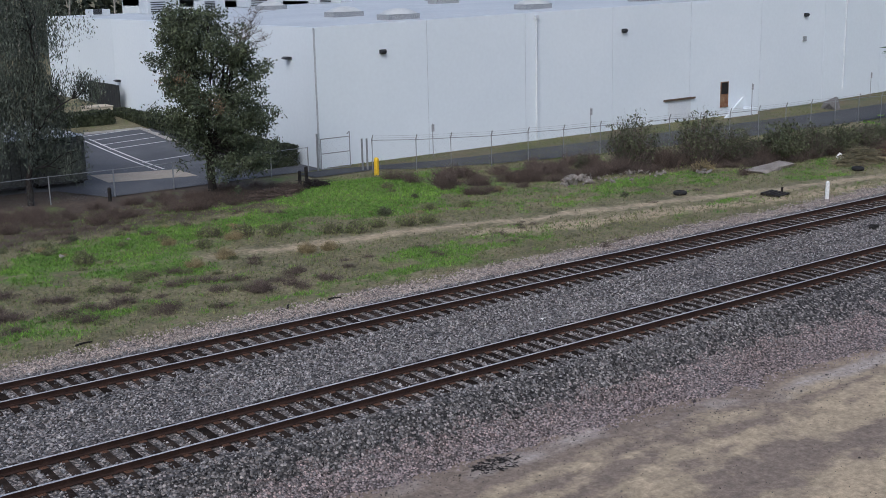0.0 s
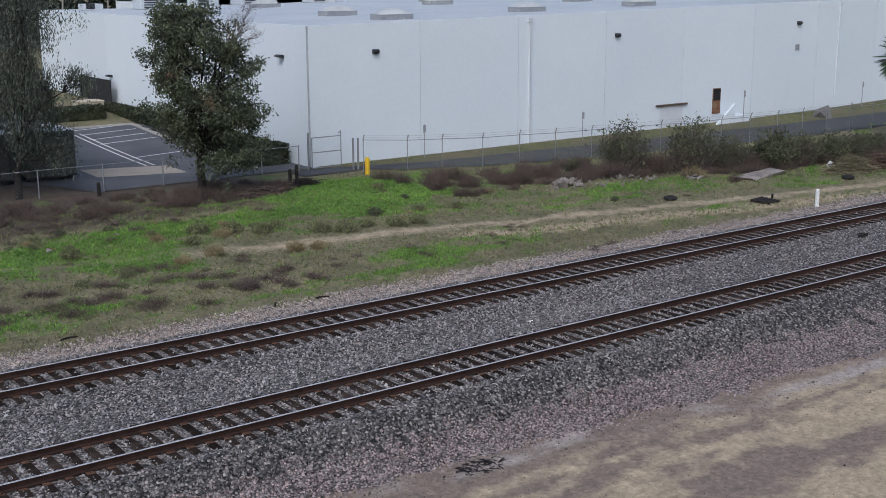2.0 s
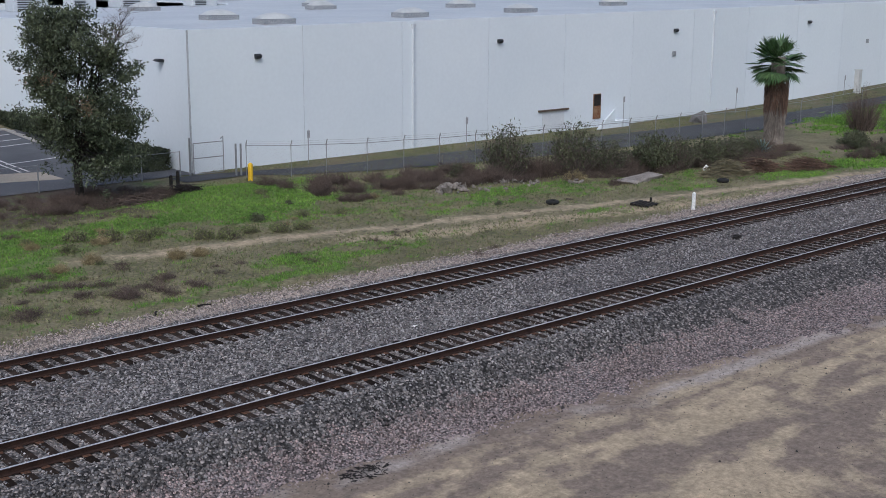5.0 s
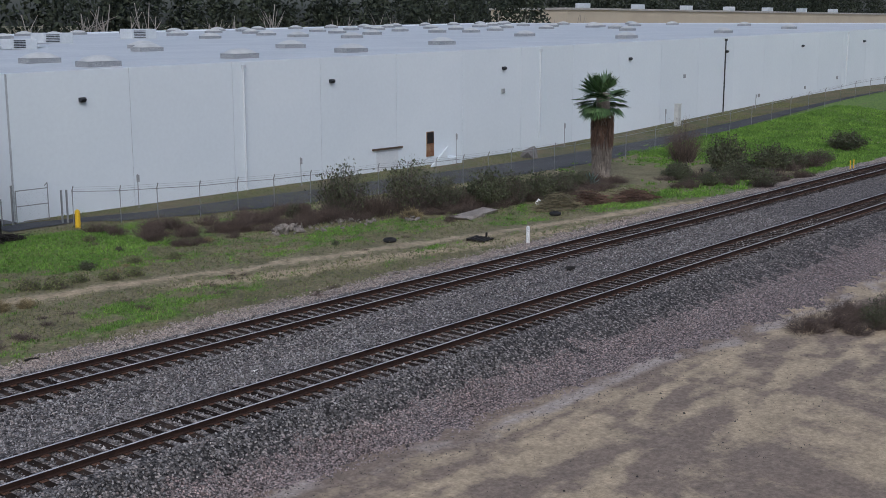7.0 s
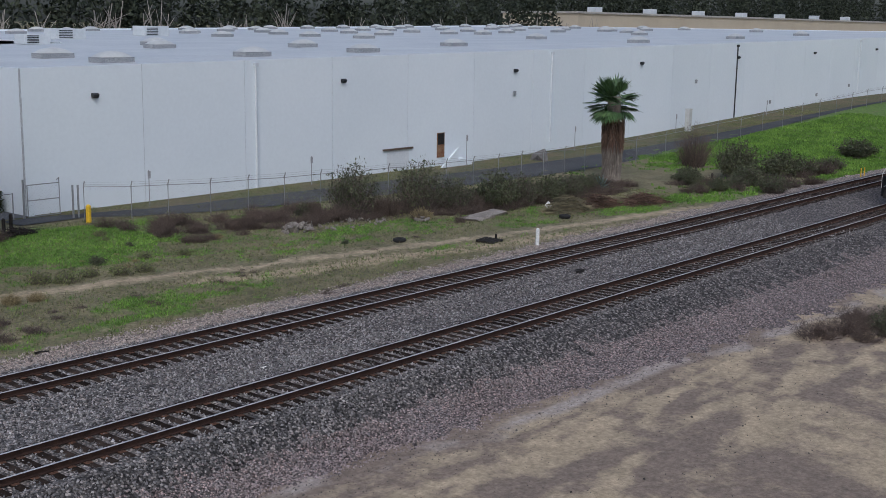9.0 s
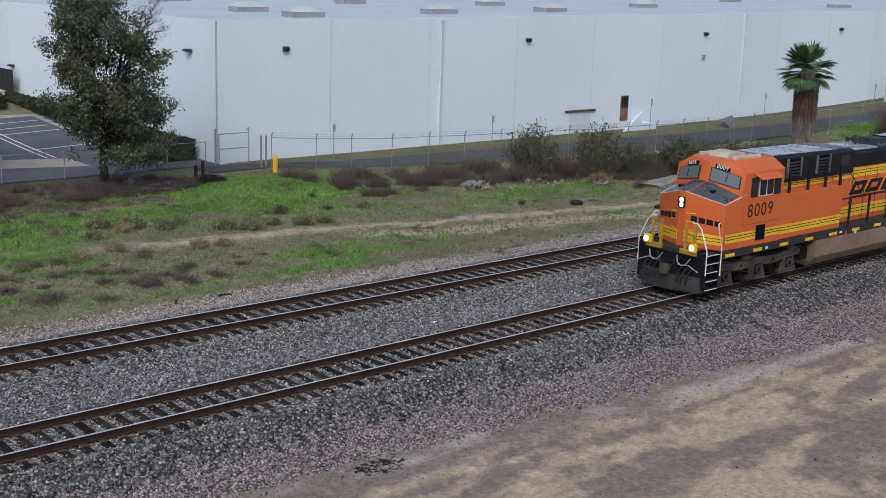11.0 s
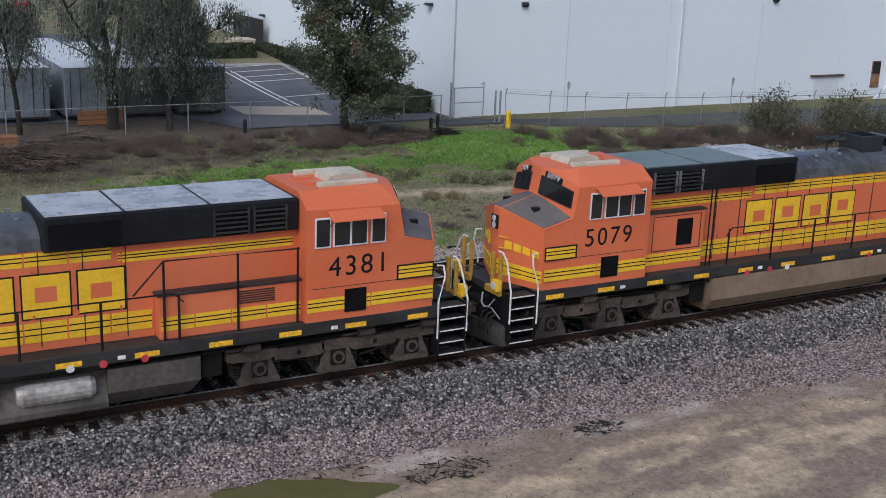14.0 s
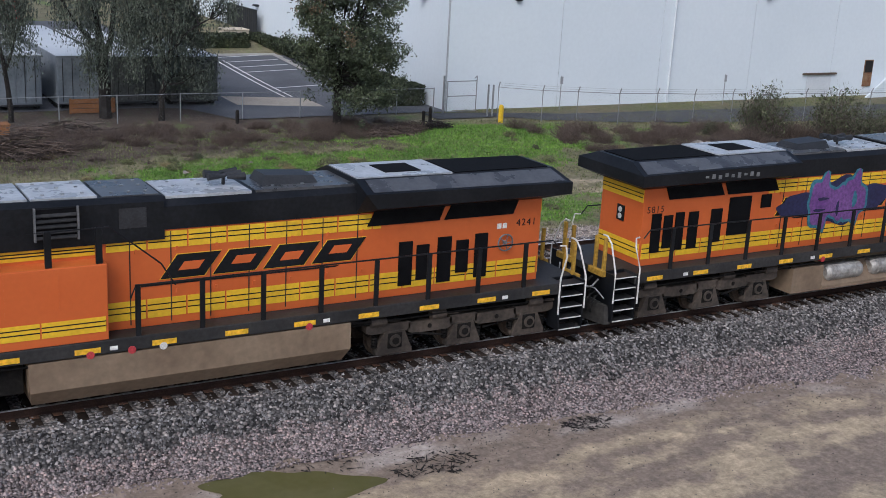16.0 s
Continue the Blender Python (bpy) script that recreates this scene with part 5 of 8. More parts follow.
def build_loco(number, style, x_turned, graffiti=False, lit=False, shade="orange", roof_kit=False):
    new_look = style == "new"
    body = "orange" if new_look else "orange_old"
    loco = root("locomotive", pose(0, 0, 0), {
        "8009": "clean orange diesel locomotive with lit headlights, leading",
        "4381": "faded orange diesel locomotive running long hood first",
        "5079": "faded orange diesel locomotive with yellow block lettering",
        "4241": "orange diesel locomotive with a grey window awning",
        "5815": "orange diesel locomotive with purple graffiti, long hood first"}[number], "locomotive", "locomotives of the train")
    TRAIN.append((loco, x_turned))
    # underframe
    bm = bmesh.new()
    bm_box(bm, 0.0, 19.8, -1.5, 1.5, 1.31, 1.62, 0.02)
    bm_box(bm, 0.2, 19.6, -0.7, 0.7, 0.9, 1.33)
    part("frame", bm, "sill", loco)
    for sy in (-1, 1):
        for k in range(12):
            x = 0.35 + k * 1.68
            bm = bmesh.new()
            a, b = sorted((sy * 1.5, sy * 1.51))
            bm_box(bm, x, x + 0.55, a, b, 1.36, 1.48)
            part("reflector", bm, "amber_refl", loco)
            if k % 3 == 1:
                bm = bmesh.new()
                bm_box(bm, x + 0.75, x + 0.92, a, b, 1.38, 1.47)
                part("placard", bm, "number_white", loco)
        bm = bmesh.new()
        bm_tube(bm, [(5.0, sy * 1.36, 1.2), (9.0, sy * 1.4, 1.16), (14.2, sy * 1.38, 1.2)], 0.03, 5)
        bm_tube(bm, [(13.6, sy * 1.3, 1.1), (16.0, sy * 1.36, 1.17), (19.4, sy * 1.3, 1.12)], 0.025, 5)
        part("pipe_run", bm, "truck_dark", loco)
    # fuel tank
    bm = bmesh.new()
    if new_look and number != "5815" or number == "5079":
        bm_hull(bm, both([(6.12, 1.5, 1.28), (13.6, 1.5, 1.28), (6.12, 1.5, 0.62), (13.6, 1.5, 0.62), (6.2, 1.2, 0.24), (13.5, 1.2, 0.24)]))
        tank = part("fuel_tank", bm, "tank", loco, "dusty tan fuel tank")
    else:
        bm_hull(bm, both([(6.12, 1.42, 1.15), (8.2, 1.42, 1.15), (6.12, 1.42, 0.6), (8.2, 1.42, 0.6), (6.3, 1.15, 0.24), (8.1, 1.15, 0.24)]))
        bm_hull(bm, both([(8.2, 0.95, 1.2), (12.3, 0.95, 1.2), (8.2, 1.45, 0.42), (12.3, 1.45, 0.42), (8.2, 1.2, 0.22), (12.3, 1.2, 0.22), (8.2, 1.45, 0.30), (12.3, 1.45, 0.30)]))
        bm_hull(bm, both([(12.3, 1.42, 1.1), (13.6, 1.42, 1.1), (12.3, 1.42, 0.3), (13.6, 1.42, 0.3)]))
        tank = part("fuel_tank", bm, "tank" if number == "5815" else "tank_grey", loco, "grimy fuel tank with air reservoirs on its flank")
        for sy in (-1, 1):
            for a, b in ((8.45, 10.1), (10.5, 12.1)):
                bm = bmesh.new()
                bm_tube(bm, [(a, sy * 1.22, 0.78), (a + 0.12, sy * 1.22, 0.78)], 0.2, 16, r_end=0.28)
                bm_tube(bm, [(a + 0.12, sy * 1.22, 0.78), (b - 0.12, sy * 1.22, 0.78)], 0.28, 16)
                bm_tube(bm, [(b - 0.12, sy * 1.22, 0.78), (b, sy * 1.22, 0.78)], 0.28, 16, r_end=0.2)
                for c in (a + 0.3, b - 0.3):
                    bm_tube(bm, [(c, sy * 1.22, 0.78), (c + 0.05, sy * 1.22, 0.78)], 0.295, 16)
                part("air_reservoir", bm, "tank_silver", loco, "dirty silver air reservoir", smooth=False)
    for sy in (-1, 1):
        for x, m in ((7.4, "red_dot"), (8.3, "red_dot"), (9.0, "grab"), (12.5, "red_dot")):
            bm = bmesh.new()
            bm_disc(bm, (x, 1.33), 0.09, sy * 1.36, sy * 1.52, 10)
            part("filler_cap", bm, m, loco)
    bm = bmesh.new()
    bm_box(bm, 5.55, 6.05, -1.25, 1.25, 0.55, 1.24, 0.03)
    part("air_dryer", bm, "truck_dark", loco)
    build_truck(loco, 2.68, x_turned, 1)
    build_truck(loco, 16.9, x_turned, -1)
    end_gear(loco, 0.0, -1, lit)
    end_gear(loco, 19.75, 1, False)
    # nose and cab
    bm = bmesh.new()
    bm_hull(bm, both([(-0.38, 0.14, 1.62), (0.2, 1.45, 1.62), (1.4, 1.5, 1.62), (-0.38, 0.14, 3.60), (0.2, 1.45, 3.24), (1.4, 1.5, 3.56), (0.8, 0.14, 3.93)]))
    nose = part("nose", bm, body, loco)
    top = {sy: [(-0.38, sy * 0.14, 3.60), (0.2, sy * 1.45, 3.24), (1.32, sy * 1.5, 3.54), (0.72, sy * 0.14, 3.91)] for sy in (-1, 1)}
    bm = bmesh.new()
    for sy in (-1, 1):
        q = top[sy] if sy > 0 else [top[sy][i] for i in (1, 0, 3, 2)]
        bm_panel(bm, q, 0.035 if sy > 0 else 0.055, 0.945 if sy > 0 else 0.965, 0.05, 0.97, 0.014, 0.03)
    bm_hull(bm, both([(-0.34, 0.15, 3.615), (0.70, 0.15, 3.915), (-0.34, 0.15, 3.59), (0.70, 0.15, 3.89)]))
    part("nose_top", bm, "roof_dark" if new_look else "nose_grey", nose, "dark anti-glare nose top")
    for sy in (-1, 1):
        part("nose_edge", bm_tube(bmesh.new(), [(-0.37, sy * 0.1, 3.615), (0.2, sy * 1.45, 3.255), (1.3, sy * 1.5, 3.55)], 0.014, 5), "pipe_pale" if new_look else body, nose, "pale edge line")
        part("nose_hatch", bm_box(bmesh.new(), 0.3, 0.5, sy * 0.7 - 0.08, sy * 0.7 + 0.08, 3.55, 3.68, 0.02), "loco_black", nose)
    for sy in (-1, 1):
        for k in range(4):
            bm = bmesh.new()
            z = 1.95 + 0.3 * k
            bm_tube(bm, [(-0.33, sy * 0.22, z), (-0.40, sy * 0.24, z), (-0.28, sy * 0.50, z), (-0.22, sy * 0.48, z)], 0.014, 5)
            part("nose_grab", bm, "yellow", nose)
    bm = bmesh.new()
    bm_box(bm, -0.43, -0.385, -0.16, 0.16, 3.02, 3.40, 0.02)
    hl = part("headlight_box", bm, "loco_black", nose)
    for z in (3.12, 3.30):
        bm = bmesh.new()
        bm_tube(bm, [(-0.43, 0, z), (-0.445, 0, z)], 0.085, 14)
        part("headlamp", bm, "lamp_on" if lit else "dome", hl, "lit headlamp" if lit else "")
    # brand mark on the nose: four plain blocks, and a band
    for sy in (-1, 1):
        face = [(-0.38, sy * 0.14, 1.7), (0.2, sy * 1.45, 1.7), (0.2, sy * 1.45, 3.2), (-0.38, sy * 0.14, 3.5)]
        face = face if sy > 0 else [face[i] for i in (1, 0, 3, 2)]
        flip = (lambda u: u) if sy > 0 else (lambda u: 1 - u)
        bm = bmesh.new()
        for a, b in ((0.16, 0.32), (0.36, 0.52), (0.56, 0.72), (0.76, 0.92)):
            u0, u1 = sorted((flip(a), flip(b)))
            bm_panel(bm, face, u0, u1, 0.49, 0.61, 0.01, 0.012, (-1, sy, 0))
        part("nose_mark", bm, "loco_black" if new_look else "yellow", nose)
        bm = bmesh.new()
        bm_panel(bm, face, 0.0, 1.0, 0.06, 0.28, 0.012, 0.012, (-1, sy, 0))
        b = part("nose_stripe", bm, "yellow", nose)
        bm = bmesh.new()
        for v in (0.13, 0.20):
            bm_panel(bm, face, 0.0, 1.0, v, v + 0.014, 0.016, 0.004, (-1, sy, 0))
        part("stripe_line", bm, "loco_black", b)
    side_bands(loco, 0.22, 3.58, 1.5, 1.86, 2.18, "yellow", 1.7)
    if not new_look:
        for sy in (-1, 1):
            part("stripe_outline", bm_box(bmesh.new(), 0.22, 1.24, *sorted((sy * 1.5, sy * 1.508)), 2.41, 2.79, 0.003), "loco_black", nose)
        side_bands(loco, 0.24, 1.21, 1.5, 2.45, 2.75, "yellow", 1.0)
    bm = bmesh.new()
    bm_hull(bm, both([(0.74, 0.14, 1.62), (1.05, 1.5, 1.62), (3.6, 1.5, 1.62), (0.74, 0.14, 3.85), (1.05, 1.5, 3.5), (1.2, 1.5, 4.30), (3.6, 1.5, 4.33), (0.88, 0.14, 4.62), (1.12, 0.85, 4.65), (3.6, 0.95, 4.68), (1.5, 0.95, 4.70)]))
    cab = part("cab", bm, body, loco)
    shield = {1: [(0.745, 0.14, 3.90), (1.075, 1.46, 3.68), (1.185, 1.44, 4.29), (0.875, 0.14, 4.60)]}
    shield[-1] = [(x, -y, z) for x, y, z in (shield[1][i] for i in (1, 0, 3, 2))]
    for sy in (-1, 1):
        bm = bmesh.new()
        bm_panel(bm, shield[sy], 0.07, 0.93, 0.06, 0.77, 0.035, 0.06, (-1, sy, 0.3))
        part("windshield_frame", bm, "rubber", cab)
        bm = bmesh.new()
        bm_panel(bm, shield[sy], 0.095, 0.905, 0.09, 0.74, 0.045, 0.03, (-1, sy, 0.3))
        wd = part("windshield", bm, "windshield" if lit else "glass", cab, "reflective windshield pane")
        bm = bmesh.new()
        p = Vector(shield[sy][0]).lerp(Vector(shield[sy][1]), 0.5)
        q = Vector(shield[sy][3]).lerp(Vector(shield[sy][2]), 0.45)
        n = Vector((-0.06, sy * 0.05, 0.02))
        bm_tube(bm, [p.lerp(q, 0.2) + n, p.lerp(q, 0.62) + n], 0.012, 4)
        part("wiper", bm, "rubber", wd)
        # number boards
        bm = bmesh.new()
        bm_panel(bm, shield[sy], 0.18 if sy > 0 else 0.40, 0.60 if sy > 0 else 0.82, 0.79, 1.01, 0.06, 0.08, (-1, sy, 0.3))
        nb = part("number_board", bm, "loco_black", cab)
        inner, outer, otop, itop = [Vector(shield[1][i]) * Vector((1, sy, 1)) for i in range(4)]
        ux = ((outer - inner) if sy < 0 else (inner - outer)).normalized()
        up = ((itop + otop) / 2 - (inner + outer) / 2).normalized()
        nn = ux.cross(up).normalized()
        up = nn.cross(ux)
        at = inner.lerp(outer, 0.39).lerp(itop.lerp(otop, 0.39), 0.83) + nn * 0.075
        number_on("board_digit", number, 0.19, "number_white", cab, Matrix.Translation(at) @ Matrix((ux, up, nn)).transposed().to_4x4(), "white number on black board")
        # side windows
        a, b = sorted((sy * 1.5, sy * 1.53))
        for x0, x1 in ((1.60, 1.93), (2.08, 2.46), (2.52, 2.90), (3.03, 3.36)):
            bm = bmesh.new()
            bm_box(bm, x0 - 0.035, x1 + 0.035, a, b, 3.41, 4.13, 0.008)
            wf = part("window_frame", bm, "pipe_pale" if 2.0 < x0 < 2.6 or not new_look else "rubber", cab)
            a2, b2 = sorted((sy * 1.51, sy * 1.536))
            bm = bmesh.new()
            bm_box(bm, x0, x1, a2, b2, 3.45, 4.09)
            part("window_pane", bm, "glass", wf)
        bm = bmesh.new()
        bm_hull(bm, [(x, sy * y, z) for x in (1.72, 3.08) for y, z in ((1.5, 4.27), (1.5, 4.245), (1.84, 4.10), (1.84, 4.08))])
        part("awning", bm, shade if number == "4241" else body, cab, "grey window awning" if number == "4241" else "")
        bm = bmesh.new()
        for x in (1.78, 3.02):
            bm_tube(bm, [(x, sy * 1.80, 4.09), (x, sy * 1.52, 3.92)], 0.012, 4)
        part("awning_stay", bm, "dark_metal", cab)
        rot = 0 if sy < 0 else 180
        number_on("road_digit", number, 0.69, "loco_black", cab, pose(2.25, sy * 1.503, 2.69, 90, 0, rot), "black road number")
        bm = bmesh.new()
        bm_box(bm, 1.1, 3.45, *sorted((sy * 1.5, sy * 1.503)), 2.42, 2.435)
        part("panel_line", bm, "sill", cab)
        bm = bmesh.new()
        bm_box(bm, 2.05, 2.62, *sorted((sy * 1.51, sy * 1.53)), 1.78, 2.35, 0.008)
        part("sand_door", bm, "grill", cab)
    # cab roof fittings
    if roof_kit:
        for x in (1.55, 2.45):
            bm = bmesh.new()
            for y in np.linspace(-0.85, 0.85, 4):
                bm_tube(bm, [(x, y, 4.84), (x + 0.75, y, 4.84)], 0.022, 5)
                for u in (0.02, 0.73):
                    bm_tube(bm, [(x + u, y, 4.66), (x + u, y, 4.84)], 0.018, 5)
            for u in (0.0, 0.36, 0.75):
                bm_tube(bm, [(x + u, -0.88, 4.84), (x + u, 0.88, 4.84)], 0.022, 5)
            bm_box(bm, x + 0.06, x + 0.68, -0.78, 0.78, 4.69, 4.735, 0.01)
            part("antenna_platform", bm, "orange_old", cab, "faded pinkish antenna rack")
        bm = bmesh.new()
        for x, y in ((1.6, 0.3), (2.0, -0.4), (2.6, 0.2), (2.9, -0.5)):
            bm_tube(bm, [(x, y, 4.7), (x, y, 4.92)], 0.02, 5)
        part("antenna", bm, "dark_metal", cab)
    else:
        bm = bmesh.new()
        bm_hull(bm, [(x, y, z) for x, z in ((1.5, 4.64), (1.6, 4.86), (2.2, 4.90), (2.55, 4.84), (2.6, 4.64)) for y in (-0.42, 0.42)])
        ac = part("roof_aircon", bm, "beige", cab, "beige roof air conditioner")
        for y in (-0.72, 0.72):
            part("aircon_rail", bm_box(bmesh.new(), 1.45, 3.0, y - 0.09, y + 0.09, 4.63, 4.80, 0.03), "beige", ac)
        for y in (-0.3, 0.35):
            part("roof_vent", bm_box(bmesh.new(), 2.8, 3.2, y - 0.14, y + 0.14, 4.66, 4.74, 0.02), body, cab)
    # hood
    if new_look:
        bm = bmesh.new()
        bm_box(bm, 3.6, 7.82, -1.46, 1.46, 1.62, 3.33, 0.02)
        cabinet = part("equipment_cabinet", bm, body, loco)
        bm = bmesh.new()
        for x in (4.6, 5.7, 6.8):
            for sy in (-1, 1):
                bm_box(bm, x, x + 0.015, *sorted((sy * 1.46, sy * 1.464)), 2.3, 3.28)
        part("cabinet_seam", bm, body, cabinet)
        side_bands(loco, 3.64, 7.8, 1.46, 1.82, 2.16, "yellow", 1.38)
        bx0, top_z = 7.82, 3.33
    else:
        bm = bmesh.new()
        low = number == "4381"
        end, top_z, half = (7.0, 2.62, 1.3) if low else (5.86, 3.28, 1.2)
        bm_box(bm, 3.6, end, -half, half, 1.62, top_z, 0.02)
        cabinet = part("equipment_cabinet", bm, body, loco)
        part("cabinet_top", bm_box(bmesh.new(), 3.62, end + 0.04, -half - 0.03, half + 0.03, top_z, top_z + 0.05, 0.01), "sill", cabinet)
        for sy in (-1, 1):
            if low:
                for k in range(6):
                    part("intake_slat", bm_box(bmesh.new(), 4.3, 5.2, *sorted((sy * half, sy * (half + 0.02))), 2.24 + 0.055 * k, 2.265 + 0.055 * k), "sill", cabinet)
                for x in (3.75, 5.2, 6.9):
                    part("rail_post", bm_tube(bmesh.new(), [(x, sy * 1.36, 1.62), (x, sy * 1.36, 3.45)], 0.028, 6), "loco_black", loco)
                part("handrail", bm_tube(bmesh.new(), [(3.7, sy * 1.36, 3.42), (6.9, sy * 1.36, 3.45), (7.6, sy * 1.42, 2.75)], 0.022, 5), "loco_black", loco)
            else:
                part("vent", bm_box(bmesh.new(), 4.86, 5.42, *sorted((sy * 1.2, sy * 1.215)), 2.32, 3.08), "grill", cabinet)
                for x0, x1, z0, z1 in ((4.0, 4.025, 2.22, 3.2), (5.7, 5.725, 2.22, 3.2), (4.0, 5.72, 2.2, 2.225), (4.0, 5.72, 3.18, 3.2)):
                    part("panel_line", bm_box(bmesh.new(), x0, x1, *sorted((sy * 1.2, sy * 1.21)), z0, z1), "sill", cabinet)
                for x in (5.95, 6.1):
                    part("rail_post", bm_tube(bmesh.new(), [(x, sy * 1.3, 1.62), (x, sy * 1.3, 4.1 if x < 6 else 3.9)], 0.024, 6), "loco_black", loco)
                part("handrail", bm_tube(bmesh.new(), [(3.8, sy * 1.28, 3.98), (5.8, sy * 1.3, 4.1), (5.95, sy * 1.3, 4.08)], 0.022, 5), "loco_black", loco)
        side_bands(loco, 3.64, end - 0.02, half, 1.82, 2.14, "yellow", 0.85)
        bx0 = end
    bm = bmesh.new()
    bm_box(bm, bx0, 19.3, -0.95, 0.95, 1.62, 3.84, 0.015)
    if bx0 > 3.6:
        bm_box(bm, 3.6, bx0 + 0.01, -0.95, 0.95, top_z, 3.84)
    hood = part("hood", bm, body, loco)
    side_bands(loco, bx0 + 0.05, 19.25, 0.95, 1.82, 2.26, "yellow", 0.92)
    side_bands(loco, 3.7, 7.8, 0.95, 3.40, 3.62, "yellow", 2.0)
    side_bands(loco, 7.9, 14.6 if new_look else 19.2, 0.95, 3.42 if new_look else 3.5, 3.80, "yellow", 0.92)
    for sy in (-1, 1):
        bm = bmesh.new()
        x = bx0 + 0.6
        while x < 14.4:
            bm_box(bm, x, x + 0.022, *sorted((sy * 0.95, sy * 0.968)), 1.7, 3.8)
            x += 0.92
        tagged(part("door_seam_row", bm, "sill", hood), kind="stuff")
        latch = mesh_of("door_latch", bm_box(bmesh.new(), 0, 0.05, *sorted((sy * 0.95, sy * 0.985)), 0, 0.09), body)
        x = bx0 + 0.72
        while x < 14.3:
            for z in (2.35, 3.35):
                o = new("door_latch", latch)
                o.parent, o.location = hood, (x, 0, z)
            x += 0.92
        # grilles towards the rear
        slots = {"4381": [(15.25 + 0.466 * k, 0.32, 1.95, 3.04 - 0.1 * (k % 2)) for k in range(8)],
                 "5079": [(15.2, 0.46, 2.56, 3.04), (15.8, 0.48, 2.56, 3.06), (15.2, 0.46, 1.98, 2.44), (15.8, 0.48, 1.98, 2.44), (16.45, 0.44, 2.1, 2.9), (17.05, 0.5, 1.9, 2.2), (17.7, 0.3, 2.0, 3.0), (18.15, 0.3, 2.05, 2.95), (18.6, 0.3, 2.0, 2.95)],
                 "5815": [(18.62, 0.34, 1.98, 3.12), (18.2, 0.32, 2.08, 3.04), (17.78, 0.32, 2.0, 3.1), (17.25, 0.36, 2.0, 3.08), (16.35, 0.42, 2.1, 3.1), (15.25, 0.85, 2.25, 3.4), (14.45, 0.4, 3.0, 3.4)]}.get(
            number, [(15.1, 0.38, 1.88, 3.02), (15.6, 0.36, 2.0, 2.9), (16.2, 0.4, 1.86, 3.05), (16.75, 0.36, 2.06, 2.92), (17.3, 0.38, 1.88, 3.05)])
        for x, w, z0, z1 in slots:
            bm = bmesh.new()
            bm_box(bm, x, x + w, *sorted((sy * 0.95, sy * 0.985)), z0, z1, 0.006)
            part("grille", bm, "grill", hood)
        for x0, x1 in ((14.2, 16.2), (16.35, 18.4)):
            bm = bmesh.new()
            bm_hull(bm, [(x, sy * 0.96 + sy * d, z) for x, z in ((x0, 3.5), (x1, 3.5), (x1 + 0.2, 3.98), (x0 + 0.25, 3.98)) for d in (0.0, 0.03)])
            part("radiator_screen", bm, "grill", hood)
        # brand mark: four plain leaning blocks
        if new_look:
            bx, n, w, g, lean = 9.1, 4, 1.02, 0.2, 0.4
            zz = (2.70, 3.24)
            if sy > 0:
                bx, lean = 9.15 + 0.4, -0.38
            back, front = "yellow", "loco_black"
        else:
            bx, n, w, g, lean = 7.66, 4, 0.98, 0.18, 0.0
            zz = (2.37, 3.30)
            back, front = "loco_black", "yellow"
        for k in range(n):
            x = bx + k * (w + g)
            bm = bmesh.new()
            e = 0.016 if new_look else 0.035
            slanted(bm, x - e, x + w + e, zz[0] - e, zz[1] + e, sy * 0.953, lean, 0.01)
            mk = part("mark_outline", bm, back, hood)
            bm = bmesh.new()
            slanted(bm, x, x + w, zz[0], zz[1], sy * 0.955, lean, 0.016)
            part("mark_block", bm, front, mk)
            h = zz[1] - zz[0]
            bm = bmesh.new()
            v = (0.32, 0.36, 0.30, 0.38)[k]
            slanted(bm, x + w * 0.28 + lean * v, x + w * 0.74 + lean * v, zz[0] + h * v, zz[0] + h * (v + 0.36), sy * 0.955, lean * 0.36, 0.02)
            part("mark_counter", bm, body, mk)
        if new_look:
            bm = bmesh.new()
            slanted(bm, 8.6, 13.4, 2.56, 2.60, sy * 0.953, 0.1, 0.01)
            part("swoosh", bm, "loco_black", hood)
        number_on("rear_digit", number, 0.27, "loco_black", hood, pose(18.85, sy * 0.953, 3.15, 90, 0, 0 if sy < 0 else 180), "black road number")
    # black upper hood, roof plates with their wet sheen in the colour
    if new_look:
        bm = bmesh.new()
        bm_hull(bm, both([(3.62, 1.02, 3.64), (9.2, 1.02, 3.64), (3.62, 1.02, 4.58), (9.2, 1.02, 4.50), (3.62, 0.85, 4.68), (9.2, 0.85, 4.60)]))
        upper = part("upper_hood", bm, "loco_black", loco)
        bm = bmesh.new()
        bm_hull(bm, both([(9.2, 0.98, 3.84), (14.0, 0.98, 3.84), (9.2, 0.98, 4.36), (14.0, 0.98, 4.36), (9.2, 0.72, 4.54), (14.0, 0.72, 4.54)]))
        part("engine_hood", bm, "loco_black", loco)
        for x0, x1, z, m in ((3.75, 6.35, 4.685, "roof_sheen_grey"), (6.42, 7.8, 4.665, "roof_sheen_grey"), (7.9, 9.15, 4.63, "roof_dark"), (9.3, 11.3, 4.545, "roof_sheen_grey"), (11.4, 13.9, 4.545, "roof_dark")):
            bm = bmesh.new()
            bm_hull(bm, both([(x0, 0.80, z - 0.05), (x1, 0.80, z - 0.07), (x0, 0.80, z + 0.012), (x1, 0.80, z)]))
            pl = part("roof_plate", bm, m, upper, "wet grey roof plate, sheen in its colour")
            bm = bmesh.new()
            for k in range(3):
                for y in (-0.5, 0.1, 0.55):
                    x = x0 + (x1 - x0) * (0.2 + 0.3 * k)
                    bm_box(bm, x, x + 0.07, y, y + 0.05, z - 0.01, z + 0.03)
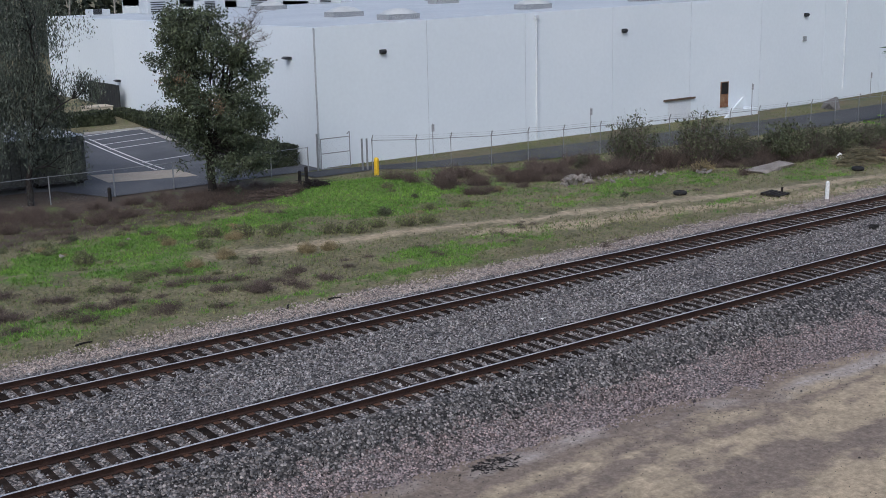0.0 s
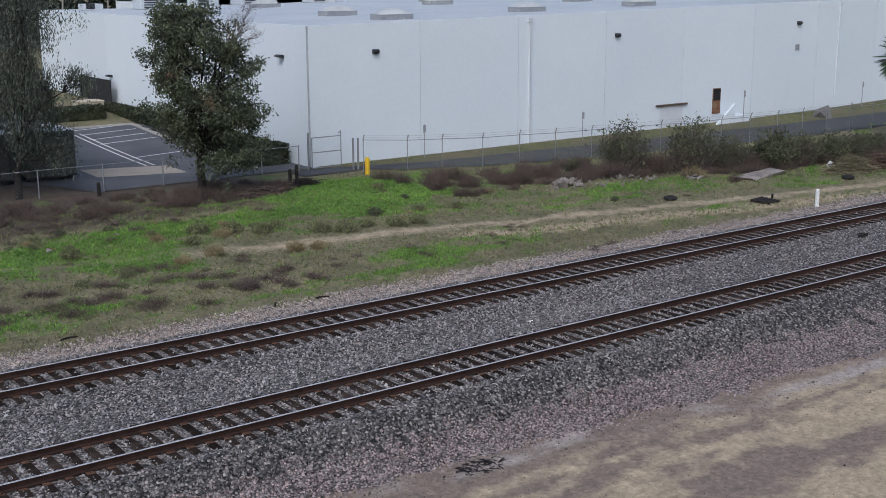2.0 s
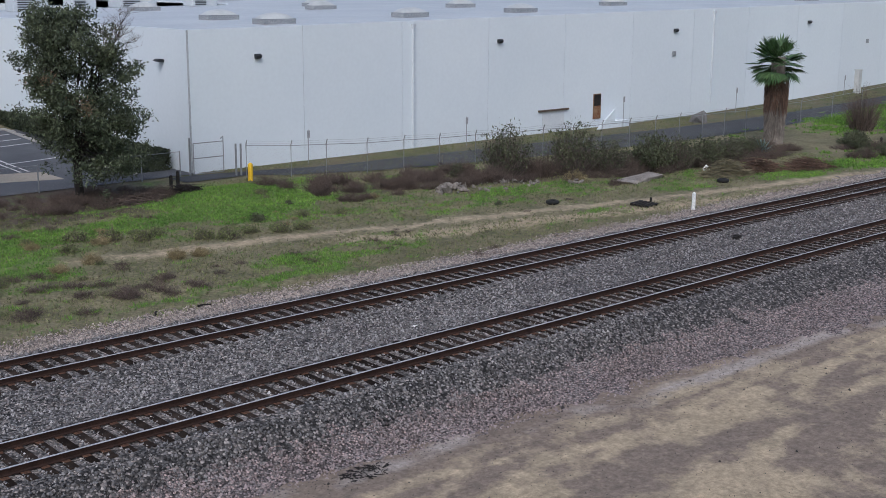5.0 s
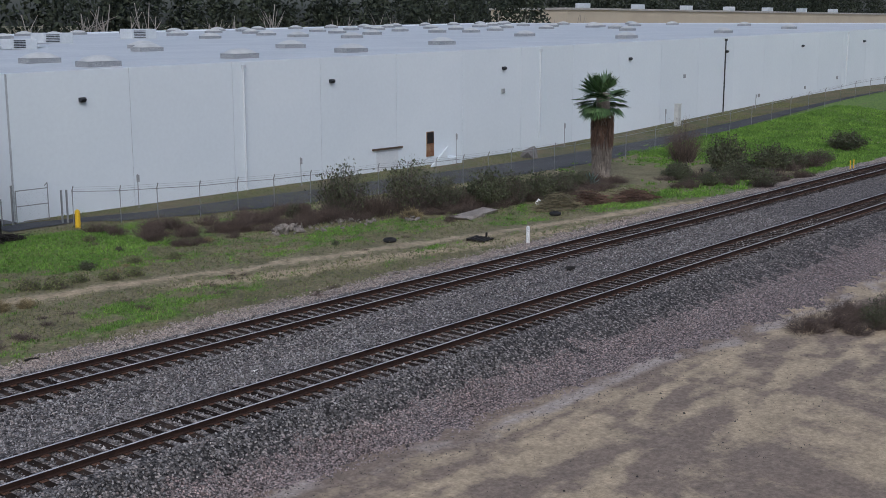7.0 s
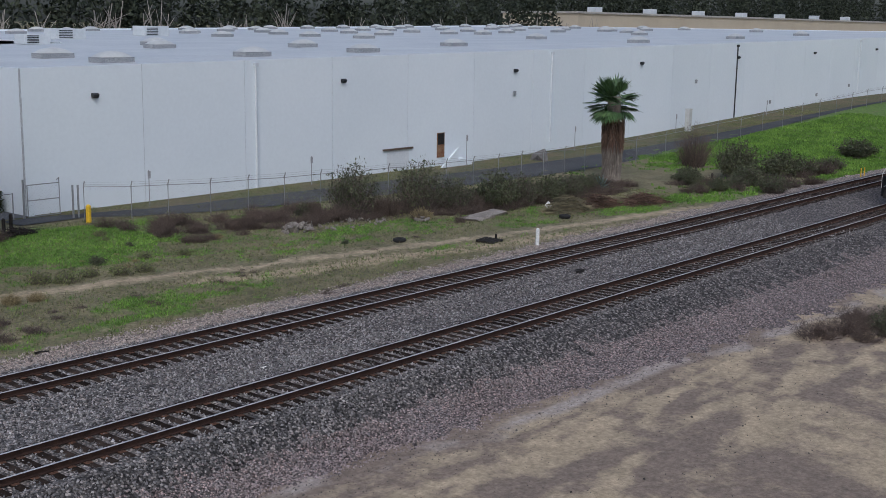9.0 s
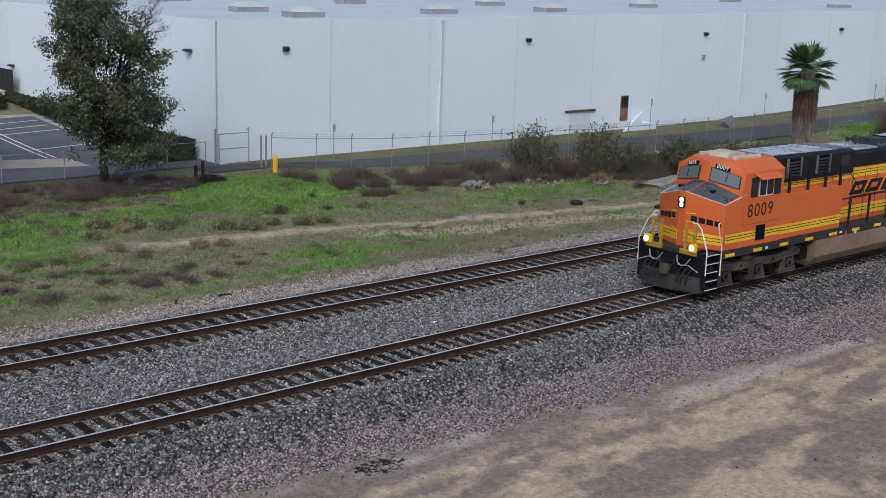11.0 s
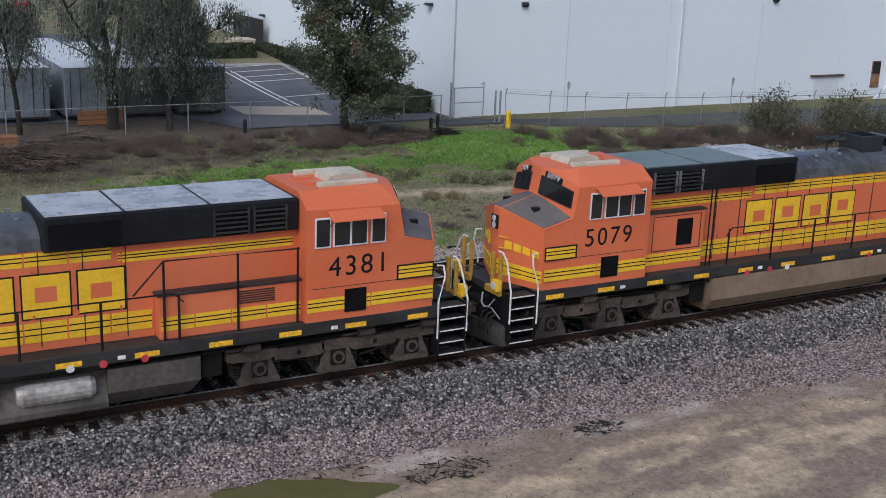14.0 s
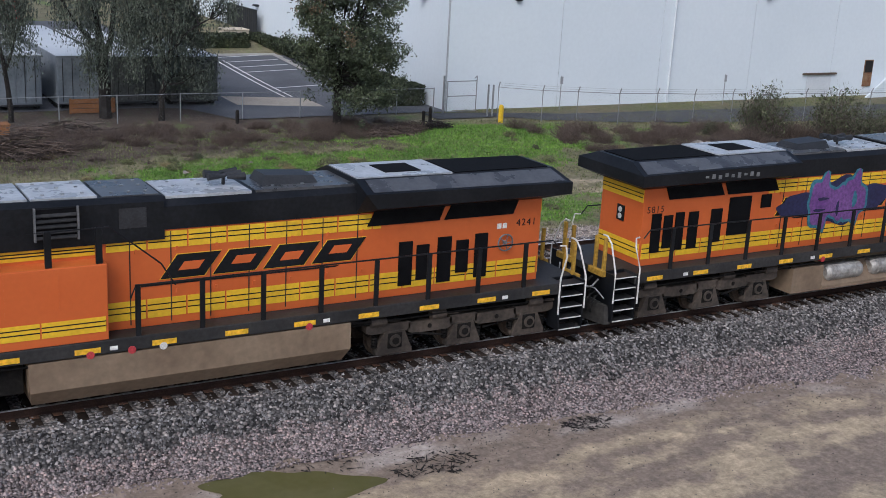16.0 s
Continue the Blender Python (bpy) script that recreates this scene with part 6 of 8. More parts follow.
            tagged(part("roof_bolt_row", bm, "galv", pl), kind="stuff")
        for sy in (-1, 1):
            for x in (4.46, 6.45):
                bm = bmesh.new()
                bm_box(bm, x, x + 0.88, *sorted((sy * 1.02, sy * 1.035)), 3.86, 4.50)
                v = part("louvre_opening", bm, "grill", upper)
                bm = bmesh.new()
                for k in range(5):
                    z = 3.9 + 0.12 * k
                    bm_hull(bm, [(a, sy * y, z + c) for a in (x, x + 0.88) for y, c in ((1.035, 0.0), (1.035, 0.025), (1.085, -0.02), (1.085, -0.04))])
                part("louvre_slat", bm, "sill", v)
                for a in (x - 0.03, x + 0.86):
                    part("louvre_post", bm_box(bmesh.new(), a, a + 0.04, *sorted((sy * 1.02, sy * 1.10)), 3.82, 4.54), "slat_grey", v)
            bm = bmesh.new()
            bm_box(bm, 8.2, 8.8, *sorted((sy * 1.02, sy * 1.03)), 3.95, 4.4, 0.005)
            part("access_door", bm, "dark_metal", upper)
        # walkway rail over the cabinet
        for sy in (-1, 1):
            for x in (4.1, 5.35, 6.55, 7.6):
                bm = bmesh.new()
                bm_box(bm, x, x + 0.14, sy * 1.38 - 0.03, sy * 1.38 + 0.03, 3.33, 4.12, 0.006)
                part("rail_post", bm, "loco_black", loco)
            bm = bmesh.new()
            bm_tube(bm, [(3.7, sy * 1.38, 4.05), (7.9, sy * 1.38, 4.12), (9.0, sy * 1.4, 3.2), (9.3, sy * 1.46, 2.7)], 0.02, 5)
            part("handrail", bm, "loco_black", loco)
    else:
        bm = bmesh.new()
        bm_box(bm, 3.62, 9.36, -1.12, 1.12, 3.80, 4.56, 0.05)
        upper = part("upper_hood", bm, "loco_black", loco)
        for x0, x1, m in ((3.75, 5.7, "roof_green" if number == "5079" else "roof_sheen_grey"), (5.78, 7.6, "roof_green" if number == "5079" else "roof_sheen_grey"), (7.68, 9.28, "roof_sheen_grey")):
            bm = bmesh.new()
            bm_box(bm, x0, x1, -1.04, 1.04, 4.54, 4.585, 0.008)
            part("roof_plate", bm, m, upper, "wet grey roof plate, sheen in its colour")
        for sy in (-1, 1):
            for x, w in ((3.97, 0.75), (4.87, 0.79), (7.72, 1.52)):
                bm = bmesh.new()
                bm_box(bm, x, x + w, *sorted((sy * 1.12, sy * 1.135)), 3.84, 4.4)
                v = part("louvre_opening", bm, "grill", upper)
                if w < 1.5:
                    bm = bmesh.new()
                    for k in range(5):
                        bm_box(bm, x, x + w, *sorted((sy * 1.135, sy * 1.17)), 3.88 + 0.11 * k, 3.92 + 0.11 * k)
                    part("louvre_slat", bm, "sill", v)
                    for a in (x - 0.03, x + w - 0.01):
                        part("louvre_post", bm_box(bmesh.new(), a, a + 0.04, *sorted((sy * 1.12, sy * 1.19)), 3.82, 4.44), "slat_grey" if number == "5079" else "sill", v)
        bm = bmesh.new()
        n = 10
        ring = [(0.98 * math.cos(math.pi * k / n), 3.84 + 0.58 * math.sin(math.pi * k / n) ** 0.7) for k in range(n + 1)]
        bm_hull(bm, [(x, y, z) for x in (9.37, 14.3) for y, z in ring])
        part("engine_hood", bm, "roof_dark", loco, "dark rounded engine hood")
        bm = bmesh.new()
        bm_box(bm, 12.75, 13.7, -0.48, 0.48, 4.3, 4.86, 0.03)
        stack = part("exhaust_stack", bm, "dark_metal", loco)
        bm = bmesh.new()
        bm_box(bm, 12.88, 13.57, -0.36, 0.36, 4.862, 4.87)
        part("stack_opening", bm, "grill", stack)
        for k in range(3):
            for y in (-0.55, 0.3):
                part("roof_bolt", bm_box(bmesh.new(), 9.7 + k, 9.78 + k, y, y + 0.06, 4.36, 4.44), "galv", loco)
    # radiator wing
    bm = bmesh.new()
    w0 = 13.9 if new_look else 14.35
    bm_hull(bm, both([(w0 + 0.3, 1.5, 4.05), (19.85, 1.5, 4.05), (w0, 1.5, 4.42), (19.85, 1.5, 4.36), (w0, 0.98, 3.86), (19.4, 0.98, 3.86), (w0, 0.85, 4.66), (19.7, 0.75, 4.62)]))
    rad = part("radiator_housing", bm, "loco_black", loco)
    bm = bmesh.new()
    if new_look:
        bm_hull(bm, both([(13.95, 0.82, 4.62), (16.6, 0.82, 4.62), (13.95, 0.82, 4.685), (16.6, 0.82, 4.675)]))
        part("roof_plate", bm, "roof_sheen_grey", rad, "wet grey roof plate, sheen in its colour")
        bm = bmesh.new()
        bm_box(bm, 14.9, 15.9, -0.45, 0.45, 4.67, 4.70)
        part("roof_hatch", bm, "grill", rad)
        bm = bmesh.new()
        bm_hull(bm, both([(16.7, 0.78, 4.60), (19.55, 0.72, 4.58), (16.7, 0.78, 4.665), (19.55, 0.72, 4.645)]))
        part("radiator_grille", bm, "grill", rad, "black roof radiator grille")
        bm = bmesh.new()
        bm_hull(bm, both([(11.7, 0.45, 4.55), (13.1, 0.45, 4.55), (11.8, 0.35, 4.78), (13.0, 0.35, 4.72)]))
        part("exhaust_stack", bm, "dark_metal", loco)
    else:
        for k in range(4):
            x = 14.62 + 1.24 * k
            bm = bmesh.new()
            bm_hull(bm, both([(x, 0.9, 4.62), (x + 1.18, 0.9, 4.60), (x, 0.9, 4.672), (x + 1.18, 0.9, 4.662)]))
            rg = part("radiator_grille", bm, "grill", rad, "slatted roof radiator grille")
            slat = mesh_of("slat", bm_box(bmesh.new(), 0, 0.035, -0.86, 0.86, 4.66, 4.69), "slat_grey" if number == "4381" else "dark_metal")
            for j in range(9):
                o = new("slat", slat)
                o.parent, o.location = rg, (x + 0.06 + 0.122 * j, 0, 0)
            for a, b in ((0.0, 0.05), (1.13, 1.18)):
                bm = bmesh.new()
                bm_box(bm, x + a, x + b, -0.9, 0.9, 4.655, 4.70)
                part("grille_frame", bm, "galv", rg)
    bm = bmesh.new()
    for sy in (-1, 1):
        q = [(w0 + 0.1, sy * 1.47, 4.425), (19.8, sy * 1.47, 4.365), (19.65, sy * 0.8, 4.63), (w0 + 0.1, sy * 0.88, 4.665)]
        q = q if sy < 0 else [q[i] for i in (1, 0, 3, 2)]
        bm_panel(bm, q, 0.02, 0.98, 0.06, 0.9, 0.012, 0.012)
    slope = part("radiator_slope", bm, "slat_grey" if number == "4381" else "roof_dark", rad)
    if not new_look:
        for sy in (-1, 1):
            q = [(w0 + 0.1, sy * 1.47, 4.425), (19.8, sy * 1.47, 4.365), (19.65, sy * 0.8, 4.63), (w0 + 0.1, sy * 0.88, 4.665)]
            for k in range(4):
                u0, u1 = 0.07 + 0.222 * k, 0.07 + 0.222 * k + 0.205
                part("radiator_screen", bm_panel(bmesh.new(), q, u0, u1, 0.14, 0.97, 0.022, 0.012), "screen_grey" if number == "4381" else "grill", slope)
                part("screen_bar", bm_panel(bmesh.new(), q, u1 + 0.002, u1 + 0.012, 0.10, 0.99, 0.035, 0.024), "curb_grey" if number == "4381" else "sill", slope)
                for j in range(9):
                    u = u0 + 0.02 + 0.02 * j
                    part("screen_slat", bm_panel(bmesh.new(), q, u, u + 0.004, 0.16, 0.95, 0.029, 0.008), "slat_grey" if number == "4381" else "dark_metal", slope)
    # horn
    bm = bmesh.new()
    hx = 10.9 if new_look else 11.7
    bm_tube(bm, [(hx, 0, 4.4), (hx, 0, 4.74)], 0.04, 6)
    for k, y in enumerate((-0.22, -0.11, 0.0, 0.11, 0.22)):
        d = -1 if k % 2 else 1
        bm_tube(bm, [(hx, y * 1.3, 4.78), (hx + d * 0.42, y * 1.3, 4.78)], 0.04, 8, r_end=0.10)
    part("horn", bm, "dark_metal", loco, "black five-chime air horn")
    # side walkway rails
    for sy in (-1, 1):
        if new_look:
            for x in (8.4, 9.85, 11.3, 12.75, 14.2, 15.65, 17.1, 18.5):
                bm = bmesh.new()
                bm_box(bm, x, x + 0.12, sy * 1.46 - 0.025, sy * 1.46 + 0.025, 1.62, 2.8, 0.006)
                part("rail_post", bm, "loco_black", loco)
            bm = bmesh.new()
            bm_tube(bm, [(8.3, sy * 1.46, 2.5), (8.42, sy * 1.46, 2.78), (14.2, sy * 1.46, 2.8), (19.4, sy * 1.46, 2.82), (19.6, sy * 1.46, 2.6)], 0.022, 5)
        else:
            for x in (6.6, 8.3, 10.0, 11.7, 13.4, 15.1, 16.8, 18.5):
                bm = bmesh.new()
                bm_tube(bm, [(x, sy * 1.46, 1.62), (x, sy * 1.46, 2.7)], 0.03, 6)
                part("rail_post", bm, "loco_black", loco)
            bm = bmesh.new()
            bm_tube(bm, [(6.5, sy * 1.46, 2.5), (6.7, sy * 1.46, 2.72), (12, sy * 1.46, 2.7), (19.4, sy * 1.46, 2.7), (19.6, sy * 1.46, 2.5)], 0.02, 5)
        part("handrail", bm, "loco_black", loco)
    # rear end face
    bm = bmesh.new()
    bm_box(bm, 19.3, 19.32, -0.93, 0.93, 1.82, 2.26)
    part("stripe", bm, "yellow", hood)
    bm = bmesh.new()
    bm_box(bm, 19.3, 19.32, -0.93, 0.93, 3.46, 3.82)
    part("stripe", bm, "yellow", hood)
    for z0, z1 in ((1.82, 2.26), (3.46, 3.82)):
        for k in (0.36, 0.66):
            bm = bmesh.new()
            z = z0 + (z1 - z0) * k
            bm_box(bm, 19.32, 19.324, -0.93, 0.93, z, z + 0.025)
            part("stripe_line", bm, "loco_black", hood)
    bm = bmesh.new()
    bm_box(bm, 19.3, 19.34, -0.16, 0.16, 2.75, 3.2, 0.01)
    rl = part("rear_headlight", bm, "loco_black", hood)
    for z in (2.88, 3.07):
        bm = bmesh.new()
        bm_tube(bm, [(19.34, 0, z), (19.355, 0, z)], 0.08, 12)
        part("lamp", bm, "dome", rl)
    bm = bmesh.new()
    rim = [(18.2 + 0.22 * math.cos(k * math.pi / 10), -1.02, 2.75 + 0.22 * math.sin(k * math.pi / 10)) for k in range(21)]
    bm_tube(bm, rim, 0.022, 6, cap=False)
    for k in range(5):
        a = k * 1.2566
        bm_tube(bm, [(18.2, -1.02, 2.75), (18.2 + 0.22 * math.cos(a), -1.02, 2.75 + 0.22 * math.sin(a))], 0.014, 5)
    bm_disc(bm, (18.2, 2.75), 0.05, -1.03, -0.95, 10)
    part("hand_brake_wheel", bm, "slat_grey", hood, "spoked hand brake wheel")
    for x, z in ((17.95, 3.12), (18.12, 3.12)):
        part("placard", bm_box(bmesh.new(), x, x + 0.13, -0.958, -0.95, z, z + 0.14), "number_white", hood)
    if graffiti:
        for cx, cz, rx, rz, spike, m, d in ((13.2, 2.95, 0.95, 0.36, 0, "navy", 0.006), (10.2, 3.05, 0.85, 0.4, 0, "navy", 0.006), (11.6, 3.0, 1.2, 0.75, 0, "navy", 0.008),
                                            (12.35, 2.98, 0.62, 0.78, 1, "cyan", 0.016), (11.6, 2.92, 0.5, 0.62, 0, "cyan", 0.014), (10.95, 3.0, 0.62, 0.74, 1, "cyan", 0.016),
                                            (12.35, 2.97, 0.52, 0.68, 1, "purple", 0.026), (11.6, 2.92, 0.42, 0.53, 0, "purple", 0.024), (10.95, 2.99, 0.52, 0.64, 1, "purple", 0.026),
                                            (12.3, 3.1, 0.24, 0.05, 0, "navy", 0.032), (12.42, 2.75, 0.24, 0.05, 0, "navy", 0.032), (11.62, 2.75, 0.06, 0.24, 0, "navy", 0.03), (10.9, 3.0, 0.1, 0.26, 0, "cyan", 0.032)):
            bm = bmesh.new()
            low, high = [], []
            for k in range(40):
                a = 2 * math.pi * k / 40
                r = 1 + 0.10 * math.sin(3 * a + cx * 5) + 0.06 * math.sin(7 * a + cz * 9) + spike * (0.55 * math.exp(-((a - 1.75) / 0.2) ** 2) + 0.3 * math.exp(-((a - 4.4) / 0.22) ** 2))
                u, v = cx + rx * r * math.cos(a), min(cz + rz * r * math.sin(a), 3.98)
                low.append(bm.verts.new((u, 0.966, v)))
                high.append(bm.verts.new((u, 0.984 + d, v)))
            bm.faces.new(high)
            bm.faces.new(low[::-1])
            for k in range(40):
                j = (k + 1) % 40
                bm.faces.new((low[k], low[j], high[j], high[k]))
            part("graffiti_patch", bm, m, hood, "spray painted graffiti patch")
        for k in range(9):
            part("chalk_scrawl", bm_box(bmesh.new(), 15.6 + 0.24 * k, 15.72 + 0.24 * k, 1.5, 1.508, 4.12 + 0.03 * (k % 3), 4.24 + 0.04 * (k % 2)), "slat_grey", rad, "faint pale paint scrawl")
    return loco


build_loco("8009", "new", False, lit=True)
build_loco("4381", "old", True)
build_loco("5079", "old", False)
build_loco("4241", "new", False, shade="pipe_pale", roof_kit=True)
build_loco("5815", "new", True, graffiti=True)


# ---------------------------------------------------------------- plants
RNG = np.random.default_rng(11)


def leaf_quads(centres, size, rng, droop=0.0, long=1.0):
    """Small leaves, each a bent pair of triangles round its centre."""
    n = len(centres)
    a = rng.normal(size=(n, 3))
    a[:, 2] -= droop * 2
    a /= np.linalg.norm(a, axis=1)[:, None]
    b = np.cross(a, rng.normal(size=(n, 3)))
    b /= np.linalg.norm(b, axis=1)[:, None] + 1e-9
    s = size * rng.uniform(0.6, 1.35, (n, 1))
    v = np.stack([centres - a * s * long, centres + b * s * 0.5, centres + a * s * long, centres - b * s * 0.5], 1)
    f = (np.arange(n) * 4)[:, None] + np.arange(4)[None]
    return v.reshape(-1, 3), f


def spikes(bases, tips, r):
    """Thin three-sided twigs from base to tip."""
    n = len(bases)
    d = tips - bases
    d /= np.linalg.norm(d, axis=1)[:, None] + 1e-9
    a = np.cross(d, np.array([0.31, 0.52, 0.79]))
    a /= np.linalg.norm(a, axis=1)[:, None] + 1e-9
    b = np.cross(d, a)
    r = np.broadcast_to(np.asarray(r, float), (n,))[:, None]
    v = np.stack([bases + a * r, bases - a * r * 0.5 + b * r * 0.87, bases - a * r * 0.5 - b * r * 0.87, tips], 1)
    k = (np.arange(n) * 4)[:, None, None]
    f = k + np.array([(0, 1, 3), (1, 2, 3), (2, 0, 3)])[None]
    return v.reshape(-1, 3), f.reshape(-1, 3)


def cloud(name, v, f, material, parent=None):
    return raw(name, v.tolist(), f.tolist(), material, parent)


def limb(bm, a, b, r0, r1, rng, bend=0.12, n=5):
    a, b = np.array(a, float), np.array(b, float)
    L = np.linalg.norm(b - a)
    pts = [a + (b - a) * k / n + (rng.normal(size=3) * bend * L * 0.35 if 0 < k < n else 0) for k in range(n + 1)]
    bm_tube(bm, [tuple(p) for p in pts], r0, 7, r_end=r1)
    return pts


def build_main_tree():
    rng = np.random.default_rng(21)
    bx, by = 19.75, 32.1
    t = root("broadleaf_tree", pose(bx, by, ground_z(bx, by)), "dark green broadleaf tree with a forked trunk and dry patches", "tree")
    right = np.array([0.908, -0.419, 0])
    deep = np.array([0.419, 0.908, 0])
    up = np.array([0, 0, 1.0])
    bm = bmesh.new()
    limb(bm, (0, 0, -0.2), (0.02, 0, 1.9), 0.26, 0.2, rng, 0.03)
    stems = []
    for u, w, h in ((-0.7, 0.2, 9.0), (0.35, -0.4, 9.6), (1.3, 0.3, 8.2)):
        mid = right * u * 0.45 + deep * w * 0.6 + up * 4.4
        stems += limb(bm, (0.02, 0, 1.7), mid, 0.17, 0.11, rng, 0.05)[2:]
        stems += limb(bm, mid, right * u + deep * w + up * h, 0.11, 0.02, rng, 0.06)[1:]
    stems = np.array(stems)
    # boughs, each carrying a clump of leaf sprays
    cs, dry, ends = [], [], []
    n = 80
    for k in range(n):
        h = (k + rng.random()) / n
        lo = np.interp(h, [0, 0.06, 0.14, 0.35, 0.7, 1.0], [0.9, -0.4, -1.6, -2.15, -2.0, -1.4])
        hi = np.interp(h, [0, 0.08, 0.3, 0.55, 0.75, 1.0], [2.4, 3.0, 3.3, 3.0, 1.8, 0.7])
        a = rng.uniform(0, 2 * math.pi)
        r = math.sqrt(rng.uniform(0.25, 1.0))
        u = (lo + hi) / 2 + (hi - lo) / 2 * r * math.cos(a)
        z = np.interp(h, [0, 1], [1.5, 9.6]) + (0.5 if u < 0 and h < 0.3 else 0.0)
        c = right * u + deep * 2.4 * r * math.sin(a) * (1 - 0.35 * h) + up * z
        j = np.argmin(np.linalg.norm(stems - (c - up * 1.2), axis=1))
        path = limb(bm, stems[j], c, 0.045, 0.012, rng, 0.12)
        ends += path[2:]
        is_dry = -1.5 < u < 0.9 and 3.0 < z < 6.8 and rng.random() < 0.45
        size = rng.uniform(0.36, 0.66)
        for q in range(int(rng.integers(7, 13))):
            o = c + rng.normal(size=3) * np.array([size, size, size * 0.62]) + up * 0.1
            m = int(rng.integers(45, 95))
            pts = o + rng.normal(size=(m, 3)) * np.array([0.2, 0.2, 0.17])
            (dry if is_dry and rng.random() < 0.55 else cs).append(pts)
    bare, fine = [], []
    for k in range(9):
        a = right * (0.9 + 0.5 * rng.random()) + up * (5.6 + 1.4 * rng.random())
        b = right * rng.uniform(1.6, 3.3) + deep * rng.uniform(-0.8, 0.8) + up * rng.uniform(7.6, 9.7)
        path = limb(bm, a, b, 0.035, 0.008, rng, 0.16, 6)
        for p in path[2:]:
            for q in range(4):
                e = p + right * rng.normal(0.15, 0.45) + deep * rng.normal() * 0.35 + up * rng.uniform(0.1, 0.8)
                bare.append((p, e))
    for p, e in bare:
        for q in range(5):
            o = p + (e - p) * rng.uniform(0.3, 1.0)
            fine.append((o, o + right * rng.normal(0, 0.2) + deep * rng.normal() * 0.2 + up * rng.uniform(-0.05, 0.4)))
    part("trunk", bm, "bark_dark", t, "dark forked trunk with bare upper branches")
    v, f = spikes(np.array([p for p, e in bare]), np.array([e for p, e in bare]), 0.014)
    v2, f2 = spikes(np.array([p for p, e in fine]), np.array([e for p, e in fine]), 0.008)
    cloud("bare_twig_mass", np.concatenate([v, v2]), np.concatenate([f, f2 + len(v)]), "twig", t)
    v, f = leaf_quads(np.concatenate(cs), 0.072, rng, 0.3, 1.25)
    cloud("crown", v, f, "leaf_oak", t)
    v, f = leaf_quads(np.concatenate(dry), 0.06, rng, 0.3)
    cloud("dry_foliage", v, f, "leaf_dry", t)
    ends = np.array(ends)
    v, f = spikes(np.repeat(ends, 5, 0), np.repeat(ends, 5, 0) + rng.normal(size=(len(ends) * 5, 3)) * 0.4, 0.011)
    cloud("twig_mass", v, f, "bark_dark", t)


build_main_tree()


def build_pepper_tree(bx, by, stems, sprays, label, seed):
    """A tree of forked dark stems; each spray (x, y, z top, z foot, width, strands) is a curtain of hanging leaves."""
    rng = np.random.default_rng(seed)
    z0 = ground_z(bx, by)
    t = root("pepper_tree", pose(bx, by, z0), label, "tree", "drooping trees by the yard fence")
    here = np.array([bx, by, z0])
    bm = bmesh.new()
    wood = []
    for pts, r0, r1 in stems:
        pts = [np.array(p, float) - here for p in pts]
        full = [pts[0]]
        for a, b in zip(pts, pts[1:]):
            full += [a + (b - a) * 0.5 + rng.normal(size=3) * 0.06, b]
        bm_tube(bm, [tuple(p) for p in full], r0, 8, r_end=r1)
        wood += full[1:]
    wood = np.array(wood)
    leaves, bases, tips = [], [], []
    for x, y, zt, zf, w, n in sprays:
        c = np.array([x, y, zt]) - here
        j = np.argmin(np.linalg.norm(wood - c + np.array([0, 0, 0.8]), axis=1))
        limb(bm, wood[j], c, 0.05, 0.012, rng, 0.1)
        for k in range(n):
            a = c + rng.normal(size=3) * np.array([w, w * 0.8, 0.35])
            foot = zf - z0 + rng.exponential(0.7)
            L = max(0.5, (a[2] - foot) * rng.uniform(0.3, 0.9))
            m = int(L * rng.uniform(26, 60))
            s = np.sort(rng.random(m)) ** 0.85
            sway = rng.normal(size=2) * 0.34 * L * 0.4
            p = a + np.stack([sway[0] * s, sway[1] * s, -L * s], 1) + rng.normal(size=(m, 3)) * np.array([0.24, 0.24, 0.14])
            leaves.append(p)
            bases.append(a)
            tips.append(a + np.array([sway[0], sway[1], -L]))
    part("trunk", bm, "bark_dark", t, "dark forked trunk")
    v, f = leaf_quads(np.concatenate(leaves), 0.05, rng, 1.3, 1.6)
    cloud("crown", v, f, "leaf_pepper", t)
    v, f = spikes(np.array(bases), np.array(tips), 0.009)
    tagged(cloud("hanging_twig_mass", v, f, "bark_dark", t), kind="stuff")


def spread_sprays(seed, n, x0, x1, y0, y1, zt, zf, w, strands):
    rng = np.random.default_rng(seed)
    return [(rng.uniform(x0, x1), rng.uniform(y0, y1), rng.uniform(*zt), rng.uniform(*zf), w * rng.uniform(0.6, 1.3), int(strands * rng.uniform(0.5, 1.4))) for k in range(n)]


g1 = ground_z(8.85, 38.2)
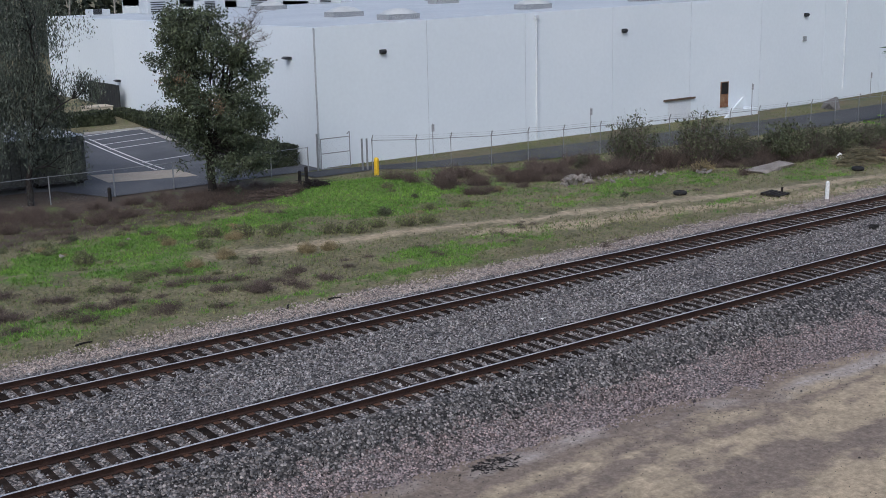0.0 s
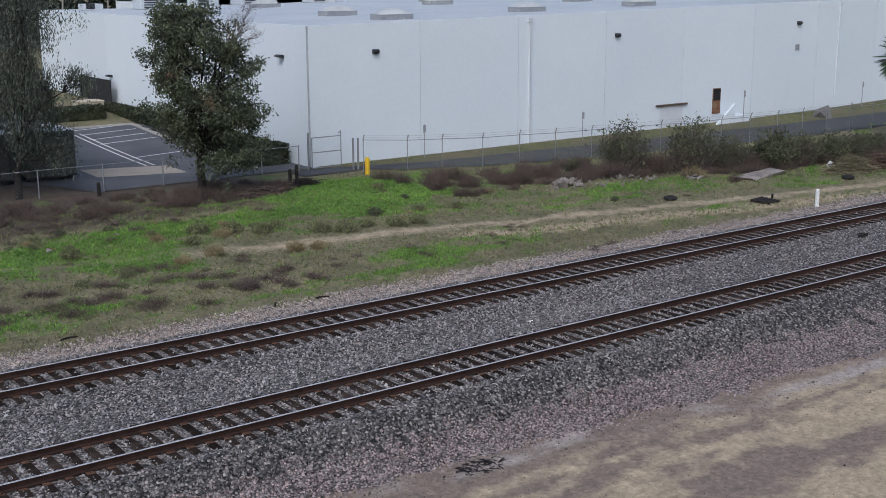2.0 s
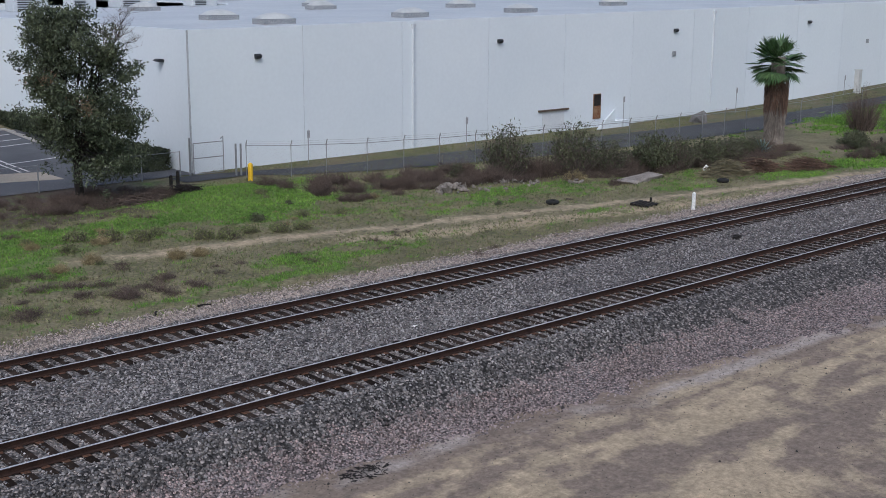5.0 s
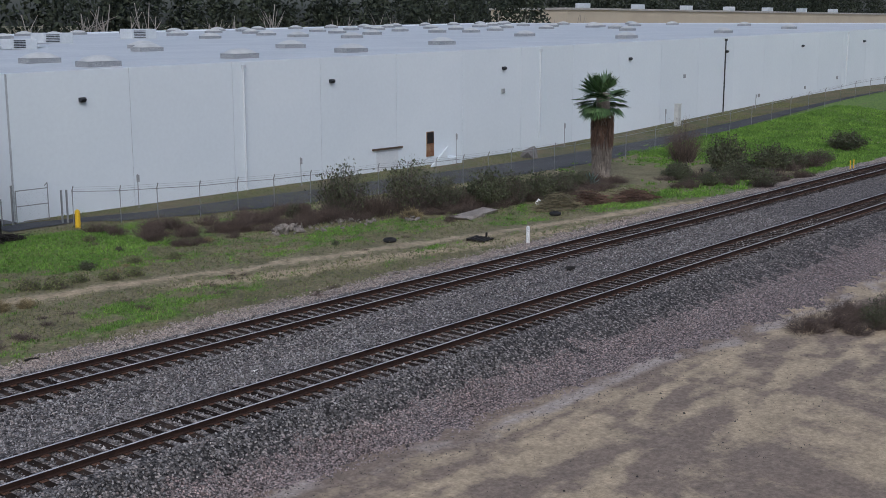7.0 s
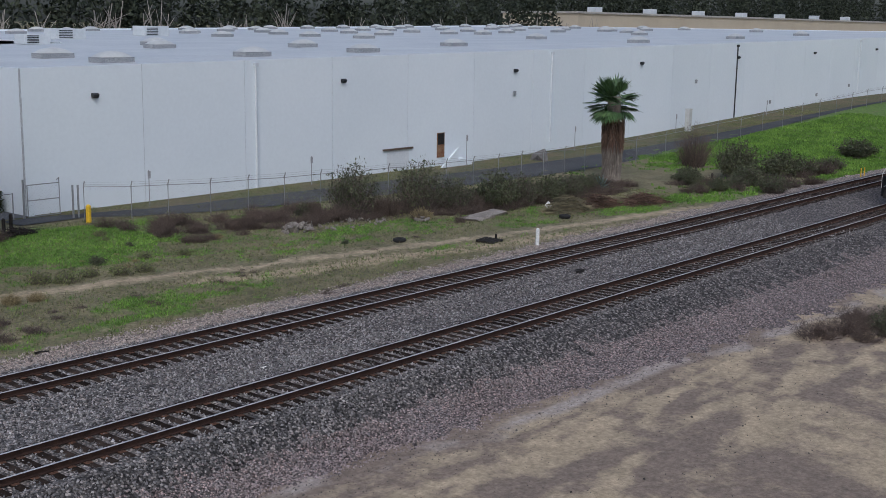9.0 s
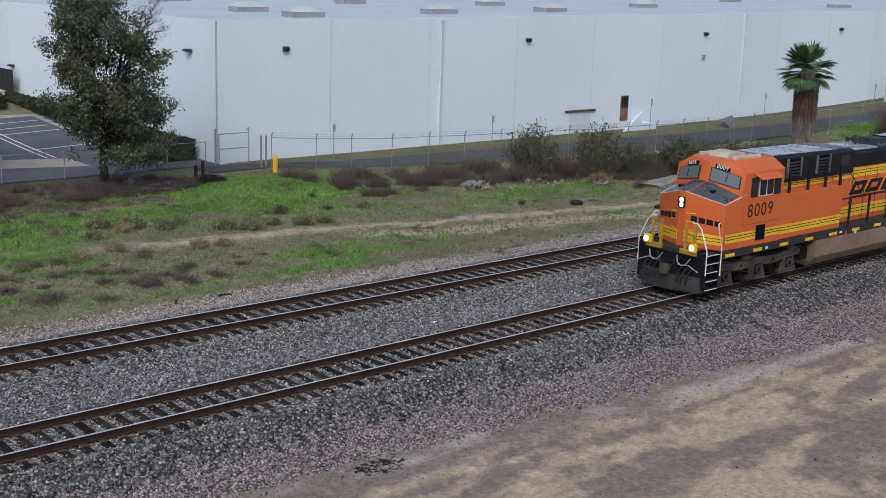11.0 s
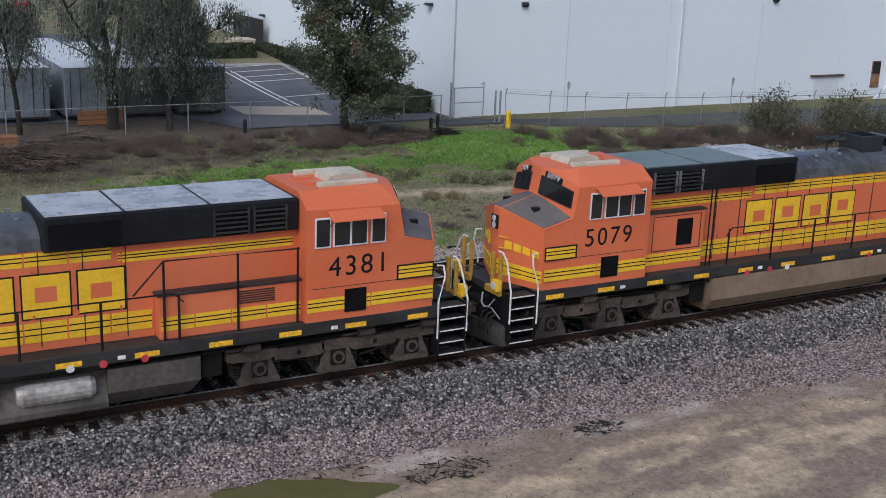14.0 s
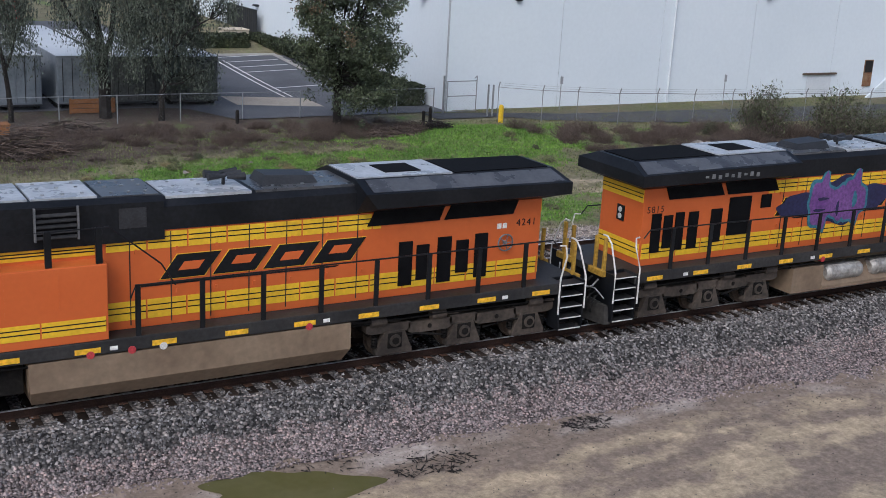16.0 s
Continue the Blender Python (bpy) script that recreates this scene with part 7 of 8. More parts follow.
build_pepper_tree(8.85, 38.2, [
    ([(8.85, 38.2, g1 - 0.2), (8.85, 38.2, 1.2), (8.78, 38.2, 2.8)], 0.34, 0.27),
    ([(8.76, 38.2, 2.5), (8.6, 38.3, 4.2), (8.42, 38.4, 6.2), (8.0, 38.6, 9.4)], 0.21, 0.08),
    ([(8.82, 38.2, 2.2), (9.2, 38.1, 3.6), (9.5, 38.2, 5.8), (10.3, 38.0, 9.8)], 0.2, 0.08),
    ([(8.75, 38.2, 3.0), (7.9, 37.9, 3.85), (7.2, 37.7, 4.7), (6.5, 37.5, 5.9), (5.6, 37.2, 8.2)], 0.13, 0.05)],
    spread_sprays(41, 6, 5.4, 8.0, 36.8, 38.6, (5.2, 7.5), (0.6, 2.6), 0.28, 10) + spread_sprays(42, 8, 5.5, 10.5, 36.8, 40, (6.0, 9.2), (3.6, 5.2), 0.5, 16)
    + spread_sprays(43, 3, 7.6, 8.6, 37.2, 37.6, (3.6, 4.6), (0.2, 1.0), 0.2, 10),
    "tall drooping pepper tree with a dark forked trunk", 31)
build_pepper_tree(11.55, 36.8, [
    ([(11.5, 36.8, g1 - 0.2), (11.5, 36.8, 0.8), (11.8, 36.8, 2.2), (12.05, 36.8, 3.6), (12.5, 36.9, 6.8), (12.2, 37.2, 10.2)], 0.19, 0.04),
    ([(11.85, 36.8, 2.3), (11.3, 36.9, 3.8), (10.6, 37.0, 5.6)], 0.09, 0.04),
    ([(11.95, 36.8, 3.0), (13.0, 36.7, 4.2), (14.2, 36.6, 4.9)], 0.08, 0.03)],
    spread_sprays(44, 12, 9.5, 13.6, 36.4, 38.2, (3.6, 6.6), (-0.5, 1.0), 0.42, 17) + spread_sprays(45, 7, 9.3, 13.4, 36.6, 38.4, (5.6, 7.6), (3.0, 4.6), 0.45, 14)
    + spread_sprays(49, 12, 9.5, 14.2, 36.5, 39, (8.2, 11.5), (4.8, 7.0), 0.5, 16) + spread_sprays(50, 6, 12.6, 15.6, 38.0, 39.6, (1.6, 3.0), (-0.5, 0.2), 0.35, 12)
    + spread_sprays(46, 3, 12.9, 14.4, 36.3, 37.2, (1.4, 2.4), (-0.5, 0.2), 0.3, 12) + spread_sprays(51, 7, 13.4, 15.6, 36.8, 38.2, (4.8, 6.6), (3.6, 4.6), 0.4, 14),
    "smaller drooping pepper tree behind the fence", 32)
build_pepper_tree(3.9, 37.8, [
    ([(3.9, 37.8, g1 - 0.2), (3.8, 37.8, 1.2), (3.5, 37.8, 3.4), (3.0, 38.0, 6.4)], 0.16, 0.05),
    ([(3.7, 37.8, 2.0), (4.3, 37.7, 4.0), (4.9, 37.6, 6.0)], 0.09, 0.03)],
    spread_sprays(47, 8, 2.4, 5.0, 37.0, 38.2, (4.4, 6.6), (0.4, 1.8), 0.3, 10) + spread_sprays(48, 4, 1.0, 5.4, 37.0, 38.6, (5.8, 7.4), (3.4, 4.6), 0.45, 14),
    "sparse drooping pepper tree beside white trailers", 33)


def build_palm():
    rng = np.random.default_rng(8)
    x, y = 68.6, 21.7
    z = ground_z(x, y)
    p = root("fan_palm", pose(x, y, z) @ Matrix.Diagonal((1.15, 1.15, 1.2, 1)), "fan palm with green fronds over a thick brown skirt", "palm tree")
    bm = bmesh.new()
    bm_tube(bm, [(0, 0, -0.2), (0, 0, 0.6), (0.03, 0, 2.6), (0, 0, 5.2)], 0.62, 14, r_end=0.42)
    part("trunk", bm, "palm_trunk", p)
    n = 900
    h = rng.uniform(0.1, 1.0, n)
    a = rng.uniform(0, 2 * math.pi, n)
    r = np.interp(h, [0, 0.45, 0.55, 1.0], [0.60, 0.64, 0.70, 0.74])
    b = np.stack([r * 0.8 * np.cos(a), r * 0.8 * np.sin(a), 0.3 + 3.9 * h], 1)
    t = np.stack([r * 1.08 * np.cos(a), r * 1.08 * np.sin(a), 0.3 + 3.9 * h - rng.uniform(0.3, 0.8, n)], 1)
    v, f = spikes(b[h > 0.5], t[h > 0.5], 0.06)
    cloud("dry_skirt", v, f, "palm_skirt", p)
    v, f = spikes(b[h <= 0.5], t[h <= 0.5], 0.05)
    tagged(cloud("leaf_base_mass", v, f, "palm_trunk", p), kind="stuff")
    for k in range(60):
        az, el = rng.uniform(0, 2 * math.pi), rng.uniform(-0.6, 1.45)
        d = np.array([math.cos(az) * math.cos(el), math.sin(az) * math.cos(el), math.sin(el)])
        base = np.array([0, 0, 4.7])
        hub = base + d * rng.uniform(0.6, 1.0)
        side = np.cross(d, (0, 0, 1.0))
        side /= np.linalg.norm(side) + 1e-9
        blades = []
        for q in np.linspace(-1.25, 1.25, 15):
            w = d * math.cos(q) + side * math.sin(q)
            tip = hub + w * rng.uniform(0.95, 1.25) + np.array([0, 0, -0.12 - 0.10 * abs(q)])
            mid = hub + w * 0.6
            u = np.cross(w, d + 0.01) if abs(q) > 0.05 else side
            u = u / (np.linalg.norm(u) + 1e-9) * 0.05
            blades += [hub, mid + side * 0.08, tip, mid - side * 0.08]
        f = [(4 * i, 4 * i + 1, 4 * i + 2, 4 * i + 3) for i in range(15)]
        nv = len(blades)
        s = np.cross(side, d) * 0.02
        blades += [base + side * 0.02, base - side * 0.02, hub - side * 0.02, hub + side * 0.02]
        f.append((nv, nv + 1, nv + 2, nv + 3))
        fr = raw("frond", [tuple(q) for q in blades], f, "palm_leaf", p)


build_palm()


def shrub_proto(name, label, category, group, rng, h, w, twigs, leaves, leaf, twig_mat="twig", leaf_size=0.07, leaf_low=0.15):
    """A shrub of many thin stems with side twigs, and leaves where it has any."""
    s = root(name, pose(0, 0, -50), label, category, group)
    az = rng.uniform(0, 2 * math.pi, twigs)
    out = np.sqrt(rng.random(twigs)) * w * 0.5
    top = h * rng.uniform(0.45, 1.0, twigs) * (1 - 0.45 * (out / (w * 0.5)) ** 2)
    tips = np.stack([out * np.cos(az), out * np.sin(az), top], 1)
    bases = tips * np.array([0.22, 0.22, 0.0]) + rng.normal(size=(twigs, 3)) * np.array([0.08, 0.08, 0]) * w
    bases[:, 2] = -0.08
    v1, f1 = spikes(bases, tips, 0.006 + 0.006 * h)
    k = rng.integers(0, twigs, twigs * 4)
    s0 = rng.uniform(0.3, 0.95, (twigs * 4, 1))
    b2 = bases[k] + (tips[k] - bases[k]) * s0
    t2 = b2 + rng.normal(size=b2.shape) * np.array([0.15, 0.15, 0.11]) * h ** 0.5 + np.array([0, 0, 0.06])
    v2, f2 = spikes(b2, t2, 0.007)
    cloud("twig_mass", np.concatenate([v1, v2]), np.concatenate([f1, f2 + len(v1)]), twig_mat, s)
    if leaves:
        k = rng.integers(0, len(t2), leaves)
        c = b2[k] + (t2[k] - b2[k]) * rng.random((leaves, 1)) + rng.normal(size=(leaves, 3)) * 0.07
        c = c[c[:, 2] > leaf_low * h * rng.random(len(c))]
        v, f = leaf_quads(c, leaf_size, rng, 0.1)
        cloud("foliage", v, f, leaf, s)
    return s


def put(proto, x, y, scale=1.0, turn=0.0, label="", sink=0.03, tall=1.0):
    z = (ground_z(x, y) if y > 11.3 or y < -4.6 else bed_z(y)) - sink
    o = copy_thing(proto, pose(x, y, z, 0, 0, turn) @ Matrix.Diagonal((scale, scale, scale * tall, 1)))
    return tagged(o, label)


def build_shrubs():
    rng = np.random.default_rng(5)
    R2 = random.Random(9)
    grey = shrub_proto("shrub", "grey twiggy shrub with sparse dull leaves", "shrub", "large shrubs along the fence", rng, 3.0, 3.6, 260, 3600, "leaf_bush", "twig", 0.075, 0.5)
    green = shrub_proto("shrub", "dull green leafy shrub", "shrub", "large shrubs along the fence", rng, 2.4, 3.2, 180, 5200, "leaf_bush", "twig", 0.08, 0.2)
    bare = shrub_proto("bare_shrub", "leafless reddish brown shrub", "shrub", "large shrubs along the fence", rng, 2.9, 3.8, 300, 0, "leaf_bush", "twig_dark")
    dark = shrub_proto("dead_brush", "low dark brown dead brush", "brush", "dead brush on the verge", rng, 0.8, 1.9, 170, 0, "leaf_bush", "twig_dark")
    tuft = shrub_proto("weed_clump", "olive green weed clump", "weed", "weed clumps in the grass", rng, 0.55, 1.1, 120, 700, "grass_dull", "twig", 0.05, 0.1)
    straw = shrub_proto("dry_grass_clump", "pale brown dry grass clump", "weed", "weed clumps in the grass", rng, 0.5, 1.1, 220, 0, "straw", "straw")
    sprout = shrub_proto("green_bush", "small bright green bush", "shrub", "small green bushes", rng, 1.0, 0.9, 60, 1500, "leaf_bush", "twig", 0.06, 0.05)
    for x, y, s, k, tall in ((42.8, 23.6, 1.02, grey, 1.05), (46.6, 21.6, 1.05, grey, 1.05), (48.7, 20.6, 0.8, grey, 0.9), (51.4, 19.2, 0.95, green, 1.1), (53.6, 18.9, 0.85, grey, 0.85),
                             (56.2, 18.6, 0.85, green, 0.95), (58.6, 18.8, 0.8, grey, 0.75), (61.5, 20.0, 0.75, green, 0.75), (64.5, 20.6, 0.6, green, 0.7), (44.6, 22.3, 0.75, bare, 0.75), (49.8, 19.8, 0.6, bare, 0.7),
                             (81.0, 21.5, 1.1, bare, 1.15), (77.0, 15.6, 1.2, green, 1.05), (73.8, 13.4, 0.85, green, 0.7), (80.5, 13.5, 1.15, green, 0.8), (71.2, 9.9, 0.8, grey, 0.6), (75.0, 10.4, 0.7, bare, 0.55), (98.5, 14.6, 1.2, green, 0.65),
                             (84.5, 12.0, 0.9, bare, 0.5), (88.0, 12.6, 0.8, grey, 0.5), (72.5, 17.8, 0.6, green, 0.5), (75.5, 19.0, 0.6, green, 0.5)):
        put(k, x, y, s, R2.uniform(0, 360), tall=tall * 1.18)
    put(sprout, 40.6, 25.4, 1.0, 20)
    for x, y, s in ((24.0, 21.7, 0.75), (23.0, 30.1, 0.6), (36.0, 17.3, 0.45), (10.2, 26.6, 0.5), (27.5, 24.2, 0.45)):
        put(sprout, x, y, s, R2.uniform(0, 360), "small dark green weed bush", tall=0.7)
    for x, y, s in ((20.9, 19.4, 1.0), (22.2, 19.6, 0.9), (23.4, 19.0, 1.0), (24.6, 18.9, 0.8), (19.9, 20.0, 0.9), (15.4, 23.3, 1.2), (16.6, 22.4, 1.1), (17.6, 21.3, 1.0), (14.1, 21.2, 0.9), (18.6, 21.9, 0.9), (26.5, 21.5, 0.7), (28.4, 20.9, 0.8), (9.0, 21.9, 0.9)):
        put(tuft, x, y, s * R2.uniform(0.9, 1.15), R2.uniform(0, 360))
    for x, y, s in ((17.2, 17.5, 1.0), (18.1, 17.2, 0.9), (14.0, 18.8, 1.0), (12.3, 18.2, 0.9), (15.9, 21.9, 1.0), (13.2, 22.9, 0.8), (17.0, 23.8, 0.7), (44.9, 19.9, 1.5)):
        put(straw, x, y, s, R2.uniform(0, 360))
    for k in range(46):
        x = R2.uniform(3, 34)
        put(tuft if k % 3 else straw, x, R2.uniform(20.5, 28.5) - 0.12 * max(0, x - 18), R2.uniform(0.3, 0.75), R2.uniform(0, 360), tall=R2.uniform(0.5, 0.9))
    for k in range(26):
        put(dark, R2.uniform(2, 22), R2.uniform(25.5, 29.2), R2.uniform(0.3, 0.7), R2.uniform(0, 360), tall=0.6)
    for k in range(85):
        x = R2.uniform(2, 24)
        put(dark, x, R2.uniform(29.2, 33.6) + (0.8 if x < 12 else 0), R2.uniform(0.5, 1.05), R2.uniform(0, 360))
    for k in range(34):
        x = R2.uniform(29.5, 44)
        put(dark, x, R2.uniform(22.8, 28.2) - (x - 30) * 0.06, R2.uniform(0.55, 1.1), R2.uniform(0, 360), tall=1.15)
    for k in range(18):
        put(dark, R2.uniform(44, 64), R2.uniform(17.4, 20.5), R2.uniform(0.5, 1.0), R2.uniform(0, 360), tall=1.1)
    for k in range(22):
        put(dark, R2.uniform(2, 13), R2.uniform(12.5, 16.8), R2.uniform(0.45, 0.85), R2.uniform(0, 360), "low grey brown weed patch", tall=0.55)
    for k in range(14):
        put(dark, R2.uniform(14, 27), R2.uniform(12.2, 15.2), R2.uniform(0.3, 0.55), R2.uniform(0, 360), "low grey brown weed patch", tall=0.5)
    for k in range(105):
        x = R2.uniform(29, 67)
        put(dark, x, brush_y(x) + R2.uniform(-2.0, 2.3), R2.uniform(0.6, 1.2), R2.uniform(0, 360), "tangled dark brown dead brush by the fence", tall=R2.uniform(0.6, 1.3))
    for k in range(22):
        x = R2.uniform(40, 66)
        put(bare if k % 3 else grey, x, R2.uniform(-1.2, 1.8) + brush_y(x), R2.uniform(0.35, 0.62), R2.uniform(0, 360), tall=R2.uniform(0.6, 0.9))
    for k in range(40):
        put(dark if k % 2 else tuft, R2.uniform(1, 16), R2.uniform(11.8, 18.5), R2.uniform(0.35, 0.8), R2.uniform(0, 360), "low grey brown weed patch" if k % 2 else "", tall=0.6)
    for k in range(30):
        put(dark, R2.uniform(26, 58), R2.uniform(-1.2, 1.0) + float(R2.choice((12.4, 18.5))) - 2.5, R2.uniform(0.2, 0.4), R2.uniform(0, 360), "low grey brown weed patch", tall=0.5)
    for k in range(26):
        x = R2.uniform(66, 86)
        put((bare, grey, green, dark, dark)[k % 5], x, R2.uniform(10.6, 18.5) - 0.12 * (x - 66), R2.uniform(0.4, 0.8) * (1.5 if k % 5 > 2 else 1.0), R2.uniform(0, 360), tall=R2.uniform(0.55, 0.9))
    for x, y, s in ((36.6, -8.0, 1.25), (38.2, -8.6, 1.3), (39.6, -8.8, 1.2), (41.4, -9.6, 1.3), (37.6, -9.6, 0.9), (40.6, -8.0, 1.0), (43.0, -9.4, 1.3)):
        put(dark, x, y, s, R2.uniform(0, 360), "dry brown weeds at the yard edge", tall=0.9)
    put(grey, 38.9, -10.0, 0.5, 30, "dry grey weed stalks at the yard edge", tall=1.0)
    for p in (grey, green, bare, dark, tuft, straw, sprout):
        for c in list(p.children):
            bpy.data.objects.remove(c)
        bpy.data.objects.remove(p)


build_shrubs()


def build_grass():
    rng = np.random.default_rng(17)

    def blades(n_try, x0, x1, y0, y1, want, h, w):
        x, y = rng.uniform(x0, x1, n_try), rng.uniform(y0, y1, n_try)
        g = np.array([green_at(a, b) for a, b in zip(x, y)])
        g *= 1 - 0.9 * np.array([math.exp(-((b - brush_y(a)) / 2.2) ** 4) if 30 < a < 68 else 0.0 for a, b in zip(x, y)])
        keep = rng.random(n_try) < want(g, x, y)
        x, y = x[keep], y[keep]
        z = np.array([ground_z(a, b) for a, b in zip(x, y)])
        m = 3
        c = np.repeat(np.stack([x, y, z - 0.02], 1), m, 0)
        off = rng.normal(size=c.shape) * np.array([0.05, 0.05, 0])
        tip = c + off * 1.6 + np.stack([rng.normal(size=len(c)) * 0.05, rng.normal(size=len(c)) * 0.05, h * rng.uniform(0.5, 1.2, len(c))], 1)
        a = rng.uniform(0, math.pi, len(c))
        side = np.stack([np.cos(a), np.sin(a), 0 * a], 1) * w
        v = np.stack([c + off - side, c + off + side, tip], 1).reshape(-1, 3)
        return v, np.arange(len(v)).reshape(-1, 3)

    lush = lambda g, x, y: np.clip((g - 0.35) * 2.2, 0, 1)
    v, f = blades(90000, 0, 62, 10.5, 31, lush, 0.13, 0.026)
    ob = cloud("fresh_grass", v, f, "grass")
    tagged(ob, "fresh green grass and low weeds", "grass", kind="stuff")
    v, f = blades(42000, 62, 130, 8.5, 28, lush, 0.2, 0.06)
    ob = cloud("field_grass", v, f, "grass")
    tagged(ob, "bright green grass on the rising field", "grass", kind="stuff")
    on_path = lambda x, y: np.exp(-((y - np.interp(x, *PATH)) / 1.2) ** 2)
    v, f = blades(52000, 0, 66, 9.8, 33, lambda g, x, y: 0.55 * (1 - on_path(x, y)) * (1 - 0.5 * g), 0.13, 0.022)
    ob = cloud("dull_grass", v, f, "grass_dull")
    tagged(ob, "dull olive grass and weeds", "grass", kind="stuff")
    v, f = blades(30000, 0, 62, 9.6, 33, lambda g, x, y: 0.5 * (1 - on_path(x, y)) * (1 - g), 0.15, 0.018)
    ob = cloud("dry_grass", v, f, "straw_dull")
    tagged(ob, "dry brown grass stalks", "grass", kind="stuff")
    v, f = blades(26000, 29.5, 130, 31.0, 36.2, lambda g, x, y: np.where(y > np.array([verge_y(a) + 0.15 for a in x]), np.clip(0.55 + 0.9 * np.sin(x * 0.45 + np.sin(y)), 0.06, 0.95), 0), 0.16, 0.035)
    ob = cloud("verge_grass", v, f, "grass_dull")
    tagged(ob, "green grass along the warehouse wall", "grass", kind="stuff")


build_grass()


def hedge(x0, x1, y0, y1, h, seed):
    rng = np.random.default_rng(seed)
    z = ground_z((x0 + x1) / 2, (y0 + y1) / 2)
    o = root("hedge", pose((x0 + x1) / 2, (y0 + y1) / 2, z), "clipped dark green hedge by the car park", "hedge", "car park hedges")
    a, b = (x1 - x0) / 2, (y1 - y0) / 2
    bm = bmesh.new()
    bm_box(bm, -a * 0.85, a * 0.85, -b * 0.92, b * 0.92, -0.1, h * 0.88, 0.1)
    part("core", bm, "hedge", o)
    n = int(900 * (a + b))
    p = rng.uniform(-1, 1, (n, 3))
    k = rng.integers(0, 3, n)
    p[np.arange(n), k] = np.sign(p[np.arange(n), k]) * rng.uniform(0.88, 1.08, n)
    p = p * np.array([a, b, h * 0.5]) + np.array([0, 0, h * 0.5])
    v, f = leaf_quads(p, 0.12, rng)
    cloud("foliage", v, f, "hedge", o)


hedge(25.6, 28.6, 38.4, 39.9, 1.3, 1)
hedge(27.2, 28.7, 41.0, 46.5, 1.2, 2)
hedge(26.9, 28.3, 52.5, 65.5, 0.75, 3)
hedge(21.6, 25.4, 60.6, 61.9, 1.0, 4)


def build_far_woods():
    rng = np.random.default_rng(77)
    cs, bm = [], bmesh.new()
    for k in range(440):
        x = rng.uniform(-60, 640)
        y = rng.uniform(166, 186) if x < 275 else rng.uniform(205, 240)
        H = rng.uniform(13, 22) + (13 if x > 275 else 0)
        m = 330 if x > 275 else 230
        h = rng.beta(1.6, 1.2, m)
        rad = (5.0 if x > 275 else 3.8) * np.sqrt(rng.random(m)) * np.interp(h, [0, 0.25, 0.7, 1], [0.5, 1, 0.85, 0.2])
        a = rng.uniform(0, 2 * math.pi, m)
        cs.append(np.stack([x + rad * np.cos(a), y + rad * np.sin(a), 0.5 + H * h], 1))
        m = 70
        cs.append(np.stack([x + rng.normal(size=m) * 4.5, y + rng.normal(size=m) * 3, rng.uniform(0.3, 6.5, m)], 1))
        if k % 3 == 0 and x < 280:
            y2 = 160 + rng.uniform(0, 4)
            top = (x + rng.normal() * 1.2, y2, rng.uniform(9, 15))
            bm_tube(bm, [(x, y2, 0), (x + rng.normal() * 0.3, y2, 5), top], 0.24, 5, r_end=0.07)
            for q in range(4):
                s = Vector((x, y2, rng.uniform(7, 10)))
                bm_tube(bm, [s, s + Vector((rng.normal() * 2, 0, rng.uniform(1.5, 4)))], 0.09, 4, r_end=0.03)
    v, f = leaf_quads(np.concatenate(cs), 0.62, rng)
    w = cloud("far_woods", v, f, "leaf_far")
    tagged(w, "dark belt of tall trees beyond the warehouse", "woods", kind="stuff")
    ob = new("far_tree_trunks", mesh_of("far_tree_trunks", bm, "bark_pale"))
    tagged(ob, "pale bare trunks in the far tree belt", "tree trunks", kind="stuff")


build_far_woods()


def build_far_building():
    b = root("far_building", pose(0, 0, 0), "long tan flat-roofed building in the distance", "building")
    bm = bmesh.new()
    bm_box(bm, 287, 560, 172, 200, 0, 14.8)
    part("wall", bm, "tan_wall", b)
    bm = bmesh.new()
    bm_box(bm, 286.6, 560.4, 171.6, 200.4, 14.8, 15.4)
    part("parapet", bm, "concrete", b)
    for k in range(7):
        x = 305 + k * 33
        bm = bm_box(bmesh.new(), x, x + 4, 178, 181, 15.4, 17.0, 0.1)
        part("roof_unit", bm, "roof_white", b)


build_far_building()


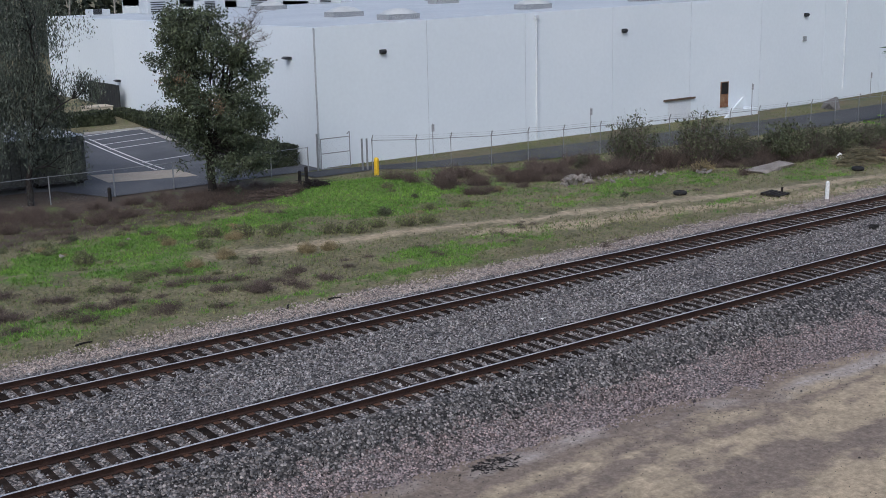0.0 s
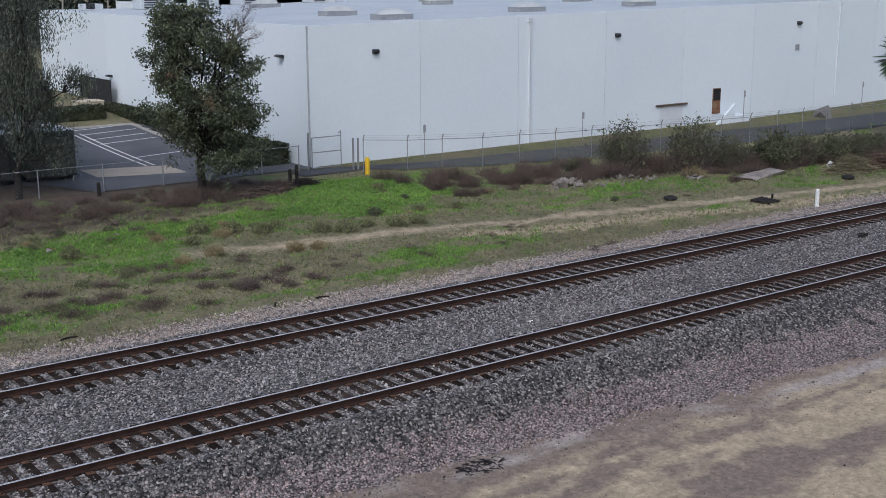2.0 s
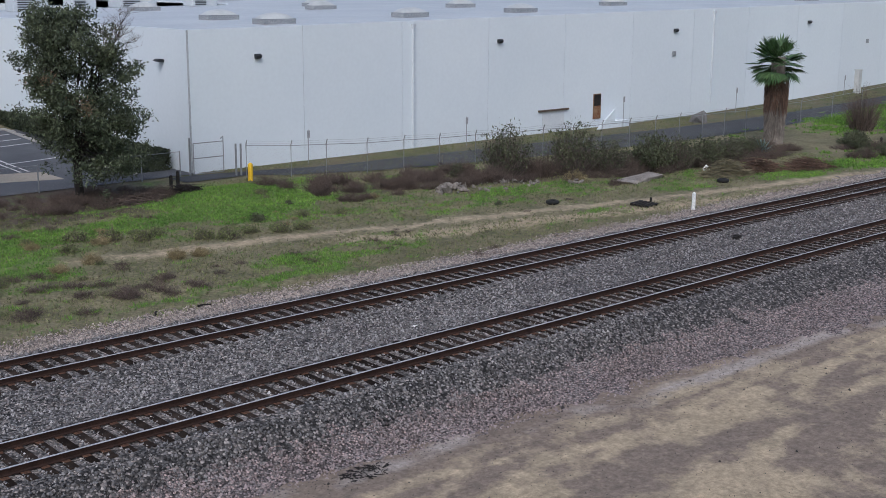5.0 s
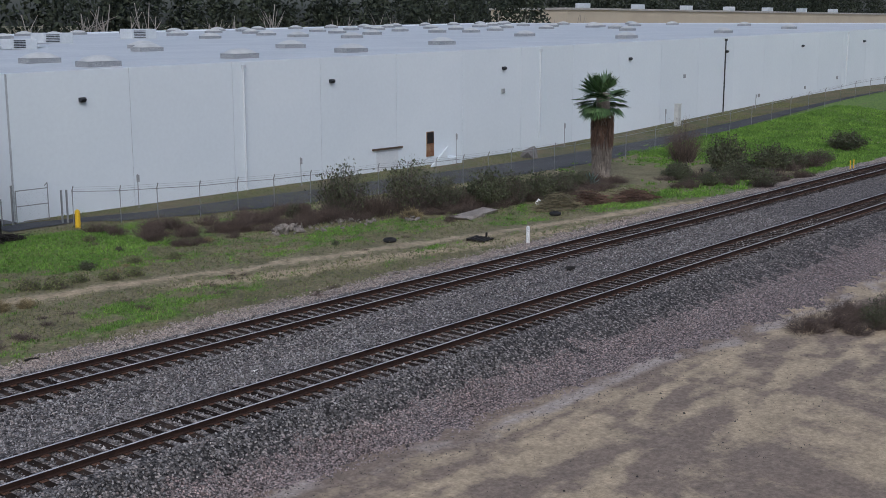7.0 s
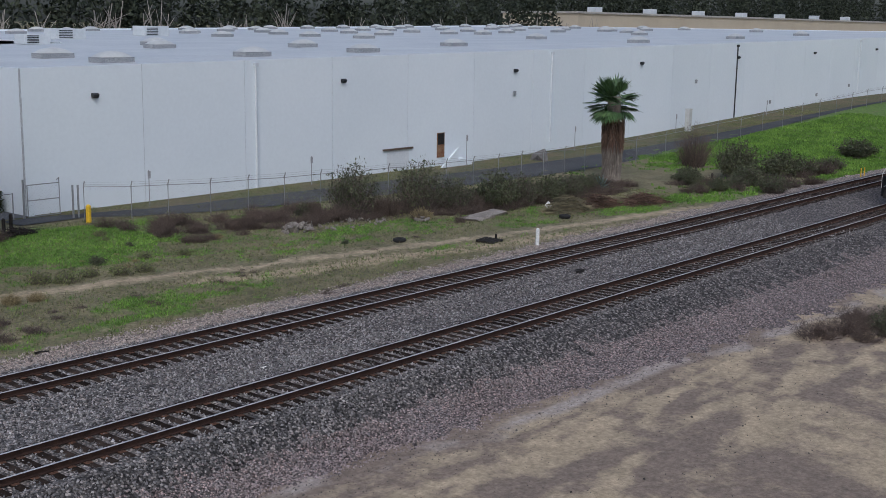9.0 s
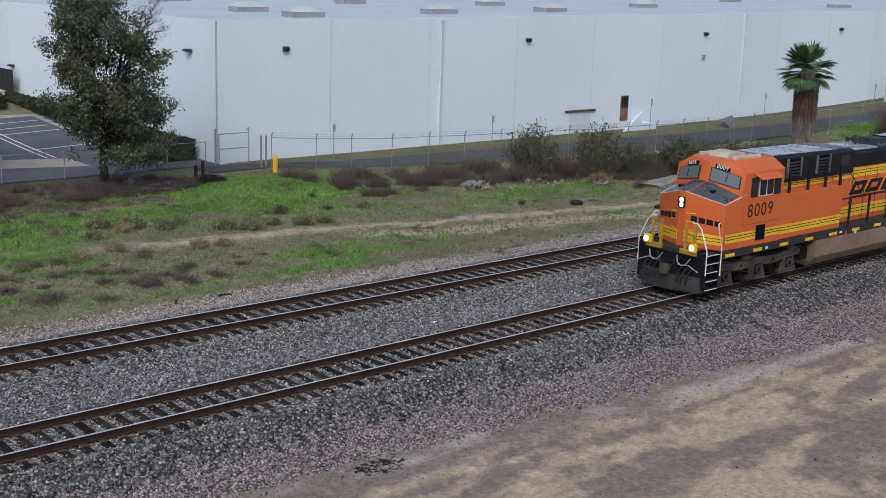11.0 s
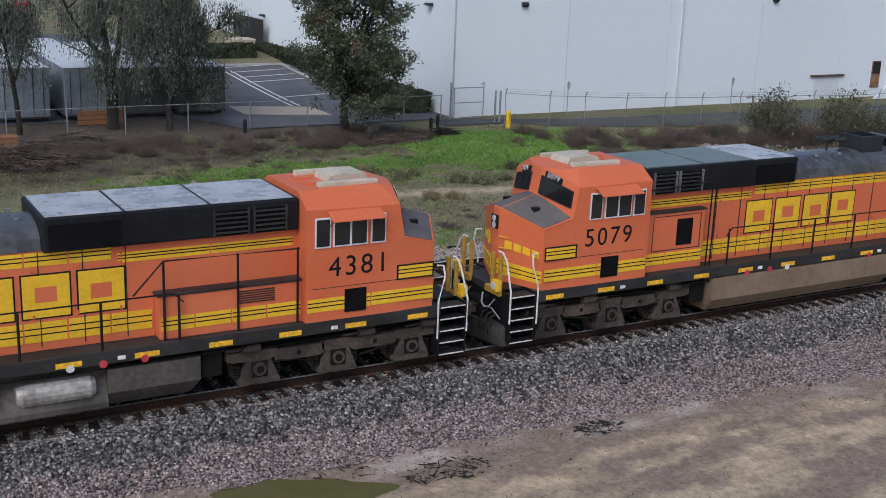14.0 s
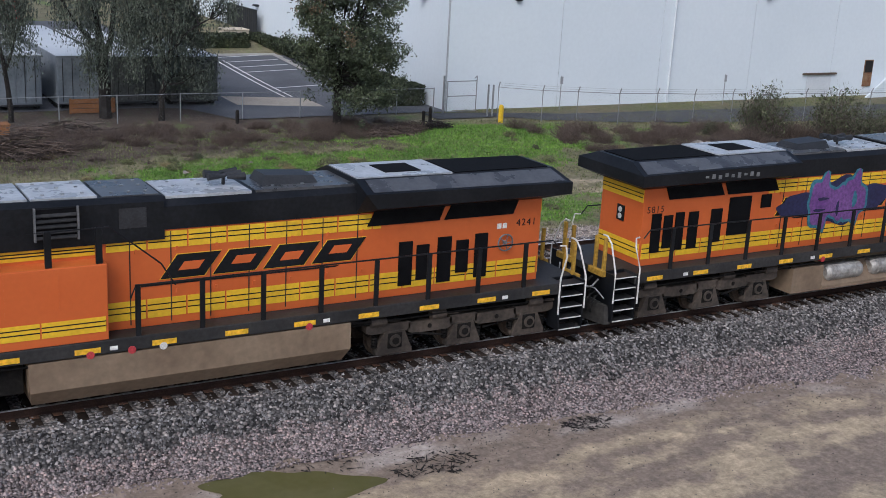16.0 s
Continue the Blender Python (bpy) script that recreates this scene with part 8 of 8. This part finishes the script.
# ---------------------------------------------------------------- yard things
def build_trailer(x0, x1, y0, y1, z1, sheet="trailer", label="white box trailer parked with its rear doors to the fence", front="trailer"):
    cx = (x0 + x1) / 2
    z = ground_z(cx, y0)
    t = root("box_trailer", pose(cx, y0, z), label, "trailer", "parked box trailers")
    w, L, h = (x1 - x0) / 2, y1 - y0, z1 - z
    bm = bmesh.new()
    bm_box(bm, -w, w, 0, L, 0.35, h - 0.04, 0.03)
    part("body", bm, front if front != "trailer" else "trailer_side_shaded", t)
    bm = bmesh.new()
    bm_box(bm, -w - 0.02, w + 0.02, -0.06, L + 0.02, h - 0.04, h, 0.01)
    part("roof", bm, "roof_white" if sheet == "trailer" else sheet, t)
    for s in (-1, 1):
        bm = bmesh.new()
        bm_box(bm, min(0.03 * s, s * (w - 0.08)), max(0.03 * s, s * (w - 0.08)), -0.04, -0.003, 0.42, h - 0.1, 0.01)
        d = part("rear_door", bm, "trailer_door_shaded" if front == "trailer" else front, t)
        bm = bmesh.new()
        for q in (0.35, 0.75):
            bm_tube(bm, [(s * w * q, -0.06, 0.5), (s * w * q, -0.06, h - 0.15)], 0.02, 5)
        part("lock_rod", bm, "dark_metal", d)
        for y in (0.9, 2.1):
            bm = bmesh.new()
            bm_tube(bm, [(s * (w - 0.3), y, 0.38), (s * (w - 0.02), y, 0.38)], 0.42, 16)
            part("wheel", bm, "rubber", t)
    bm = bmesh.new()
    bm_box(bm, -w, w, -0.08, 0.05, 0.3, 0.38)
    part("bumper", bm, "dark_metal", t)


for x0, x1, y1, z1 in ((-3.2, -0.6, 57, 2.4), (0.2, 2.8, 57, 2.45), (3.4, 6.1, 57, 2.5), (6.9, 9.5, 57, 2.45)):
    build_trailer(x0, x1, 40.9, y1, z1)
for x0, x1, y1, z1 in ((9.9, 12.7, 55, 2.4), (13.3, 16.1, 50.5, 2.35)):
    build_trailer(x0, x1, 40.9, y1, z1, "trailer", "box trailer with shade-darkened sides and a white roof behind drooping trees", "trailer_shaded")
build_trailer(7.5, 8.5, 58.5, 59.6, 4.7, "red_sheet", "red box trailer parked behind the white ones", "red_sheet")

bm = bmesh.new()
for k in range(3):
    bm_box(bm, -1.25, 1.25, 0, 0.06, 0.05 + 0.27 * k, 0.29 + 0.27 * k, 0.01)
bm_box(bm, -1.2, -1.1, 0.06, 0.2, -0.1, 0.85)
bm_box(bm, 1.1, 1.2, 0.06, 0.2, -0.1, 0.85)
thing("board_stack", bm, "wood_orange", pose(8.5, 39.6, ground_z(8.5, 39.6)), "orange brown timber boards standing behind the fence", "boards")
bm = bmesh.new()
bm_box(bm, -0.6, 0.6, -0.4, 0.4, 0, 0.5, 0.03)
bm_box(bm, -0.64, 0.64, -0.44, 0.44, 0.5, 0.56, 0.02)
thing("crate", bm, "wood_orange", pose(2.6, 34.6, ground_z(2.6, 34.6)), "reddish brown wooden crate in the brush", "crate")
screen = root("screen_fence", pose(28.3, 66.6, ground_z(28.3, 69)), "black slatted screen beside the warehouse wall", "screen")
for k in range(14):
    bm = bmesh.new()
    bm_box(bm, -0.04, 0.04, k * 0.5, k * 0.5 + 0.46, -0.3, 1.95, 0.01)
    part("slat", bm, "dark_metal", screen)
bm = bmesh.new()
bm_box(bm, -0.95, 0.95, -0.8, 0.8, 0, 0.95, 0.05)
bm_box(bm, -1.0, 1.0, -0.85, 0.85, 0.95, 1.05, 0.03)
thing("utility_box", bm, "tan_wall", pose(25.2, 63.4, ground_z(25.2, 63.4)), "tan metal transformer box on the car park edge", "utility box")


def post_thing(name, x, y, h, r, mat, label, cat, cap=True, group=""):
    bm = bmesh.new()
    bm_tube(bm, [(0, 0, -0.25), (0, 0, h - r * 0.6)], r, 12)
    bm_tube(bm, [(0, 0, h - r * 0.6), (0, 0, h)], r, 12, r_end=r * 0.45)
    return thing(name, bm, mat, pose(x, y, ground_z(x, y)), label, cat, group, smooth=False)


post_thing("bollard", 30.2, 31.9, 1.05, 0.15, "yellow_post", "yellow painted steel bollard by the gate", "bollard")
post_thing("marker_post", 42.8, 9.9, 0.92, 0.1, "white_paint", "white plastic marker post beside the tracks", "marker post")
for x, y, h in ((25.2, 32.2, 0.8), (25.8, 32.5, 0.95), (15.2, 35.1, 0.75), (71.4, 17.5, 0.7), (73.3, 15.8, 0.7)):
    post_thing("wooden_post", x, y, h, 0.1, "bark_dark", "short dark weathered wooden post", "post", group="short wooden posts")
for x in (84.0, 84.7):
    post_thing("yellow_stake", x, 8.6, 0.9, 0.04, "yellow_post", "thin yellow stake by the far track", "stake", group="yellow stakes")


def build_tyre(x, y, r, label):
    bm = bmesh.new()
    n, m = 18, 8
    ring = [[bm.verts.new(((r - 0.11 + 0.11 * math.cos(b)) * math.cos(a), (r - 0.11 + 0.11 * math.cos(b)) * math.sin(a), 0.11 + 0.11 * math.sin(b))) for b in np.linspace(0, 2 * math.pi, m, endpoint=False)] for a in np.linspace(0, 2 * math.pi, n, endpoint=False)]
    for i in range(n):
        for j in range(m):
            bm.faces.new((ring[i][j], ring[(i + 1) % n][j], ring[(i + 1) % n][(j + 1) % m], ring[i][(j + 1) % m]))
    thing("tyre", bm, "rubber", pose(x, y, ground_z(x, y)), label, "tyre", "dumped tyres", smooth=True)


build_tyre(38.4, 15.7, 0.36, "worn black tyre lying in the grass")
build_tyre(51.0, 13.8, 0.36, "worn black tyre beside the dirt path")


def lump(bm, c, r, rng, flat=0.7):
    pts = [(c[0] + r * u[0], c[1] + r * u[1], c[2] + r * flat * u[2]) for u in (rng.normal(size=(14, 3)) / 1.7)]
    bm_hull(bm, pts)


def build_pile(name, x, y, n, spread, size, mat, label, cat, seed, h=0.4):
    """A heap of separate broken lumps."""
    rng = np.random.default_rng(seed)
    p = root(name, pose(x, y, ground_z(x, y)), label, cat)
    kinds = []
    for k in range(5):
        bm = bmesh.new()
        lump(bm, (0, 0, 0), 1.0, rng)
        kinds.append(mesh_of("lump", bm, mat))
    for k in range(n):
        a, r = rng.uniform(0, 2 * math.pi), math.sqrt(rng.random())
        o = new("lump", kinds[k % 5])
        o.parent = p
        s = size * rng.uniform(0.4, 1.2)
        o.matrix_local = pose(spread * r * math.cos(a), spread * 0.55 * r * math.sin(a), h * (1 - r) * rng.random() + s * 0.2, *rng.uniform(0, 360, 3)) @ Matrix.Diagonal((s, s, s, 1))


build_pile("rubble_heap", 37.0, 22.0, 34, 1.3, 0.27, "rubble", "heap of broken pinkish concrete rubble", "rubble", 1, 0.5)
build_pile("rubble_scatter", 40.4, 21.2, 36, 2.6, 0.14, "rubble", "scattered small concrete rubble", "rubble", 2, 0.1)
build_pile("trash_heap", 44.4, 19.4, 9, 0.5, 0.18, "rubble", "heap of white and grey rubbish", "rubbish", 3, 0.3)
build_pile("white_bag", 54.2, 17.2, 2, 0.15, 0.28, "white_paint", "full white rubbish bag", "bag", 4, 0.1)
build_pile("boulder", 75.0, 32.6, 3, 0.5, 0.8, "stone_dark", "grey weathered boulders by the road", "boulder", 5, 0.1)
for x, y, s, m, lab in ((35.1, 25.6, 0.2, "white_paint", "pale rock in the brush"), (8.6, 23.4, 0.16, "rubble", "pale rock in the grass"), (5.6, 24.6, 0.14, "rubble", "pale rock in the grass"), (12.2, 25.0, 0.12, "rubble", "pale rock in the grass"), (17.42, 2.46, 0.09, "white_paint", "white stone on the ballast")):
    rng0 = np.random.default_rng(int(x * 10))
    bm = bmesh.new()
    lump(bm, (0, 0, s * 0.3), s, rng0)
    thing("rock", bm, m, pose(x, y, ground_z(x, y) if y > 9 else bed_z(y)), lab, "rock", "single pale rocks")

bm = bmesh.new()
rng0 = np.random.default_rng(3)
for x, y in ((-0.9, 0.0), (0.6, 0.2)):
    bm_hull(bm, [(x + a * 0.9 + rng0.normal() * 0.12, y + b * 0.55 + rng0.normal() * 0.1, z) for a in (-1, 0, 1) for b in (-1, 1) for z in (0.0, 0.2 + 0.06 * a)])
thing("concrete_slabs", bm, "rubble", pose(48.0, 17.4, ground_z(48, 17.4)), "broken flat concrete slabs in the weeds", "slab")


def build_brush_pile(x, y, n, w, h, mat, label, seed):
    rng = np.random.default_rng(seed)
    o = root("brush_pile", pose(x, y, ground_z(x, y)), label, "brush pile", "piles of cut brush")
    a = rng.uniform(0, 2 * math.pi, n)
    r = np.sqrt(rng.random(n))
    c = np.stack([w * r * np.cos(a), w * 0.5 * r * np.sin(a), h * (1 - r ** 2) * rng.random(n)], 1)
    d = rng.normal(size=(n, 3)) * np.array([0.55, 0.55, 0.14]) * (min(1.0, 0.3 + h) if h > 0.2 else 0.2)
    d[:, 2] = np.abs(d[:, 2])
    c[:, 2] = np.maximum(c[:, 2], 0.02)
    v, f = spikes(c - d * np.array([0.5, 0.5, 0]), c + d, rng.uniform(0.012, 0.04, n) * min(1.0, 0.45 + h))
    cloud("branch_tangle", v, f, mat, o)


build_brush_pile(53.6, 15.4, 700, 1.9, 1.0, "straw_dull", "heap of cut tan palm leaves and stalks", 1)
build_brush_pile(57.0, 15.3, 600, 1.7, 0.8, "palm_skirt", "heap of brown cut branches", 2)
build_brush_pile(60.2, 13.9, 700, 2.1, 0.7, "palm_skirt", "low heap of reddish brown dead leaves", 3)
build_brush_pile(2.6, 29.4, 900, 2.6, 1.3, "twig_dark", "tangled heap of dead grey brown branches", 4)
build_brush_pile(6.0, 34.0, 500, 2.2, 0.7, "twig", "heap of pale dead branches at the fence", 5)
build_brush_pile(22.0, 29.6, 420, 1.6, 0.55, "twig_dark", "dark heap of dead branches by the grass", 6)
build_brush_pile(25.0, 30.6, 260, 1.0, 0.5, "bark_dark", "dark heap of rotting branches", 7)
build_brush_pile(9.95, -4.35, 130, 0.75, 0.07, "bark_dark", "scatter of wet black twigs on the dirt", 8)
build_brush_pile(5.4, -4.8, 130, 1.1, 0.1, "bark_dark", "washed up dark twigs beside the puddle", 9)
build_brush_pile(3.4, -3.6, 60, 1.3, 0.06, "bark_dark", "thin dark twigs on the gravel edge", 10)


def build_agave():
    rng = np.random.default_rng(4)
    o = root("agave", pose(64.2, 19.8, ground_z(64.2, 19.8)), "blue grey agave rosette under the palm", "agave")
    for k in range(26):
        az, el = k * 2.4, 0.25 + 1.1 * k / 26
        d = Vector((math.cos(az) * math.cos(el), math.sin(az) * math.cos(el), math.sin(el)))
        s = Vector((-math.sin(az), math.cos(az), 0))
        L = rng.uniform(0.85, 1.1)
        bm = bmesh.new()
        bm_hull(bm, [d * 0.05 + s * 0.06, d * 0.05 - s * 0.06, d * L * 0.5 + s * 0.085, d * L * 0.5 - s * 0.085, d * L, d * L * 0.45 - Vector((0, 0, 0.05)), d * 0.05 - Vector((0, 0, 0.05))])
        part("leaf", bm, "agave", o)


build_agave()

# things lying on or by the ballast
bm = bmesh.new()
bm_box(bm, -0.32, 0.32, -0.1, 0.1, 0, 0.12, 0.02)
bm_box(bm, -0.12, 0.05, -0.14, 0.14, 0.1, 0.16, 0.01)
thing("timber_offcut", bm, "bark_dark", pose(37.4, 3.6, bed_z(3.6), 0, 0, 12), "dark timber offcut lying between the tracks", "timber")
bm = bmesh.new()
bm_box(bm, -0.18, 0.18, -0.08, 0.08, 0, 0.12, 0.02)
thing("timber_offcut", bm, "bark_dark", pose(26.5, -3.5, bed_z(-3.5), 0, 0, 30), "short dark timber block on the gravel", "timber")
for x, y, L, tr in ((5.0, 10.8, 0.6, 10), (14.0, 10.0, 0.5, -8), (12.2, 10.2, 0.5, 60)):
    bm = bmesh.new()
    bm_tube(bm, [(-L / 2, 0, 0.05), (0, 0.03, 0.07), (L / 2, 0, 0.05)], 0.045, 6, r_end=0.03)
    thing("stick", bm, "bark_dark", pose(x, y, bed_z(y), 0, 0, tr), "dark broken stick on the gravel edge", "stick", "broken sticks")
bm = bmesh.new()
for k in range(5):
    bm_box(bm, -0.7, 0.7, -0.5 + k * 0.22, -0.36 + k * 0.22, 0.1, 0.13, 0.004)
for k in range(3):
    bm_box(bm, -0.66 + k * 0.6, -0.56 + k * 0.6, -0.5, 0.52, 0, 0.1)
bm_box(bm, 0.66, 0.72, -0.1, 0.0, 0.1, 0.36)
thing("broken_pallet", bm, "bark_dark", pose(41.8, 12.3, ground_z(41.8, 12.3), 4, 2, 15), "dark broken pallet lying in the grass", "pallet")


def build_puddle():
    bm = bmesh.new()
    n = 48
    ring = []
    for k in range(n):
        a = 2 * math.pi * k / n
        r = 1 + 0.16 * math.sin(3 * a + 1) + 0.09 * math.sin(7 * a)
        ring.append(bm.verts.new((1.85 * r * math.cos(a), 0.92 * r * math.sin(a), 0)))
    bm.faces.new(ring)
    ob = thing("puddle", bm, "water", pose(1.9, -4.5, -1.125, 0, 0, -19), "shallow greenish brown rain puddle on the dirt", "puddle", kind="structure")


build_puddle()


build_track(0.0, -0.10, "near railway track of rusty rails on dark timber sleepers", 1)
build_track(FAR, 0.12, "far railway track of rusty rails on dark timber sleepers", 2)


# ---------------------------------------------------------------- what moves
def motions():
    x_front = [(0.0, 258.0), (8.2, 86.6), (10.3, 42.4), (10.5, 38.2), (11.0, 27.2), (11.5, 16.3), (12.0, 5.9), (12.5, -4.2), (13.0, -14.35), (13.5, -24.5), (14.0, -34.85), (14.5, -45.15), (15.0, -55.35), (15.5, -65.5), (16.0, -75.75)]
    for i, (ob, turned) in enumerate(TRAIN):
        dx = i * 22.3 + (LENGTH if turned else 0.0) - (0.3 if i == 1 else 0.0)
        walk(ob, [(t, pose(x + dx, 0, 0, 0, 0, 180 if turned else 0)) for t, x in x_front])
    # wheels roll without slipping
    for turned in (False, True):
        sets = [w for w, back in WHEELS if back == turned]
        s = 1 if turned else -1
        step = s * math.degrees(20.6 / 0.533 / FPS)
        walk(sets[0], [(k / FPS, pose(0, 0, 0.533, 0, k * step, 0)) for k in range(16 * FPS + 1)])
        for w in sets[1:]:
            w.rotation_mode = "QUATERNION"
            w.animation_data_create()
            w.animation_data.action = sets[0].animation_data.action
            w.animation_data.action_slot = sets[0].animation_data.action_slot


motions()
